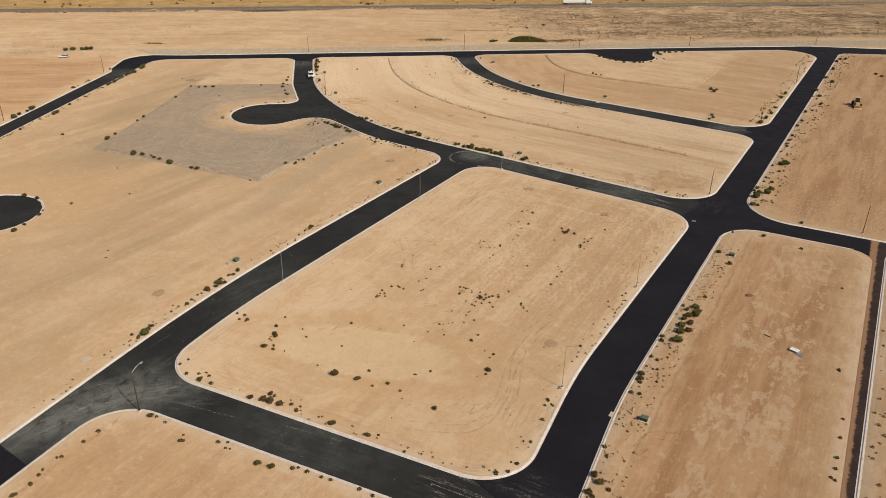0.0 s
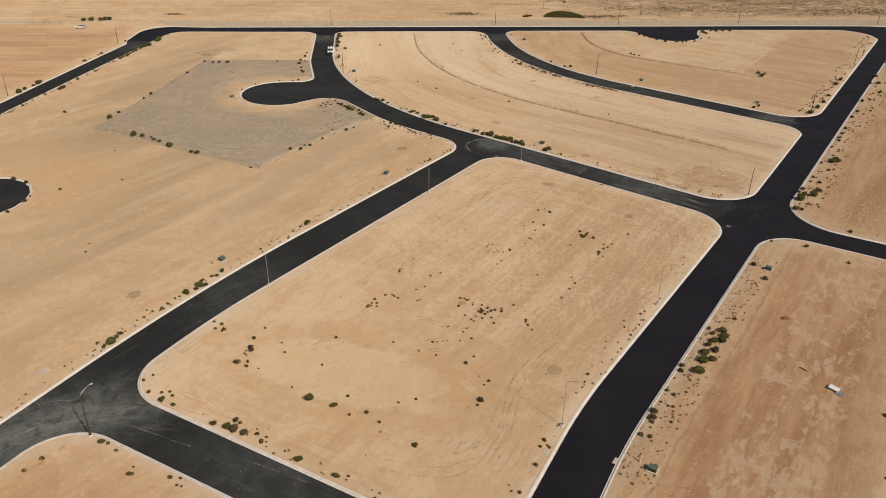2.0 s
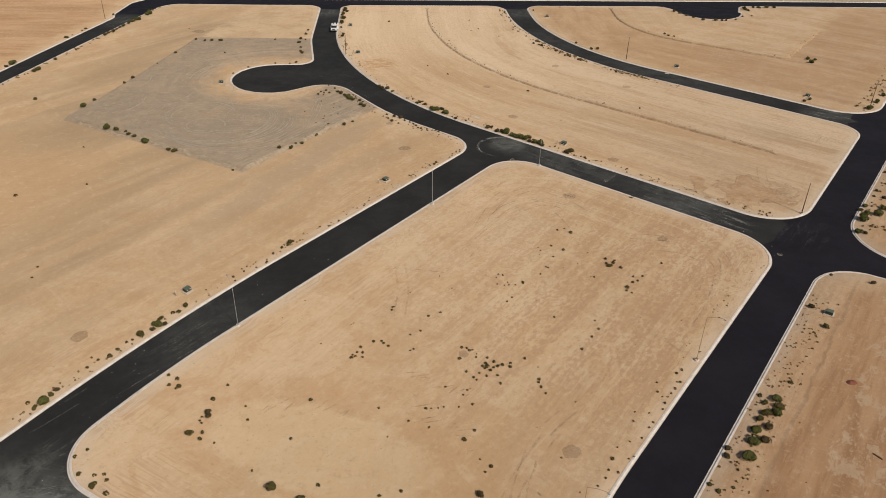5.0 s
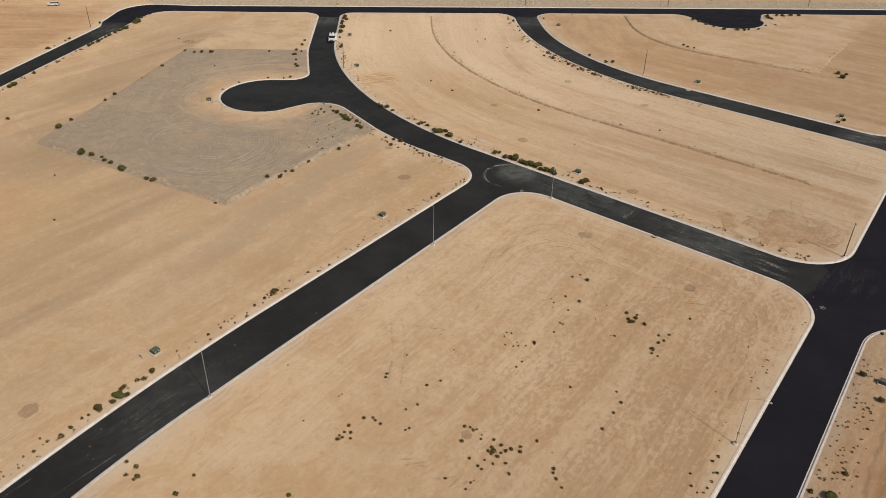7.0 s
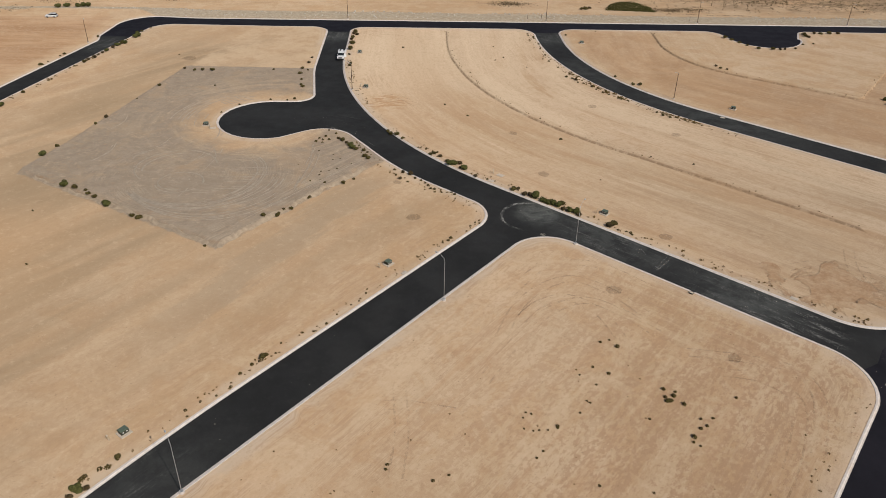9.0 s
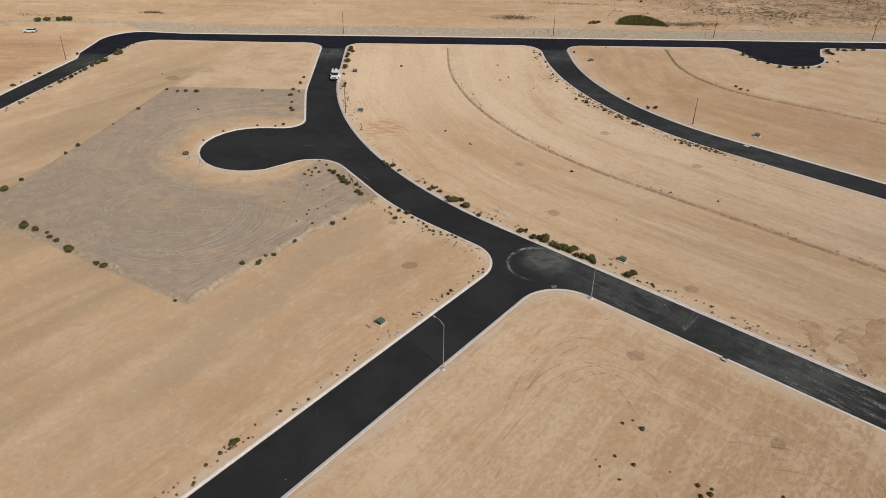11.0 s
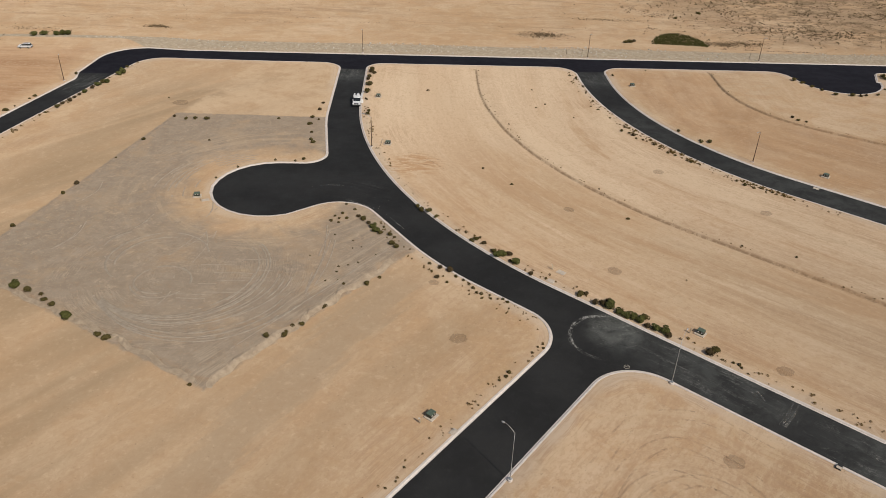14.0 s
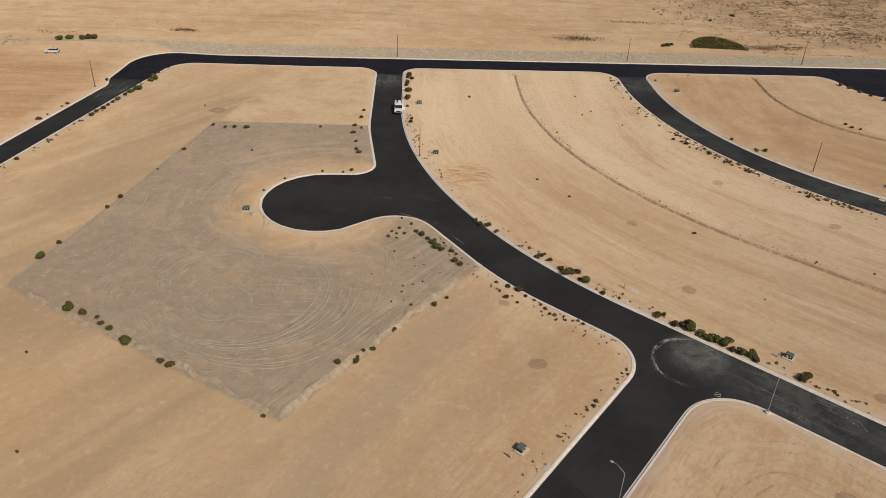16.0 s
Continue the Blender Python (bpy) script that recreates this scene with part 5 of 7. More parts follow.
def between(ring, x0, x1, y0, y1):
    """The stretch of an outline inside a window of the plan, as one run."""
    ok = (ring[:, 0] > x0) & (ring[:, 0] < x1) & (ring[:, 1] > y0) & (ring[:, 1] < y1)
    start = next((i for i in range(len(ok)) if ok[i] and not ok[i - 1]), 0)
    out = []
    for j in range(len(ok)):
        i = (start + j) % len(ok)
        if not ok[i]:
            break
        out.append(ring[i])
    return np.array(out)


def scatter_small(small):
    rng = random.Random(5)
    tuft_field("low_shrubs", [q for q in small if ground_z(q[0], q[1]) > 0.03], "small dark olive brown bushlets rooted in sand", BUSHLET, 12, 64, 1.15)
    spots = []
    west_side = RINGS["south_east"]
    west_side = west_side[(0.83 * west_side[:, 0] - 0.557 * west_side[:, 1] < -15) & (west_side[:, 1] > 55) & (west_side[:, 1] < 142)]
    spots += [q for q in along(west_side, rng, 420, 0.6, 5.5, (0.12, 0.5)) if 0.83 * q[0] - 0.557 * q[1] < -14]
    spots += along(between(RINGS["east"], 82, 210, 165, 350), rng, 260, 0.8, 7.0, (0.3, 0.9))
    spots += along(between(RINGS["west"], -70, 5, 80, 200), rng, 115, 0.7, 2.8, (0.2, 0.5))
    spots += along(between(RINGS["west"], -30, 4, 200, 240), rng, 60, 0.7, 3.5, (0.25, 0.6))
    spots += along(between(RINGS["curved"], -46, 70, 165, 300), rng, 190, 0.7, 3.0, (0.2, 0.6))
    spots += along(between(RINGS["curved"], 15, 70, 245, 335), rng, 120, 0.6, 3.2, (0.2, 0.7))
    spots += along(between(RINGS["curved"], 25, 44, 266, 294), rng, 110, 0.6, 2.4, (0.3, 0.8))
    spots += along(between(RINGS["curved"], 48, 62, 252, 264), rng, 60, 0.6, 2.0, (0.3, 0.7))
    spots += along(between(RINGS["middle"], 10, 66, 70, 150), rng, 32, 0.8, 4.0, (0.2, 0.45))
    spots += along(between(RINGS["middle"], -40, 8, 62, 92), rng, 30, 0.7, 2.5, (0.25, 0.5))
    spots += along(between(RINGS["west"], -135, -115, 215, 325), rng, 60, 0.6, 2.5, (0.3, 0.9))
    n_side = RINGS["north"]
    n_side = n_side[(0.83 * n_side[:, 0] - 0.557 * n_side[:, 1] > -34) & (n_side[:, 1] > 226) & (n_side[:, 1] < 345)]
    spots += along(n_side, rng, 150, 0.8, 6.0, (0.3, 0.9))
    spots += along(BANKS[0][0], rng, 150, -1.2, 1.0, (0.2, 0.55))
    spots += along(BANKS[1][0], rng, 60, -1.2, 1.0, (0.2, 0.5))
    spots += [(rng.uniform(-30, 58), rng.uniform(80, 170), rng.uniform(0.2, 0.4)) for _ in range(60)]
    spots += along(between(RINGS["verge"], 50, 104, 55, 134), rng, 260, 1.0, 14.0, (0.3, 0.8))
    spots = [s for s in spots if ground_z(s[0], s[1]) > 0.03]
    tuft_field("scrub_tufts", spots, "small dry olive tufts scattered over sand", TUFT, 2, 34, 1.05)
    far = []
    for _ in range(34000):
        x, y = rng.uniform(-20, 330), rng.uniform(362, 470)
        s = y - 0.09 * x
        thick = soft_step((x + 0.5 * (y - 400) - 30) / 70) * soft_step((s - 360) / 14) * soft_step((455 - s) / 30)
        if rng.random() < float(thick) * (0.25 + max(0.0, noise.noise(Vector((x * 0.035, y * 0.07, 3.0)))) * 2.2):
            far.append((x, y, rng.uniform(0.35, 1.3)))
    for _ in range(2600):
        x = rng.uniform(-330, 330)
        band = rng.choice((382, 383, 388, 398, 402, 415, 432, 461, 462, 463))
        if noise.noise(Vector((x * 0.03, band, 0))) > 0.05:
            far.append((x, band + 0.09 * x + rng.gauss(0, 1.0) + 2 * noise.noise(Vector((x * 0.05, band, 4.0))), rng.uniform(0.25, 0.8)))
    far += [(66 + 8 * rng.random() ** 1.5, 370.0 + 5 * rng.random(), rng.uniform(0.3, 0.7)) for _ in range(140)]
    far += [(69 + 36 * rng.random(), 366.4 + rng.gauss(0, 0.35), rng.uniform(0.4, 0.9)) for _ in range(60)]
    for cx, cy, rx, ry, k in ((8.5, 373, 8, 4.0, 420), (-126, 361, 5, 1.5, 160), (-165, 352, 12, 3, 60), (-178, 340, 7, 5, 60), (33, 398, 14, 2, 120), (80, 374, 8, 4, 260), (72, 372, 5, 3, 180)):
        far += [(cx + rx * rng.gauss(0, 0.5), cy + ry * rng.gauss(0, 0.5), rng.uniform(0.4, 0.9)) for _ in range(k)]
    tuft_field("desert_scrub", far, "dry brown scrub on open desert beyond the street", SCRUB, 3, 9)
    green = []
    for _ in range(2600):
        a, r = rng.uniform(0, math.pi), math.sqrt(rng.random())
        green.append((56.5 + 9.5 * r * math.cos(a) + rng.gauss(0, 0.4), 369.0 + 14 * r * math.sin(a) ** 1.3, rng.uniform(0.5, 1.1)))
    tuft_field("green_weeds", green, "patch of low green weeds on desert sand", WEED, 4, 8)
    edge = [(x, 0.098 * x + 462.6 + rng.gauss(0, 0.5), rng.uniform(0.6, 1.5)) for x in (rng.uniform(-260, 330) for _ in range(1300)) if noise.noise(Vector((x * 0.04, 7.0, 0.0))) > -0.05]
    tuft_field("verge_scrub", edge, "dark low scrub along the highway shoulder", TUFT, 9, 14)
    rim = [(rng.uniform(-240, 330), 0.0, rng.uniform(1.2, 2.6)) for _ in range(70)]
    tuft_field("roadside_scrub", [(x, 0.098 * x + rng.uniform(479, 520), s) for x, _, s in rim], "tall dry scrub beyond the highway", LEAF_DRY, 6, 40)


def stones():
    """Loose broken stone on the bank beside the north street."""
    rng = random.Random(8)
    verts, faces = [], []
    for k in range(900):
        x = rng.uniform(-160, 250)
        s = 356.0 + rng.gauss(0, 0.8) if k % 3 else rng.uniform(348, 356)
        if k % 3 and noise.noise(Vector((x * 0.02, 1.0, 0.0))) < 0.0:
            continue
        y = s + 0.085 * x
        if x < -112 and s < 356:
            continue
        r, z = rng.uniform(0.16, 0.42), ground_z(x, y)
        n = len(verts)
        for i in range(5):
            a = i * 1.2566 + rng.uniform(-0.3, 0.3)
            q = r * rng.uniform(0.7, 1.1)
            verts.append((x + q * math.cos(a), y + q * math.sin(a), z - 0.05))
            verts.append((x + 0.7 * q * math.cos(a + 0.3), y + 0.7 * q * math.sin(a + 0.3), z + r * rng.uniform(0.5, 0.8)))
        top = len(verts)
        verts.append((x, y, z + 0.8 * r))
        for i in range(5):
            a, b = n + 2 * i, n + 2 * ((i + 1) % 5)
            faces += [(a, b, b + 1, a + 1), (a + 1, b + 1, top)]
    ob = mesh_object("broken_stones", verts, faces, STONE)
    tagged(ob, "grey broken stones along the gravel bank", "stones", kind="stuff")


def soil_patches():
    """Round dark spots of turned soil, one in the middle of each building plot."""
    rng = random.Random(3)
    for x, y, r in [(-11.6, 198.0, 1.5), (16.0, 221.0, 1.4), (26.5, 175.7, 1.5), (43.3, 158.5, 1.2), (39.1, 195.3, 1.4), (19.0, 100.5, 1.4), (-58.0, 121.0, 1.5), (-92.1, 292.1, 2.2), (-16.8, 213.5, 1.0), (31.3, 264.8, 1.4), (4.0, 120.3, 0.9), (9.2, 244.0, 1.2), (51.0, 247.5, 1.3)]:
        verts, faces, rings = [(0, 0, 0.015)], [], 4
        for j in range(1, rings + 1):
            for k in range(28):
                a = 2 * math.pi * k / 28
                q = r * j / rings * (1 + 0.08 * math.sin(2 * a + x) + 0.06 * math.sin(5 * a + y) + (0.05 * math.sin(11 * a + x) if j == rings else 0))
                px, py = q * math.cos(a), q * math.sin(a)
                verts.append((px, py, (0.018 + 0.03 * rng.random()) if j < rings else -0.02))
        for k in range(28):
            faces.append((0, 1 + k, 1 + (k + 1) % 28))
            for j in range(rings - 1):
                a, b = 1 + j * 28 + k, 1 + j * 28 + (k + 1) % 28
                faces.append((a, a + 28, b + 28, b))
        z0 = ground_z(x, y)
        verts = [(vx, vy, vz + ground_z(x + vx, y + vy) - z0) for vx, vy, vz in verts]
        ob = mesh_object("soil_patch", verts, faces, PATCH, True)
        ob.location = (x, y, z0)
        tagged(ob, "round patch of dark turned soil on sand", "soil patch", "soil patches on the plots")


def odd_things():
    # a white sheet board lying on a crumpled blue sheet
    x, y = 63.6, 96.6
    board = thing("sign_board", "white sign board lying tilted on bare brown sand", "board")
    part("panel", bm_box(bmesh.new(), (1.9, 1.3, 0.06), (0, 0, 0.42), 1, 0.01), BOARD, board)
    for s in (-1, 1):
        part("leg", bm_box(bmesh.new(), (0.1, 0.1, 0.48), (s * 0.75, -0.45, -0.06), 1, 0.01), TIMBER, board, "timber leg")
        part("back_leg", bm_box(bmesh.new(), (0.1, 0.1, 0.48), (s * 0.75, 0.45, -0.06), 1, 0.01), TIMBER, board, "timber leg")
    board.matrix_basis = pose(x, y, ground_z(x, y), 0, 0, -48) @ Matrix.Scale(0.85, 4)
    rng = random.Random(2)
    n = 9
    verts = [(-0.7 + 1.4 * i / (n - 1), -0.45 + 0.9 * j / (n - 1) + 0.15 * math.sin(i), 0.03 + 0.16 * rng.random()) for j in range(n) for i in range(n)]
    faces = [(j * n + i, j * n + i + 1, (j + 1) * n + i + 1, (j + 1) * n + i) for j in range(n - 1) for i in range(n - 1)]
    sheet = mesh_object("plastic_sheet", verts, faces, BLUE, True)
    sheet.matrix_basis = pose(64.0, 95.4, ground_z(64.0, 95.4), 0, 0, -30)
    tagged(sheet, "crumpled faded blue plastic sheet on sand", "sheet")
    # a low heap of red crushed brick
    x, y = 63.6, 117.0
    verts, faces = [(0, 0, 0.3)], []
    for j in range(1, 6):
        for k in range(20):
            a = 2 * math.pi * k / 20
            r = 1.0 * j / 5 * (1 + 0.2 * math.sin(2 * a + 1) + 0.1 * rng.random())
            verts.append((0.75 * r * math.cos(a), 0.65 * r * math.sin(a), 0.3 * (1 - (j / 5) ** 2) + 0.06 * rng.random() - (0.06 if j == 5 else 0)))
    for k in range(20):
        faces.append((0, 1 + k, 1 + (k + 1) % 20))
        for j in range(4):
            a, b = 1 + j * 20 + k, 1 + j * 20 + (k + 1) % 20
            faces.append((a, a + 20, b + 20, b))
    heap = mesh_object("brick_heap", verts, faces, BRICK_RED)
    heap.location = (x, y, ground_z(x, y))
    tagged(heap, "low heap of red crushed brick on sand", "rubble")
    # a dark plank on the ground
    plank = mesh_object("plank", [], [], TIMBER)
    bm = bm_box(bmesh.new(), (0.2, 1.3, 0.12), (0, 0, 0), 1, 0.02)
    bm.to_mesh(plank.data)
    bm.free()
    plank.data.materials.clear()
    plank.data.materials.append(RUSTED)
    plank.matrix_basis = pose(60.8, 101.8, ground_z(60.8, 101.8) + 0.01, 0, 0, 38)
    tagged(plank, "dark weathered plank lying on sand", "plank")
    # round iron covers in the asphalt
    cover = thing("manhole_cover", "round cast iron cover with a pale concrete collar in asphalt", "manhole", "covers in the streets")
    part("collar", bm_tube(bmesh.new(), [(0, 0, -0.05), (0, 0, 0.006)], [0.47, 0.47], 24), STONE, cover, "pale concrete collar")
    part("lid", bm_tube(bmesh.new(), [(0, 0, -0.05), (0, 0, 0.012)], [0.4, 0.4], 24), RUBBER, cover, "blackened iron lid")
    part("pick_bar", bm_box(bmesh.new(), (0.62, 0.07, 0.02), (0, 0, 0.006)), STONE, cover, "pale worn bar")
    for i, (x, y) in enumerate([(14.7, 193.9), (65.2, 154.2)]):
        m = pose(x, y, 0.0)
        if i == 0:
            cover.matrix_basis = m
        else:
            copy_thing(cover, m)


def highway():
    verts, faces, n = [], [], 60
    ks = (464.8, 466.6, 475.4, 477.2)
    for i in range(n + 1):
        x = -900 + 1800 * i / n
        for s, z in zip(ks, (0.05, 0.62, 0.62, 0.05)):
            verts.append((x, s + 0.098 * x, z))
    for i in range(n):
        for j in range(3):
            a = i * 4 + j
            faces.append((a, a + 4, a + 5, a + 1))
    road = mesh_object("road_highway", verts, faces, HIGHWAY)
    tagged(road, "grey two-lane highway across the open desert", "road", kind="structure")
    line = thing("road_marking", "faded white highway edge lines", "road marking")
    tagged(line, kind="structure")
    for s in (467.0, 475.0):
        bm = bmesh.new()
        c = [bm.verts.new((x, s + d + 0.098 * x, 0.626)) for x, d in ((-900, 0), (900, 0), (900, 0.15), (-900, 0.15))]
        bm.faces.new(c)
        part("edge_line", bm, BOARD, line)


HIGHWAY = grain_material("sun_bleached_asphalt", (0.17, 0.13, 0.098), (0.23, 0.18, 0.135), 0.5, 0.9, stain=(0.28, 0.22, 0.16))

# ---- marks on the ground: windrows, spoil berms, wheel tracks, debris ----
def ribbon(verts, faces, path, width, height, rng, lift=0.0, gap=0.0):
    """A low strip along a path of the plan: flat where the height is nought, else a ridge; broken here and there."""
    path = np.array(path, float)
    e = np.gradient(path, axis=0)
    e /= np.maximum(np.linalg.norm(e, axis=1), 1e-6)[:, None]
    nrm = np.stack([-e[:, 1], e[:, 0]], 1)
    rows, key = [], rng.uniform(0, 90)
    for i, (p, m) in enumerate(zip(path, nrm)):
        if gap and noise.noise(Vector((p[0] * 0.16, p[1] * 0.16, key))) > 0.5 - gap:
            rows.append(None)
            continue
        w = width * rng.uniform(0.75, 1.25) / 2
        h = height * rng.uniform(0.5, 1.3)
        z = ground_z(float(p[0]), float(p[1])) + lift
        rows.append(len(verts))
        for k, up in ((-1.0, -0.02 if height else 0.0), (-0.3 + rng.uniform(-0.2, 0.2), h), (0.35 + rng.uniform(-0.2, 0.2), h * 0.9), (1.0, -0.02 if height else 0.0)):
            q = p + m * (w * k)
            verts.append((float(q[0]), float(q[1]), z + up))
    for a, b in zip(rows[:-1], rows[1:]):
        if a is not None and b is not None:
            faces.extend((a + k, a + k + 1, b + k + 1, b + k) for k in range(3))


def swing(cx, cy, r0, r1, a0, a1, step=0.8):
    """A path round a centre whose radius changes on the way."""
    k = max(4, int(abs(radians(a1 - a0)) * (r0 + r1) / 2 / step))
    return [(cx + (r0 + (r1 - r0) * soft_step(j / k)) * math.cos(radians(a0 + (a1 - a0) * j / k)), cy + (r0 + (r1 - r0) * soft_step(j / k)) * math.sin(radians(a0 + (a1 - a0) * j / k))) for j in range(k + 1)]


def through_points(points, step=0.9):
    """A smooth path through a few places of the plan."""
    pts = [Vector(p) for p in points]
    pts = [2 * pts[0] - pts[1], *pts, 2 * pts[-1] - pts[-2]]
    out = []
    for a, b, c, d in zip(pts, pts[1:], pts[2:], pts[3:]):
        k = max(2, int((c - b).length / step))
        for j in range(k):
            t = j / k
            out.append(0.5 * (2 * b + (c - a) * t + (2 * a - 5 * b + 4 * c - d) * t * t + (3 * b - a - 3 * c + d) * t ** 3))
    return [*out, pts[-2]]


def windrows():
    """Low ridges of gravel that wheels and blades have turned up on the pad."""
    rng = random.Random(21)
    verts, faces = [], []
    for k in range(11):
        ribbon(verts, faces, swing(-62.5, 211.5, 13.4 + 0.12 * k, 13.6 + 1.15 * k, -118 + rng.uniform(-25, 10), -8 - 2 * k + rng.uniform(-12, 22)), 0.42, 0.055, rng, 0, 0.12)
    for r in (12.9, 14.3, 14.9):
        ribbon(verts, faces, swing(-62.5, 211.5, r, r + 1.5, -60, 42), 0.4, 0.055, rng, 0, 0.15)
    for cx, cy, r, a0, a1 in ((-64.3, 208.0, 5.2, 0, 330), (-64.8, 208.4, 4.3, 60, 300), (-68.0, 215.5, 9.2, 20, 235), (-67.2, 215.0, 8.2, 40, 200), (-73.5, 219.0, 6.0, 70, 250)):
        ribbon(verts, faces, swing(cx, cy, r, r * 0.95, a0, a1), 0.5, 0.05, rng, 0, 0.2)
    for k in range(9):
        r = 15.2 + 1.1 * k
        ribbon(verts, faces, swing(-55.0, 246.0, r, r + 0.8, 105 + 6 * k + rng.uniform(-10, 10), 205 - rng.uniform(0, 30)), 0.4, 0.06, rng, 0, 0.28)
    for k in range(4):
        a, b = (-39.5 + 0.9 * k, 231.0 - 1.9 * k), (-38.9 + 0.55 * k + rng.uniform(-1, 1), 206.5 + 0.9 * k)
        ribbon(verts, faces, through_points([a, ((a[0] + b[0]) / 2 + rng.uniform(-1.2, 1.2), (a[1] + b[1]) / 2), b]), 0.3, 0.035, rng, 0, 0.2)
    for k in range(12):
        x, y = -58 + rng.uniform(-3, 8), 203.5 + 1.2 * k
        ribbon(verts, faces, through_points([(x, y), (x + 4, y + 0.3), (x + 7 + rng.uniform(-2, 2), y + 0.4)]), 0.3, 0.05, rng, 0, 0.25)
    for k in range(10):
        u = rng.uniform(4, 40)
        x, y = -47.5 + 0.537 * u - 2.5, 183.5 + 0.844 * u + 2.0
        ribbon(verts, faces, through_points([(x, y), (x + 3.5, y + 5.5), (x + 7.5, y + 11.5)]), 0.3, 0.05, rng, 0, 0.2)
    for k in range(16):
        x, y = rng.uniform(-93, -60), rng.uniform(197, 240)
        if (x + 101) * 26.5 + (y - 209.5) * 53 > 260:
            a, d = rng.uniform(0.9, 1.5), rng.uniform(3, 8)
            ribbon(verts, faces, through_points([(x, y), (x + d * math.cos(a), y + d * math.sin(a)), (x + 1.8 * d * math.cos(a + 0.2), y + 1.8 * d * math.sin(a + 0.2))]), 0.35, 0.04, rng, 0, 0.3)
    ob = mesh_object("gravel_windrows", verts, faces, GRAVEL, True)
    tagged(ob, "low curved ridges of turned grey gravel on the pad", "gravel", kind="stuff")


def berm(name, path, width, height, material, label, seed):
    """A lumpy bank of pushed-up spoil along the rim of the pad."""
    rng = random.Random(seed)
    path = np.array(path, float)
    e = np.gradient(path, axis=0)
    e /= np.linalg.norm(e, axis=1)[:, None]
    nrm = np.stack([-e[:, 1], e[:, 0]], 1)
    verts, faces, k = [], [], 9
    for i, (p, m) in enumerate(zip(path, nrm)):
        fade = min(1.0, i / 6, (len(path) - 1 - i) / 6)
        big = 0.35 + 1.6 * noise.noise(Vector((p[0] * 0.13, p[1] * 0.13, seed)))
        wob = 1.0 * noise.noise(Vector((p[0] * 0.3, p[1] * 0.3, seed + 5)))
        for j in range(k):
            t = 2 * j / (k - 1) - 1
            q = p + m * (width / 2 * t + wob)
            lump = 0.55 + 0.8 * noise.noise(Vector((float(q[0]) * 1.3, float(q[1]) * 1.3, seed))) + 0.5 * noise.noise(Vector((float(q[0]) * 3.1, float(q[1]) * 3.1, seed)))
            lump = max(-0.1, lump)
            z = height * fade * max(0.1, big) * (1 - t * t) * lump
            verts.append((float(q[0]), float(q[1]), ground_z(float(q[0]), float(q[1])) + (z if 0 < j < k - 1 else -0.03) - (0.04 if fade < 0.3 else 0)))
    for i in range(len(path) - 1):
        faces.extend((i * k + j, i * k + j + 1, (i + 1) * k + j + 1, (i + 1) * k + j) for j in range(k - 1))
    ob = mesh_object(name, verts, faces, material)
    tagged(ob, label, "spoil bank", kind="structure")


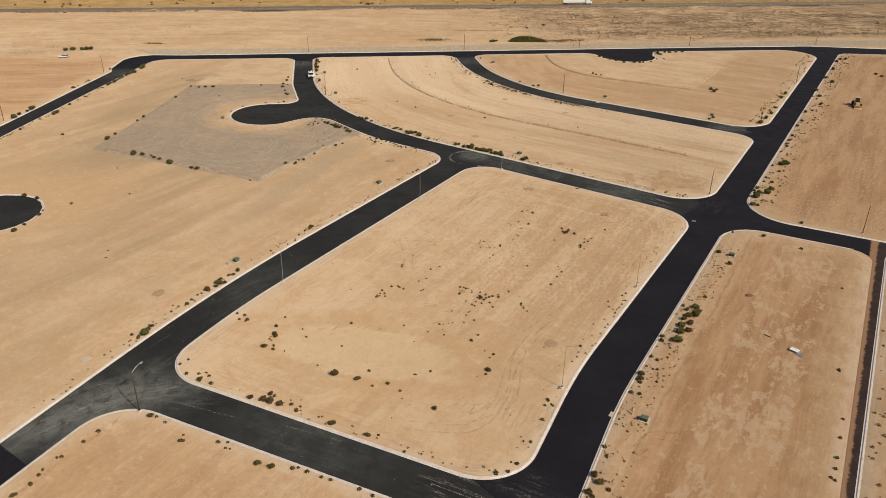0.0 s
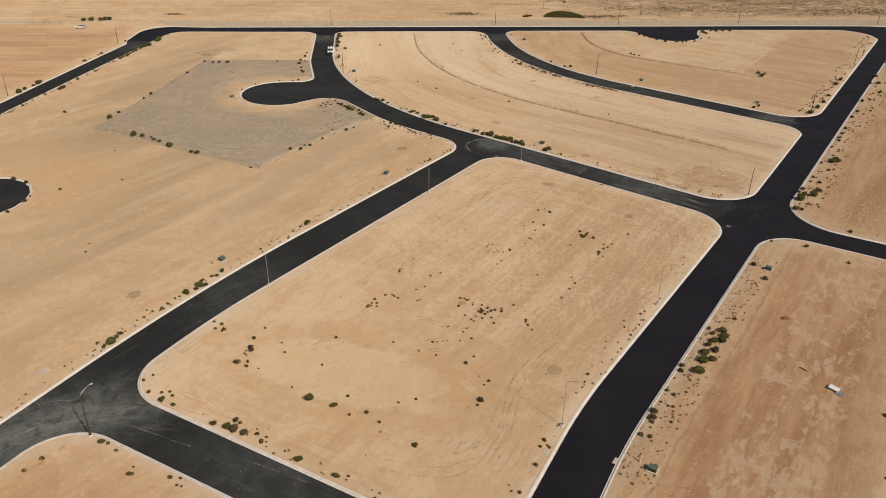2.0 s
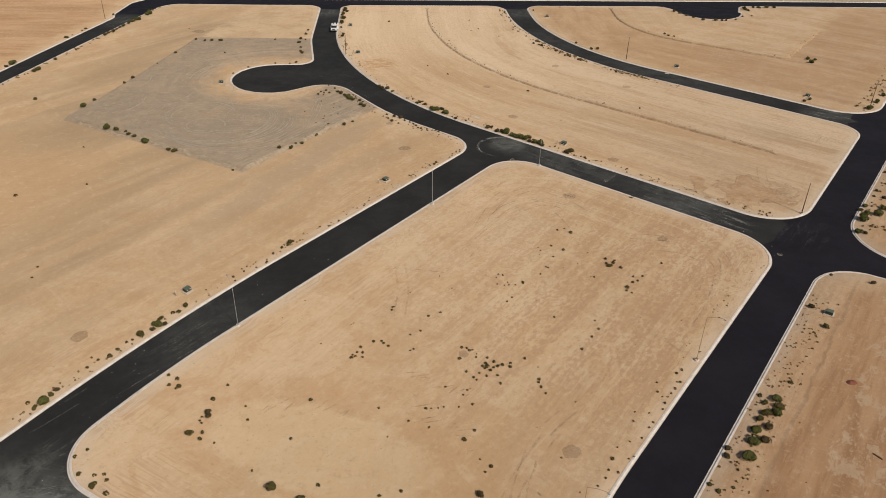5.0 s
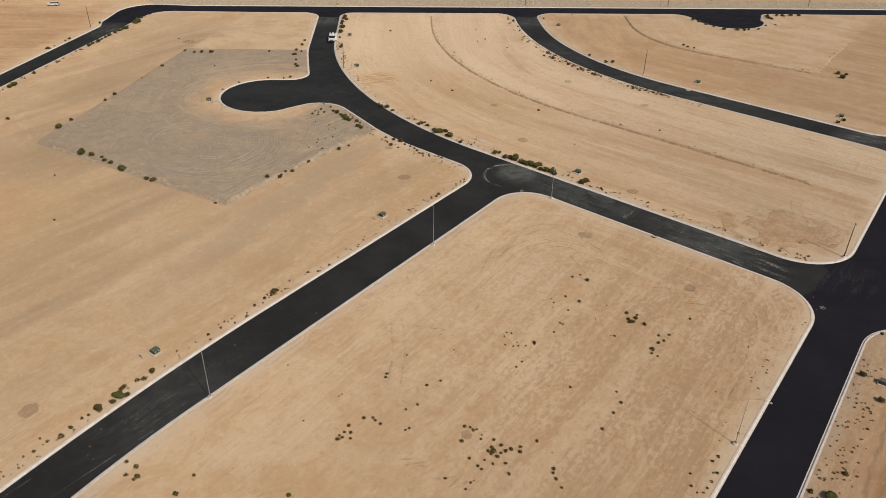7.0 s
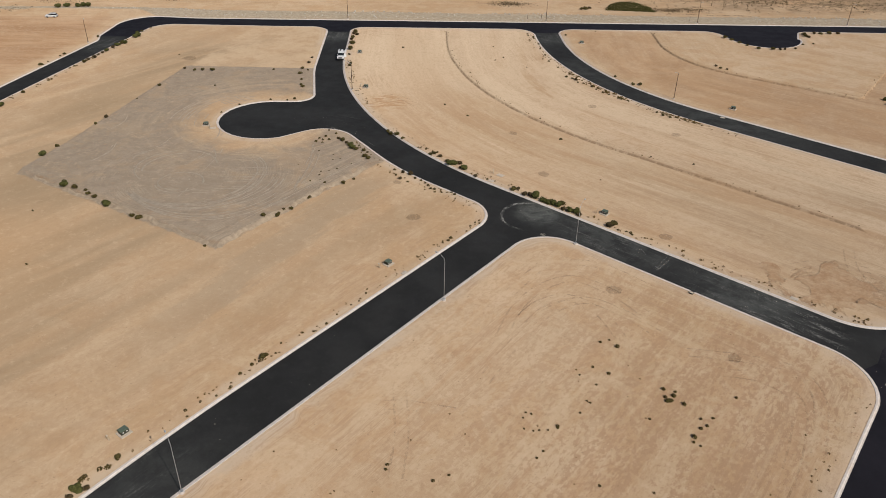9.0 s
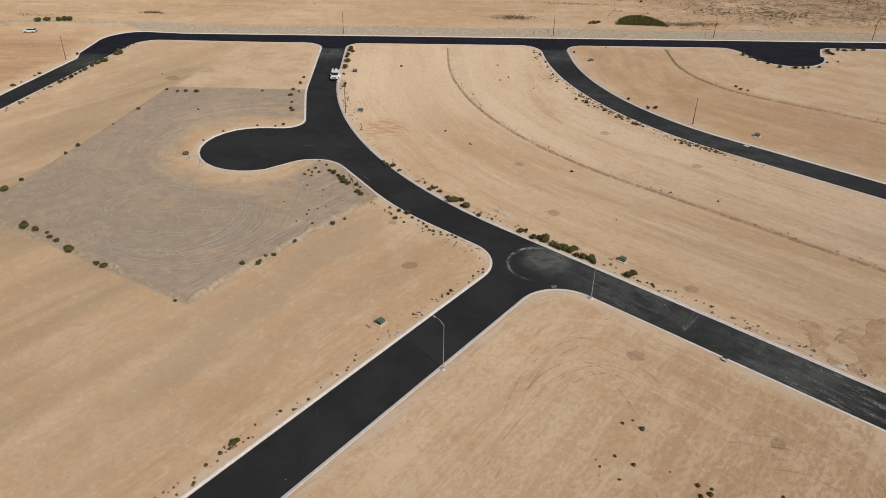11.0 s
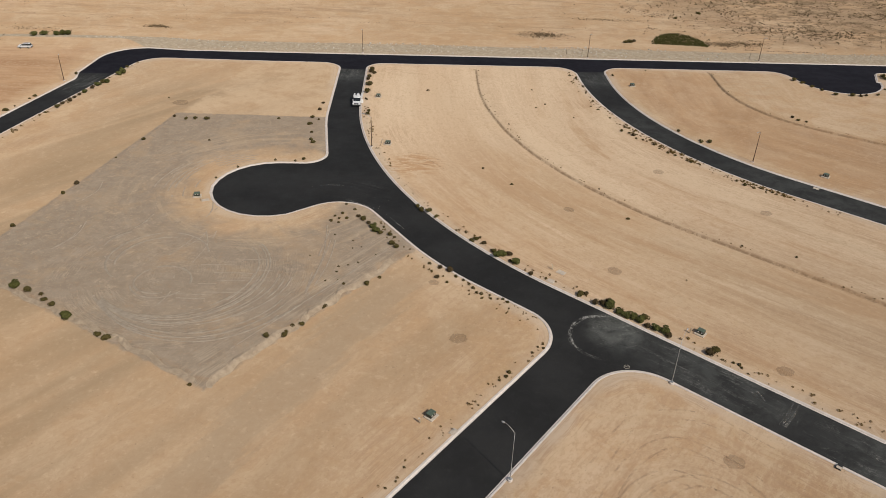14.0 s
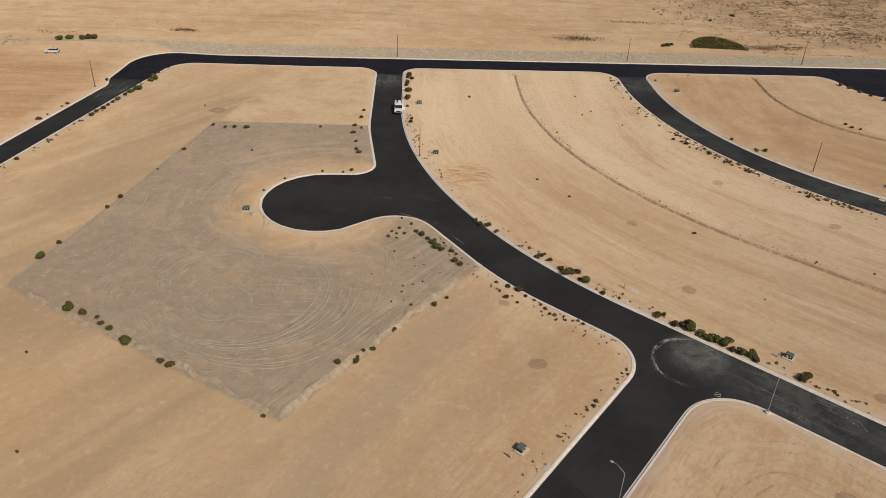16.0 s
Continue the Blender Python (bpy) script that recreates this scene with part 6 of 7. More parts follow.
def wheel_tracks():
    """Pairs of wheel tracks pressed into the sand."""
    rng = random.Random(31)
    verts, faces = [], []
    laps = [
        [(-8, 78.5), (2, 77.5), (7.5, 84), (11, 94), (16, 103)],
        [(3.9, 149.4), (8.4, 158.4), (14.4, 167.8), (21, 172), (27, 169), (32.3, 163.6)],
        [(6.5, 160), (9, 168), (13.5, 175), (19.5, 178.5), (26, 175), (31, 169)],
        [(9.1, 164.2), (13, 170), (18, 172.5), (23, 169), (26, 162)],
        [(8, 173), (13.6, 181.4), (20, 184), (26.1, 182.7), (33, 177)],
        [(36.2, 159.3), (45, 158.5), (51.8, 156.3), (53.5, 150), (49.5, 138.7)],
        [(40, 155), (46, 154), (50, 149), (46, 138), (40, 128)],
        [(-10.3, 143.1), (-6.9, 143.4), (0, 142.5)], [(-8.5, 147), (-7.1, 138), (-7.0, 129.9)],
        [(20, 109), (15, 103), (12, 95), (9, 84), (3, 80)],
        [(72.5, 185.5), (76, 184), (77.5, 181), (75.5, 178.8), (72.8, 180), (72.6, 183)], [(73, 187), (77.5, 186), (79.3, 181.5), (76, 177.3), (71.5, 179)],
        [(74, 193.5), (72.5, 188), (72.3, 183)], [(60, 186), (66, 188), (72, 187)], [(57, 184), (56, 180), (57.5, 176.5)],
        [(27.2, 71.5), (30.5, 74.5), (34, 74.0)], [(26.5, 73.0), (30.0, 76.5), (34.5, 76.2)],
        [(88, 139.5), (91.5, 132.5), (93, 124.0)], [(90, 140), (94, 134), (96, 126.5)],
        [(-32, 261), (-26.5, 263), (-20.5, 262.5)], [(-30.5, 267), (-23, 266), (-17, 260)],
    ]
    for points in laps:
        path = np.array([tuple(q) for q in through_points(points)], float)
        e = np.gradient(path, axis=0)
        e /= np.linalg.norm(e, axis=1)[:, None]
        nrm = np.stack([-e[:, 1], e[:, 0]], 1)
        for side in (-0.95, 0.95):
            ribbon(verts, faces, path + nrm * side, 0.3, 0.0, rng, 0.03, 0.12)
    # washboard ribs where machines have chattered over the sand
    for points in [[(-24.5, 106.9), (-18.6, 107.1), (-11.5, 106.2)], [(-2.3, 106.6), (2.8, 103.9), (7.2, 99.9)], [(-5.0, 86.3), (-0.1, 82.8), (6.0, 83.0)], [(-5.2, 116.7), (1.7, 112.0), (7.5, 111.5)]]:
        path = through_points(points, 0.75)
        for p, q in zip(path[:-1], path[1:]):
            d = (q - p).normalized()
            side = Vector((-d.y, d.x)) * rng.uniform(0.5, 1.5) + d * rng.uniform(0.5, 1.1)
            c = p + Vector((rng.gauss(0, 0.3), rng.gauss(0, 0.6)))
            if rng.random() < 0.75:
                ribbon(verts, faces, [tuple(c - side), tuple(c), tuple(c + side)], 0.24, 0.0, rng, 0.03)
    ob = mesh_object("wheel_tracks", verts, faces, TRACK)
    tagged(ob, "curved wheel tracks pressed into pale sand", "wheel tracks", kind="stuff")


def street_marks():
    """Scrapes of pale dust dragged over the asphalt, and crumbs of stone."""
    rng = random.Random(41)
    verts, faces = [], []
    lines = [[(-56.6, 82.4), (-53.8, 88.4), (-51.0, 94.4)], [(-57.2, 85.6), (-53.5, 86.2), (-49.5, 85.5)], [(-59.5, 89.0), (-55.5, 90.0), (-51.5, 89.2)], [(-62, 94.0), (-56, 101.5), (-51, 108.8)],
             [(-50, 103.5), (-43, 113.5), (-37.5, 121)], [(-39.5, 83.6), (-31.0, 80.5), (-23.7, 77.5), (-11.7, 72.3)], [(-9, 68.5), (-2, 64.5), (4, 61.2)], [(-72, 74.0), (-65, 81.5), (-58, 87)],
             [(-74, 76), (-67, 84.5), (-60, 90.5), (-50, 91)], *4 * [[(33.4, 190.3), (33.6, 189.2), (33.9, 188.3)]], *7 * [[(38.7, 188.2), (36.9, 185.4), (35.2, 183.3)]], [(45.5, 182.2), (55, 173.5), (60.5, 168.4)], [(46, 178.5), (54, 171.5), (59.5, 166.5)],
             [(-48, 247.5), (-42, 249.0), (-36, 248.2)], [(-38, 243), (-30, 238.5), (-24, 231.5)], [(-64.2, 76.4), (-60.4, 84.5), (-51.0, 87.1), (-39.3, 83.1)]]
    for points in lines:
        path = np.array([tuple(q) for q in through_points(points, 0.5)], float)
        for side in range(2):
            e = path[-1] - path[0]
            e /= np.linalg.norm(e)
            ribbon(verts, faces, path + np.array((-e[1], e[0])) * rng.gauss(0, 0.45), rng.uniform(0.07, 0.2), 0.0, rng, 0.006, 0.5)
    ob = mesh_object("dust_scrapes", [(x, y, 0.006) for x, y, _ in verts], faces, SCRAPE)
    tagged(ob, "pale dust scrapes dragged across dark asphalt", "dust", kind="stuff")
    verts, faces = [], []
    spots = [(-60, 84, 9, 24), (-45, 113, 10, 20), (-30, 133, 12, 14), (-25, 75, 14, 16), (0, 64, 6, 12), (-20, 150, 14, 10), (30, 193, 9, 8), (50, 175, 8, 10), (-30, 236, 10, 12), (68, 158, 8, 8)]
    for x0, y0, r0, count in spots:
        for _ in range(count):
            x, y = rng.gauss(x0, r0 * 0.6), rng.gauss(y0, r0 * 0.6)
            if ground_z(x, y) > -0.02:
                continue
            r, n, a0 = rng.uniform(0.03, 0.085), len(verts), rng.uniform(0, 6)
            for i in range(5):
                a, q = a0 + i * 1.2566, r * rng.uniform(0.6, 1.2)
                verts += [(x + q * math.cos(a), y + q * math.sin(a), -0.01), (x + 0.7 * q * math.cos(a), y + 0.7 * q * math.sin(a), r * rng.uniform(0.4, 0.8))]
            for i in range(5):
                a, b = n + 2 * i, n + 2 * ((i + 1) % 5)
                faces.append((a, b, b + 1, a + 1))
            faces.append(tuple(n + 2 * i + 1 for i in range(5)))
    ob = mesh_object("stone_crumbs", verts, faces, STONE)
    tagged(ob, "crumbs of pale stone strewn over asphalt", "stones", kind="stuff")


GRAVEL = grain_material("turned_grey_gravel", (0.325, 0.265, 0.2), (0.44, 0.362, 0.277), 1.2, 0.95, bump=0.6, distance=0.05)
SPOIL = grain_material("loose_pale_spoil", (0.33, 0.255, 0.18), (0.46, 0.365, 0.262), 0.9, 0.95, bump=0.7, distance=0.1, stain=(0.33, 0.24, 0.16))
TRACK = veil_material("pressed_sand", (0.36, 0.225, 0.13), (0.43, 0.28, 0.17), 0.24, 0.4)
SCRAPE = veil_material("dragged_dust", (0.3, 0.29, 0.265), (0.42, 0.4, 0.36), 0.7, 2.2)

# shrubs: x, y and width, lot by lot
MIDDLE_SW = [(-40.6, 112.7, 0.6), (-39.8, 110.5, 0.6), (-39, 111.9, 0.7), (-38.2, 110.3, 0.8), (-38.5, 109.8, 0.5), (-31.1, 111, 0.5), (-32.4, 107.9, 0.8), (-32.3, 105.2, 0.9), (-32, 104.3, 0.9), (-32.9, 104.2, 0.4), (-33, 103.5, 0.4), (-32.6, 103, 0.4), (-33.6, 100.9, 1), (-31.9, 101.2, 0.6), (-31.9, 100, 0.7), (-29.7, 99.4, 0.4), (-27.3, 106.7, 0.4), (-26.3, 104, 0.5), (-18.2, 108.6, 0.6), (-47.4, 96, 0.6), (-46.3, 97.3, 0.5), (-45.6, 93.1, 0.8), (-43.5, 93, 0.6), (-42.3, 93.2, 0.6), (-41.6, 92.3, 0.6), (-42.9, 91.2, 1), (-40.8, 90.2, 0.8)]
MIDDLE_S = [(-33.6, 86.1, 1), (-31.3, 85.4, 1.1), (-30.2, 85, 1.4), (-30.3, 86.7, 0.9), (-29.6, 86.4, 0.6), (-28.5, 84.3, 1.1), (-26.6, 84.1, 0.7), (-25.6, 82.6, 0.8), (-25.1, 83.5, 0.5), (-21.9, 80.8, 0.4), (-20.2, 91.9, 1.3), (-16.2, 90.6, 1), (-14.3, 92.9, 0.6), (-13.6, 88.7, 0.5), (-11, 89.2, 0.7), (-19.5, 100.8, 0.5), (-23.4, 94.9, 0.4)]
MIDDLE_C = [(-8.1, 107.5, 0.4), (-11.7, 105.3, 0.4), (-1.3, 107.7, 0.5), (-0.6, 104, 0.4), (5.8, 103.8, 0.5), (4.4, 101.9, 0.7), (8, 97.3, 0.6), (7.2, 96.3, 0.4), (6.5, 92.5, 1), (6, 91.4, 0.5), (-1.9, 95.3, 0.5), (-3.6, 92.6, 0.5), (-6.3, 91.7, 0.5), (-8.9, 87.1, 0.5), (-1, 86.1, 0.5), (3.3, 86.8, 0.5), (2.3, 85.4, 0.5), (1.5, 85.2, 0.4), (-3.4, 82.4, 0.9), (5.5, 109, 0.5), (5.6, 114.8, 0.5), (6.1, 114.3, 0.4), (4.7, 112, 0.4), (1.4, 112.5, 0.4), (4.1, 110.9, 0.4), (-3.6, 105.1, 0.4), (15.5, 84, 0.6), (15.9, 82.8, 0.4), (14.8, 82.5, 0.6), (24.4, 99.5, 0.6)]
MIDDLE_C_B2 = [(23, 96.1, 0.4), (23.6, 97.5, 0.4)]
MIDDLE_C2 = [(7.7, 117.5, 0.8), (8.2, 116.6, 0.6), (7.4, 117, 0.5), (8.8, 118.6, 0.6), (10.1, 118, 0.6), (11.3, 117.6, 0.6), (9.3, 115.5, 0.5), (9.7, 113.7, 0.5), (3.4, 119, 0.6), (3.7, 121.8, 0.5), (4.5, 121.7, 0.4), (5.4, 121.4, 0.4), (-11.1, 119.1, 0.7), (-12, 119.8, 0.5), (-11.4, 121.2, 0.5), (-8.4, 120.8, 0.8), (-13.6, 118.4, 0.6), (-8.9, 122.3, 0.5), (-8.1, 121.7, 0.5), (-9.3, 119.8, 0.4), (-11.9, 118.7, 0.4), (15.5, 114.2, 0.5), (15.8, 113.2, 0.5), (16.4, 111.8, 0.4), (14.5, 140.7, 0.5), (-0.1, 131, 0.4), (-2.1, 129.9, 0.5), (-3.2, 125.8, 0.4), (-4.8, 124.7, 0.4), (-4.5, 120.7, 0.4)]
MIDDLE_C2_B2 = [(-8.4, 131.3, 0.5)]
MIDDLE_NE = [(22.5, 160.5, 0.5), (24, 161.2, 0.4), (25.1, 159.6, 0.8), (23, 152.9, 0.6), (20.7, 154.3, 0.5), (20.8, 150.2, 0.4), (18.5, 152.2, 0.4), (19.1, 146.5, 0.4), (19.5, 146.2, 0.4), (17.9, 144, 0.4), (14.5, 141, 0.6), (12.3, 136.2, 0.4), (11.4, 134.9, 0.4), (30.7, 150.1, 0.7), (30.7, 148.4, 0.7), (31.1, 147.5, 1), (32, 148.8, 0.8), (32.4, 149.7, 0.5), (33.2, 147.1, 0.7), (35, 144.3, 0.5), (34.6, 142.4, 0.6), (35.6, 143, 0.6), (33.3, 140.6, 0.8), (33, 139.6, 0.5), (33.8, 139, 0.4), (36.8, 144.6, 0.5), (27.7, 143.6, 0.4), (19.3, 130.8, 0.4), (26.1, 130.3, 0.4), (26.4, 128, 0.5)]
MIDDLE_NE_B2 = [(25, 125.8, 0.5), (23, 122.5, 0.5), (41.2, 149.2, 0.5)]
SOUTH_EAST = [(50.7, 112.4, 1.5), (50.3, 110.5, 1.4), (49.5, 109.1, 1.6), (48.1, 109.2, 1.4), (48.6, 111.5, 0.9), (46.8, 108.1, 1.1), (47.5, 106.4, 1.3), (45.5, 105.8, 1.5), (44.5, 103.3, 1.8), (46.3, 103.9, 1.4), (43.1, 100.7, 1.9), (48.4, 113.1, 0.8), (40.6, 102.2, 0.9), (40, 100.7, 0.9), (36.4, 95.7, 0.8), (37.3, 94.6, 0.8), (33.1, 90.4, 1.1), (32.6, 89.2, 1.1), (32.3, 88.2, 0.8), (32, 89, 0.7), (30, 85.4, 0.8), (31.3, 84.9, 0.8), (35.2, 88.2, 0.6), (36.4, 91.7, 0.6), (35.7, 91.9, 0.5), (34.8, 92.8, 0.5), (40.9, 98.4, 0.5), (39.4, 95.3, 0.5), (54.1, 116.4, 0.8), (65.1, 130.9, 1)]
SOUTH_EAST_B2 = [(64.6, 136.5, 1), (79, 144.8, 1.2), (72.3, 147.2, 0.7)]
SOUTH_EAST_B = [(22.2, 72.3, 0.8), (22, 70.2, 0.7), (19.2, 66.2, 1.2), (19.6, 64.8, 1.2), (17.5, 62.9, 1.1), (20.6, 63.4, 0.8), (18, 62.2, 0.8), (85, 137.9, 0.8), (68.8, 90.5, 0.8), (84.9, 119.4, 0.6), (62.5, 77.4, 0.6), (59.7, 73, 0.6), (56.8, 68.6, 0.7), (55.4, 66.3, 0.6), (53.8, 64.6, 0.6), (54.1, 64, 0.6)]
EAST_A = [(84, 163.6, 2.1), (87.4, 169, 3), (89.4, 171.7, 1.9), (91.4, 171.3, 2.7), (94.1, 174.2, 2), (90.5, 175.2, 1.7), (88.7, 173.3, 1.4), (85.4, 163.2, 1.2), (96.6, 179.3, 1.4), (96.4, 182.7, 1.2), (94.6, 180.1, 0.9), (102.5, 187.7, 1.3), (106, 193.4, 2.5), (107.9, 195.4, 2.2), (107.9, 194, 1.9), (102.8, 192.8, 1.1), (110.9, 204.6, 1), (116.3, 212.3, 1.5), (118.7, 215.7, 1.4), (108.5, 198.4, 0.9)]
EAST_B = [(194.3, 328.3, 2.3), (184.6, 312.9, 2.2), (173.5, 297.5, 2.4), (172.2, 290.2, 2.1), (159.5, 278.1, 2.5), (156.1, 269.1, 2.2), (153.3, 269, 1.4), (150.9, 257.5, 1.8), (139.7, 247.3, 1.8), (143.7, 249.9, 1.3), (133.3, 237.2, 1.5), (128.8, 231.2, 1.7), (122, 220.4, 1.4), (115.4, 210, 1.5), (201.4, 333.3, 2.1), (198.9, 333.2, 2), (199.6, 300.3, 1.9), (199.8, 304.9, 2.2), (91.9, 152, 1.2)]
NORTH_E = [(143.9, 272.3, 2.1), (139.7, 266.6, 2.1), (131.1, 253, 1.8), (126.2, 245.7, 1.9), (121.8, 240, 2.1), (117.3, 234.3, 2.5), (116.7, 280, 1.9), (116.6, 276.1, 2.3), (118.8, 279.4, 1.6), (100.8, 239.3, 1.4), (102.7, 240.6, 1.4)]
WEST_E = [(-43.8, 130.2, 1), (-45.2, 128.1, 0.8), (-44.4, 128.5, 0.8), (-46.6, 124.5, 1.6), (-47, 123.4, 0.9), (-45.5, 124.9, 0.9), (-48.3, 121.8, 1.2), (-49.3, 120.7, 0.5), (-49.9, 120, 0.5), (-50.7, 118.2, 0.7), (-51.2, 116.5, 0.8), (-52.6, 115.5, 0.5), (-53.5, 113.6, 0.6), (-55.8, 108.4, 0.9), (-55.9, 107.3, 0.9), (-56.4, 105.5, 1.7), (-57.1, 104.6, 0.9), (-58.6, 105.5, 0.7), (-73.8, 137, 0.5), (-74.5, 140.4, 0.5)]
WEST_E2 = [(-30.3, 151.8, 1.1), (-31.5, 150.1, 0.7), (-30.6, 150.9, 0.5), (-32.7, 147.9, 0.6), (-33.2, 144.9, 0.5), (-34.7, 142.9, 0.4), (-36.6, 141.5, 0.4), (-38.1, 139.6, 0.5), (-37.4, 138.4, 0.4), (-79.8, 173.5, 0.5), (-89.2, 192.8, 0.5)]
WEST_NE = [(-41.9, 194.4, 1.1), (-39.1, 195.4, 0.9), (-39.1, 196.3, 0.8), (-38.5, 197.9, 0.7), (-37, 198.7, 1), (-34.4, 203.9, 0.8), (-34.6, 203.4, 0.5), (-28.5, 211.4, 1), (-32.4, 210.2, 0.6), (-26.6, 213.8, 0.7), (-39.2, 232.7, 0.8), (-37.4, 236.1, 0.8), (-36.2, 234.2, 0.8), (-32.9, 234.2, 1.4), (-34, 235.1, 0.9), (-31.5, 232.6, 1), (-30.4, 230.9, 1.5), (-29.4, 229.2, 1.5), (-28.6, 228.5, 1), (-26.6, 228.4, 0.9), (-25.7, 227.8, 0.7), (-25.8, 224.7, 1.1), (-24.8, 223.4, 1), (-28.3, 231.6, 0.6), (-37.5, 232.3, 0.6), (-35.2, 238.1, 0.7), (-37.4, 240.3, 0.6)]
WEST_NE2 = [(-18.1, 219.5, 0.7), (-16.6, 220.1, 0.6), (-16, 218.3, 0.9), (-14.1, 217.3, 1.2), (-16.4, 215, 0.9), (-13, 215.8, 0.8), (-14.5, 213.7, 0.7), (-17.5, 216.9, 0.6), (-11.6, 214.7, 0.6), (-10.5, 213.4, 0.6), (-9.8, 212.4, 0.7), (-9.1, 211.1, 0.7), (-8.3, 210.8, 0.7), (-6.8, 210.5, 0.6), (-6.6, 209.6, 0.5), (-4.5, 209.6, 0.6), (-3.7, 208.8, 0.7), (-8.2, 209.5, 0.5), (-3.5, 207, 0.4), (1.1, 197.1, 0.4), (2, 196.9, 0.5), (0.2, 195.6, 0.5), (1.9, 197.9, 0.4), (-3.5, 190.5, 0.7), (-3.9, 189.5, 0.7), (-4.9, 188.6, 0.5)]
CURVED_W = [(-21.7, 239.8, 1.3), (-20, 239.3, 1.3), (-22.4, 241.3, 0.9), (-18.3, 237.2, 0.9), (-10.7, 228.5, 1), (-9.7, 229.2, 1.2), (-8.3, 227.8, 1), (-9.1, 230, 0.7), (-5.4, 223.8, 1.8), (-4.5, 223.9, 1.6), (-3.5, 224.2, 1.2), (-6.4, 224.8, 1), (-2.4, 221.4, 1.6), (-3.2, 222.1, 0.8), (0.5, 218.1, 1), (3.2, 216.9, 0.6), (9, 212.3, 1.3), (10, 212.6, 0.9), (-13.9, 232.3, 0.5), (-11.9, 231.9, 0.6)]
CURVED_S = [(11.4, 210, 1.3), (12.6, 210, 1.3), (13.9, 209.4, 1.9), (13.7, 210.9, 1.1), (15.3, 207.7, 1.5), (16.4, 206.9, 1.7), (17.5, 206.6, 1.7), (18.6, 205.9, 1.7), (19.4, 206.7, 1.3), (19.4, 204.5, 1.1), (20.8, 203.7, 1.5), (22.1, 203, 1.6), (22.5, 202.2, 1.3), (28.3, 198.2, 1.4), (29.2, 198.7, 1.3), (29.9, 199.2, 0.7), (29.9, 197, 0.5), (31.5, 196.5, 0.5), (32.3, 196, 0.7), (32.5, 195.3, 0.5), (33.1, 194.1, 0.4)]
CURVED_NW = [(-44.8, 320, 1.5), (-45, 326.2, 1.5), (-43.9, 312.8, 1.9), (-43.5, 307.1, 1.6), (-43, 301.5, 0.9), (-43.9, 323.4, 1.3), (-40.9, 290.5, 1), (-40.9, 292.6, 0.9), (-44.9, 317.6, 1.3), (-45.2, 324.2, 1.3)]
CURVED_N = [(15.3, 330.7, 0.8), (17.1, 328.1, 1.04), (18.9, 315.6, 0.7), (18.6, 320.9, 0.8), (20.3, 309.2, 0.85), (19.4, 304.9, 0.55), (21.2, 302.8, 0.91), (23.8, 297.2, 0.6), (27.1, 291.1, 0.96), (25.9, 288.3, 1.1), (27.6, 287.2, 0.91), (28.4, 285.9, 1.4), (28.9, 283.9, 0.65), (30.5, 283.2, 0.72), (33.8, 278.3, 0.7), (35.4, 276, 0.78), (32.8, 280.5, 1.0), (36.9, 274.7, 0.8), (39.3, 272.1, 0.72), (40.1, 271.1, 0.9), (41.9, 270.4, 0.52), (46, 267, 0.4), (48.6, 262.3, 0.72), (49.9, 260.1, 1.2), (51.6, 259, 0.78), (53.3, 259.1, 0.59), (55.2, 257.4, 0.65), (57.2, 255.9, 0.4)]
CURVED_IN = [(20.3, 242.6, 0.7), (21.2, 241.4, 0.9), (24.2, 239.2, 0.6), (25.6, 237.1, 0.6), (16.5, 254.1, 0.5), (6.7, 304.7, 0.6), (42.2, 232.7, 0.5), (51.7, 229.7, 0.6)]
NORTH_W = [(40.6, 290.3, 1.2), (45.3, 283.8, 1.2), (47.4, 283.9, 1.4), (45.1, 284.7, 0.9), (74.3, 304.5, 1.1), (75.1, 302.4, 1.3), (77, 301.5, 0.8), (28.6, 332.4, 0.9), (39.6, 338.9, 0.9), (84.8, 336.7, 1.9), (86.6, 334.4, 1.9), (88.5, 331.3, 1.7), (90.4, 328.7, 1.6), (93.2, 325.1, 1.8), (98, 324.9, 1.8), (100.5, 325.1, 1.5)]
NORTH_BULB = [(114.8, 342.3, 2.3), (114.5, 344, 2), (115.5, 341.4, 1.8), (119, 346.5, 1.6), (121.1, 346.3, 2.1), (124.3, 346.7, 2.1), (127.6, 347.3, 1.9), (102.3, 325.5, 1.3), (106, 326.6, 1.3), (110.3, 332.1, 1.1), (114.3, 333.3, 1.1)]
WEST_STREET = [(-132.4, 288.9, 0.8), (-131.8, 290.6, 1), (-133.7, 279.8, 1.3), (-133.2, 283.1, 0.6), (-129.8, 309.7, 1.2), (-122.1, 283.7, 1.4), (-121.1, 288.8, 1.4), (-122.1, 286.7, 1.3), (-120.1, 295.4, 1.5), (-119.2, 301.3, 1.7), (-117.8, 304, 2), (-116.8, 312.1, 2.4), (-117.5, 310.6, 1.7), (-120.7, 293.1, 1), (-123.4, 280.1, 0.8), (-117.9, 317.5, 0.9), (-119.8, 298.8, 1.2), (-118.7, 303.5, 1.4), (-121.1, 291.2, 1.1)]
NORTH_BUSH = [(-160.3, 342.9, 2.1), (-157.8, 344.1, 3.3), (-153.9, 345, 3.7), (-152.3, 346.3, 3.3), (-150, 345.6, 3.7), (38.7, 369, 2.8), (37.1, 368.2, 2), (40.5, 370.8, 2), (71.7, 413.6, 2.8), (61, 404.1, 2)]
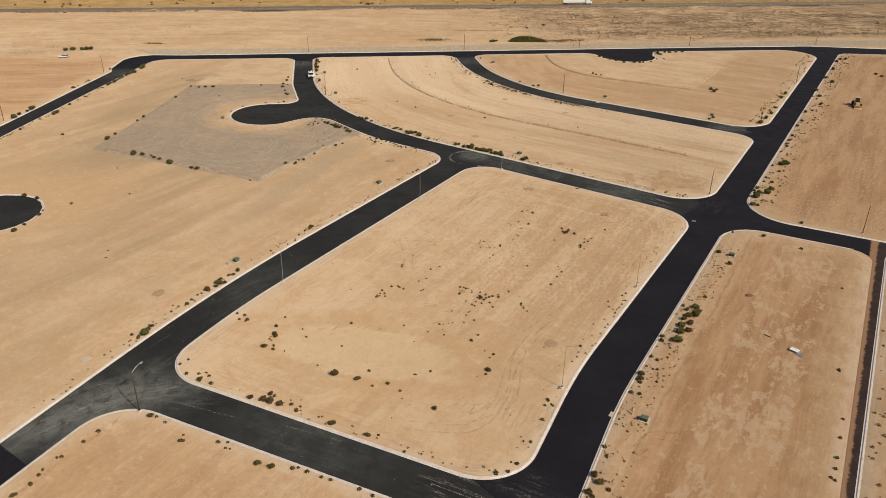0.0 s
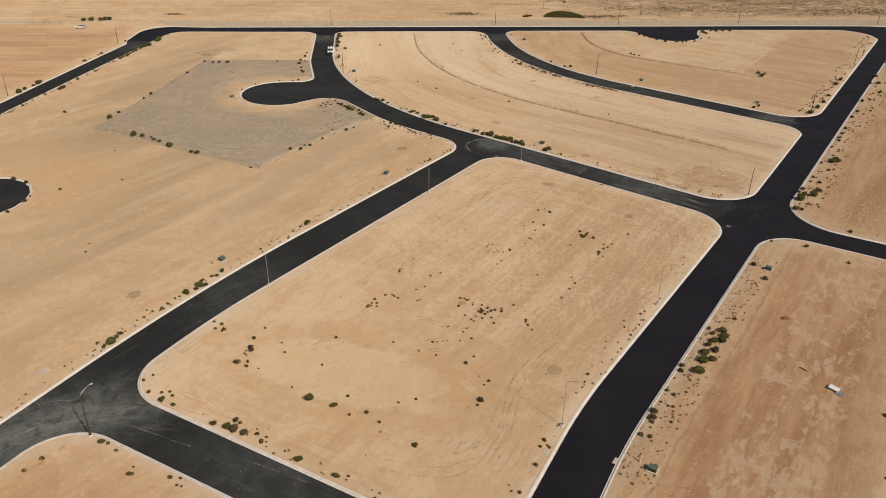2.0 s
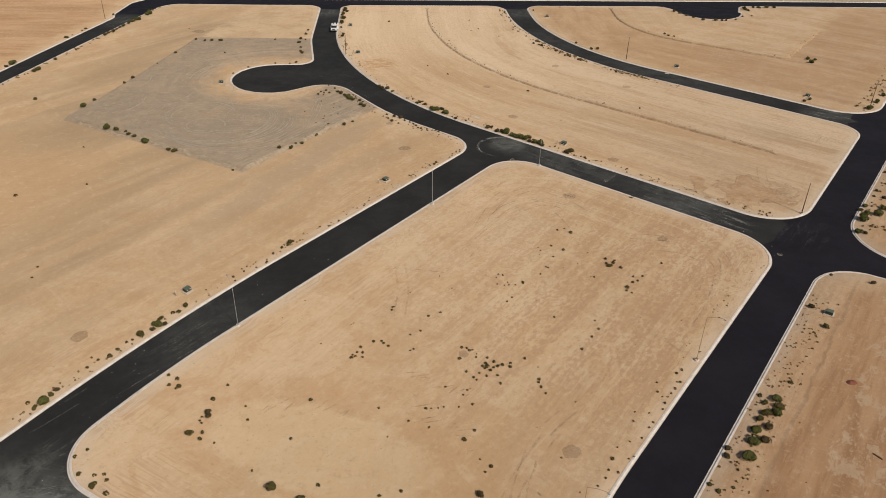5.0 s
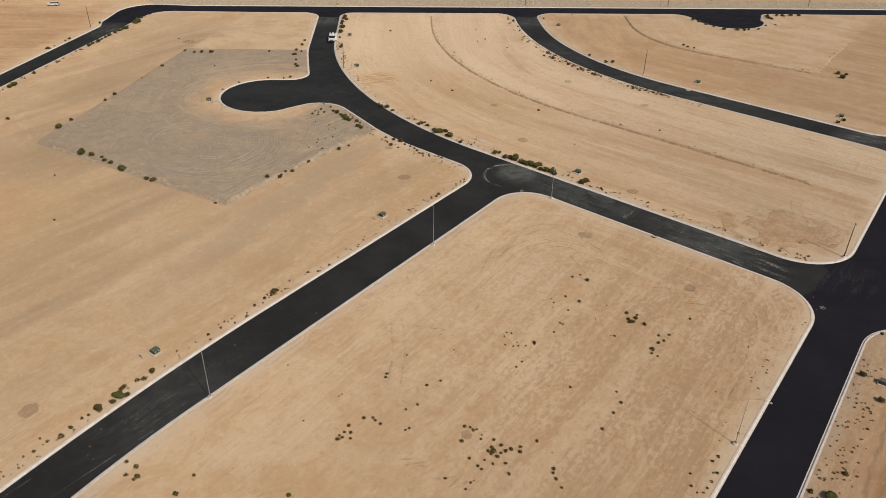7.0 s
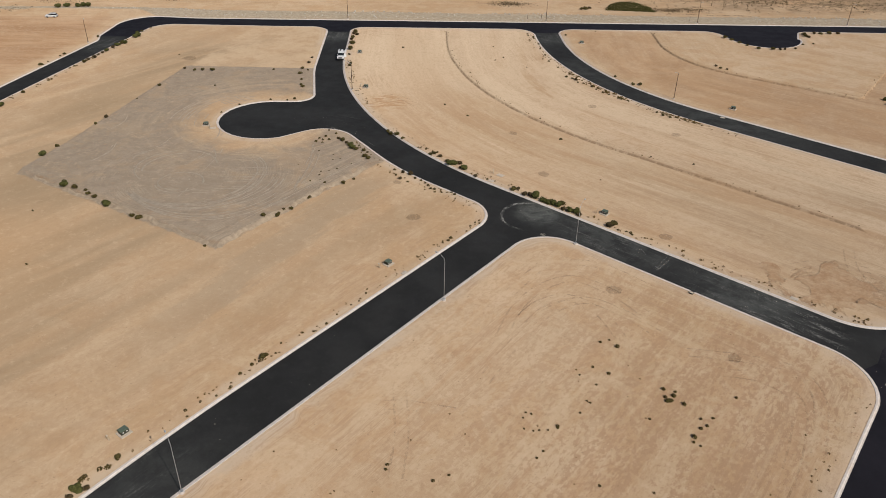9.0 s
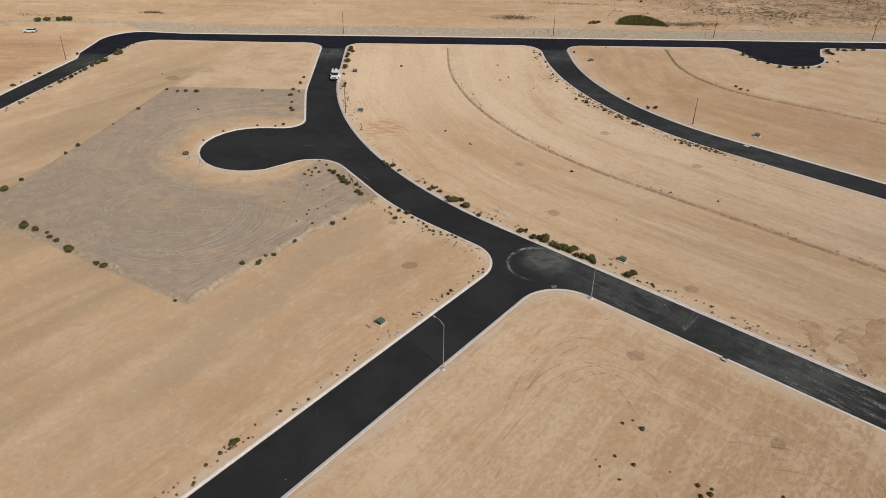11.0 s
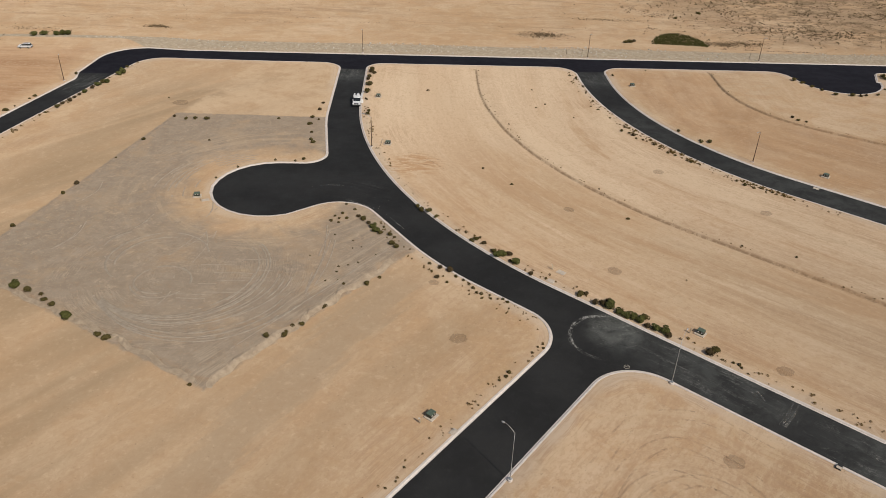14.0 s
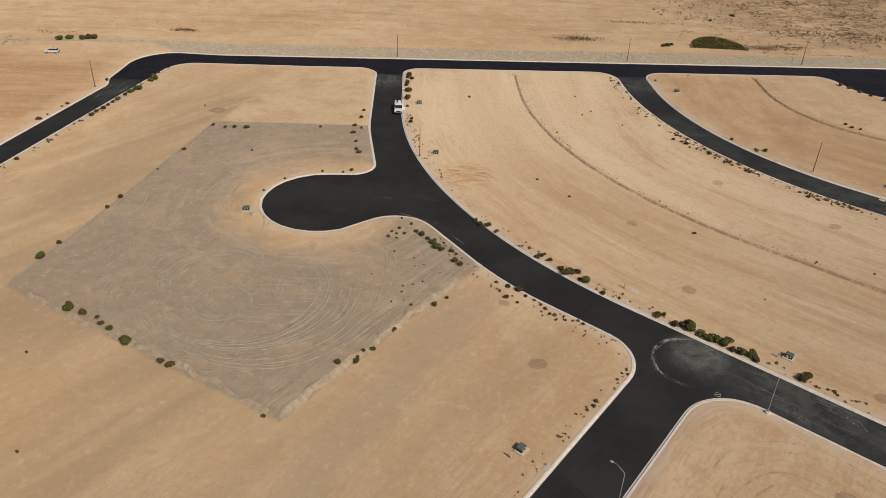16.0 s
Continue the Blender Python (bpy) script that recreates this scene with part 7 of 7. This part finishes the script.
PAD_SW = [(-87.7, 203.3, 1.8), (-84.8, 202.4, 1.3), (-82.2, 201.6, 0.8), (-80.9, 200.1, 1), (-79.1, 199, 1.1), (-75.5, 196.6, 1.9), (-68.2, 192.7, 1.2), (-66.6, 192, 1.4), (-50.1, 183, 0.7), (-100.5, 218.4, 1.6), (-99.8, 223.6, 0.9), (-99.5, 224.7, 0.8), (-89.3, 193, 0.4), (-80, 173.6, 0.4)]
PAD_N = [(-96.3, 242.5, 1.2), (-97.1, 238, 1.1), (-93.9, 256.1, 0.6), (-91.6, 266.7, 1.1), (-89.8, 281.6, 0.9), (-86.4, 280.8, 1), (-84.1, 281.1, 1), (-81.1, 281.3, 1.3), (-76.1, 268.4, 0.7), (-98.3, 268.4, 0.7), (-102.2, 255.3, 0.7), (-96.4, 294.9, 0.6), (-126.5, 256.7, 1), (-64.9, 254.8, 0.7), (-57.5, 259.5, 0.7), (-51.2, 260.9, 1), (-52.9, 259.7, 0.7), (-68, 248.9, 0.6), (-54.4, 281.7, 1.2), (-51.8, 272, 1), (-51.2, 270.3, 1.2), (-54.7, 286.2, 1), (-52.8, 276.7, 0.8), (-52.8, 285.1, 0.8), (-54.1, 296.9, 0.9), (-53.9, 292, 1), (-63.2, 284.5, 0.8)]
WEST_BULB = [(-106.8, 172.8, 1.4), (-102.4, 170.7, 1.1), (-100.3, 168.4, 0.8), (-97.8, 160.4, 1.1), (-99.8, 151.1, 1.3), (-98.9, 154.6, 0.9), (-97.9, 163.1, 0.6), (-92.5, 167.1, 0.8), (-115.9, 222.6, 1), (-139.1, 241.3, 2.5), (-137.2, 251, 2.2), (-138.8, 244.4, 1.3), (-137.9, 248.6, 1.1), (-131.1, 227.8, 1), (-126.8, 246.6, 1.7), (-127.5, 245, 1.3)]
SOUTH_WEST = [(-48.5, 81.9, 0.9), (-47.5, 81.7, 0.6), (-45.8, 80.3, 0.6), (-42.2, 75.8, 0.9), (-42.2, 77.2, 0.4), (-36.6, 75.4, 0.7), (-35.1, 75.3, 0.5), (-35.2, 74, 0.5), (-34.5, 73.8, 0.4), (-29.8, 70.4, 0.9), (-27.7, 69.6, 1), (-24.6, 69.3, 0.7), (-23.8, 69.5, 0.5), (-22.4, 68.5, 0.7), (-20.3, 67.4, 0.6), (-18.9, 66.8, 0.6), (-14.7, 64.8, 0.7), (-12.8, 63.5, 0.6), (-55.3, 78.2, 0.7), (-56.7, 75.9, 0.6), (-58.7, 72.7, 0.7), (-59.3, 72.6, 0.5), (-60.5, 69.1, 0.7), (-60.9, 67.3, 0.8), (-60.4, 70.2, 0.5), (-62.3, 65.2, 0.9)]
MIDDLE_E = [(13.8, 78.9, 0.7), (15.6, 83.8, 0.6), (16.1, 82.4, 0.5), (11.1, 73.8, 0.6), (10, 74, 0.4), (8.3, 69.1, 0.7), (5, 67.2, 0.8), (6.8, 67.5, 0.7), (7.5, 69.5, 0.4), (-19.6, 79, 1.1), (-14, 76.2, 1), (-12.3, 76.2, 0.5), (-8.3, 72.3, 0.5), (33.7, 105.4, 0.5), (35.3, 109.5, 0.5)]
MIDDLE_MORE = [(10.1, 143.3, 0.4), (10.9, 143.1, 0.4), (9.7, 142.2, 0.35), (9.8, 140.1, 0.35), (11.1, 139.8, 0.35), (11.9, 140.0, 0.35), (13.1, 140.1, 0.35), (6.1, 120.4, 0.3), (7.8, 119.6, 0.55), (7.6, 115.3, 0.45), (11.4, 118.5, 0.5), (-0.5, 107.8, 0.3), (0.5, 107.9, 0.3), (1.3, 108.2, 0.3), (3.5, 108.3, 0.35), (33.5, 115.2, 0.4), (33.2, 113.1, 0.4), (33.7, 112.1, 0.3), (35.2, 112.9, 0.4), (36.0, 114.0, 0.45), (37.1, 115.5, 0.5), (37.0, 117.5, 0.55), (38.0, 118.4, 0.5), (33.8, 110.7, 0.5), (33.2, 109.4, 0.4), (31.3, 106.7, 0.4), (30.5, 105.6, 0.35), (29.1, 103.5, 0.4), (27.4, 100.0, 0.35), (26.6, 99.6, 0.35)]
MIDDLE_MORE_B = [(25.4, 101.6, 0.3), (24.8, 97.1, 0.4), (21.8, 94.7, 0.3)]
PAD_NE = [(-37.3, 227.4, 0.4), (-33.4, 225.4, 0.4), (-33.0, 222.6, 0.3), (-32.7, 216.5, 0.4), (-34.4, 215.9, 0.4), (-34.4, 214.1, 0.45), (-31.1, 217.5, 0.4), (-35.8, 211.0, 0.45), (-40.4, 219.3, 0.35), (-31.4, 223.2, 0.3), (-28.3, 220.6, 0.35), (-37.7, 233.9, 0.6), (-38.7, 234.7, 0.6), (-33.7, 211.5, 0.3)]
CURVED_DOTS = [(3.3, 316.0, 0.6), (4.1, 301.7, 0.5), (14.0, 296.0, 0.5), (-10.0, 289.0, 0.6), (-9.4, 261.5, 0.6), (-4.9, 279.7, 0.6), (-3.4, 288.7, 0.5), (-2.8, 254.0, 0.7), (-26.6, 311.0, 0.8), (28.8, 219.3, 0.4), (16.8, 250.2, 0.4)]
MIDDLE_DOTS = [(-13.5, 119.1, 0.4), (-12.9, 119.8, 0.5), (-12.5, 121.1, 0.6), (-10.6, 122.7, 0.6), (-10.0, 121.7, 0.4), (-9.3, 122.8, 0.5), (-8.8, 121.5, 0.6), (-13.0, 118.7, 0.5), (-4.0, 121.1, 0.4), (-8.3, 132.1, 0.5), (4.9, 121.2, 0.5), (6.0, 119.6, 0.4), (7.0, 117.5, 0.5), (7.5, 118.2, 0.6), (8.7, 117.3, 0.5), (9.4, 117.6, 0.6), (6.5, 115.9, 0.4), (4.5, 116.0, 0.5), (15.6, 114.9, 0.6), (13.7, 119.7, 0.5)]
WEST_KERB = [(-46.8, 126.2, 0.85), (-46.6, 126.8, 0.7), (-53.8, 115.9, 0.4), (-30.0, 152.6, 0.8), (-25.6, 158.5, 0.5), (-23.9, 159.0, 0.5), (-22.2, 161.2, 0.5), (-28.4, 155.6, 0.4), (-28.6, 153.1, 0.4), (-19.1, 166.8, 0.4), (-17.1, 170.4, 0.4), (-17.9, 168.0, 0.4)]
SHRUBS = [*WEST_KERB, *MIDDLE_DOTS, *PAD_NE, *CURVED_DOTS, *MIDDLE_MORE, *MIDDLE_MORE_B, *MIDDLE_SW, *MIDDLE_S, *MIDDLE_C, *MIDDLE_C_B2, *MIDDLE_C2, *MIDDLE_C2_B2, *MIDDLE_NE, *MIDDLE_NE_B2, *SOUTH_EAST, *SOUTH_EAST_B2, *SOUTH_EAST_B, *EAST_A, *EAST_B, *NORTH_E, *WEST_E, *WEST_E2, *WEST_NE, *WEST_NE2, *CURVED_W, *CURVED_S, *CURVED_NW, *CURVED_N, *CURVED_IN, *NORTH_W, *NORTH_BULB, *WEST_STREET, *NORTH_BUSH, *PAD_SW, *PAD_N, *WEST_BULB, *SOUTH_WEST, *MIDDLE_E]

place_lamps()
place_cabinets()
sport_utility(pose(-156.9, 331.0, ground_z(-156.9, 331.0), 0, 0, 97) @ Matrix.Scale(0.84, 4))
pickup(pose(-44.9, 298.3, 0.0, 0, 0, 184) @ Matrix.Scale(1.05, 4), "service_truck", "white service truck parked at the kerb with its door open", True)
box_lorry(pose(106, 0.098 * 106 + 473.2, 0.62, 0, 0, -84.4))
wheel_loader(pose(163.4, 255.4, ground_z(163.4, 255.4), 0, 0, 160))
soil_patches()
odd_things()
highway()
stones()
windrows()
berm("spoil_berm", through_points([(-97.5, 207.6), (-76.1, 197.2), (-57, 187.6), (-49.2, 183.4)], 0.35), 1.0, 0.36, SPOIL, "lumpy bank of loose grey spoil edging the gravel pad", 3.0)
berm("spoil_berm", through_points([(-48.0, 182.6), (-41.6, 193.2), (-34.2, 204.4), (-24.5, 219.6)], 0.35), 1.4, 0.36, SPOIL, "lumpy bank of loose pale spoil edging the gravel pad", 8.0)
wheel_tracks()
street_marks()
scatter_small(place_shrubs())
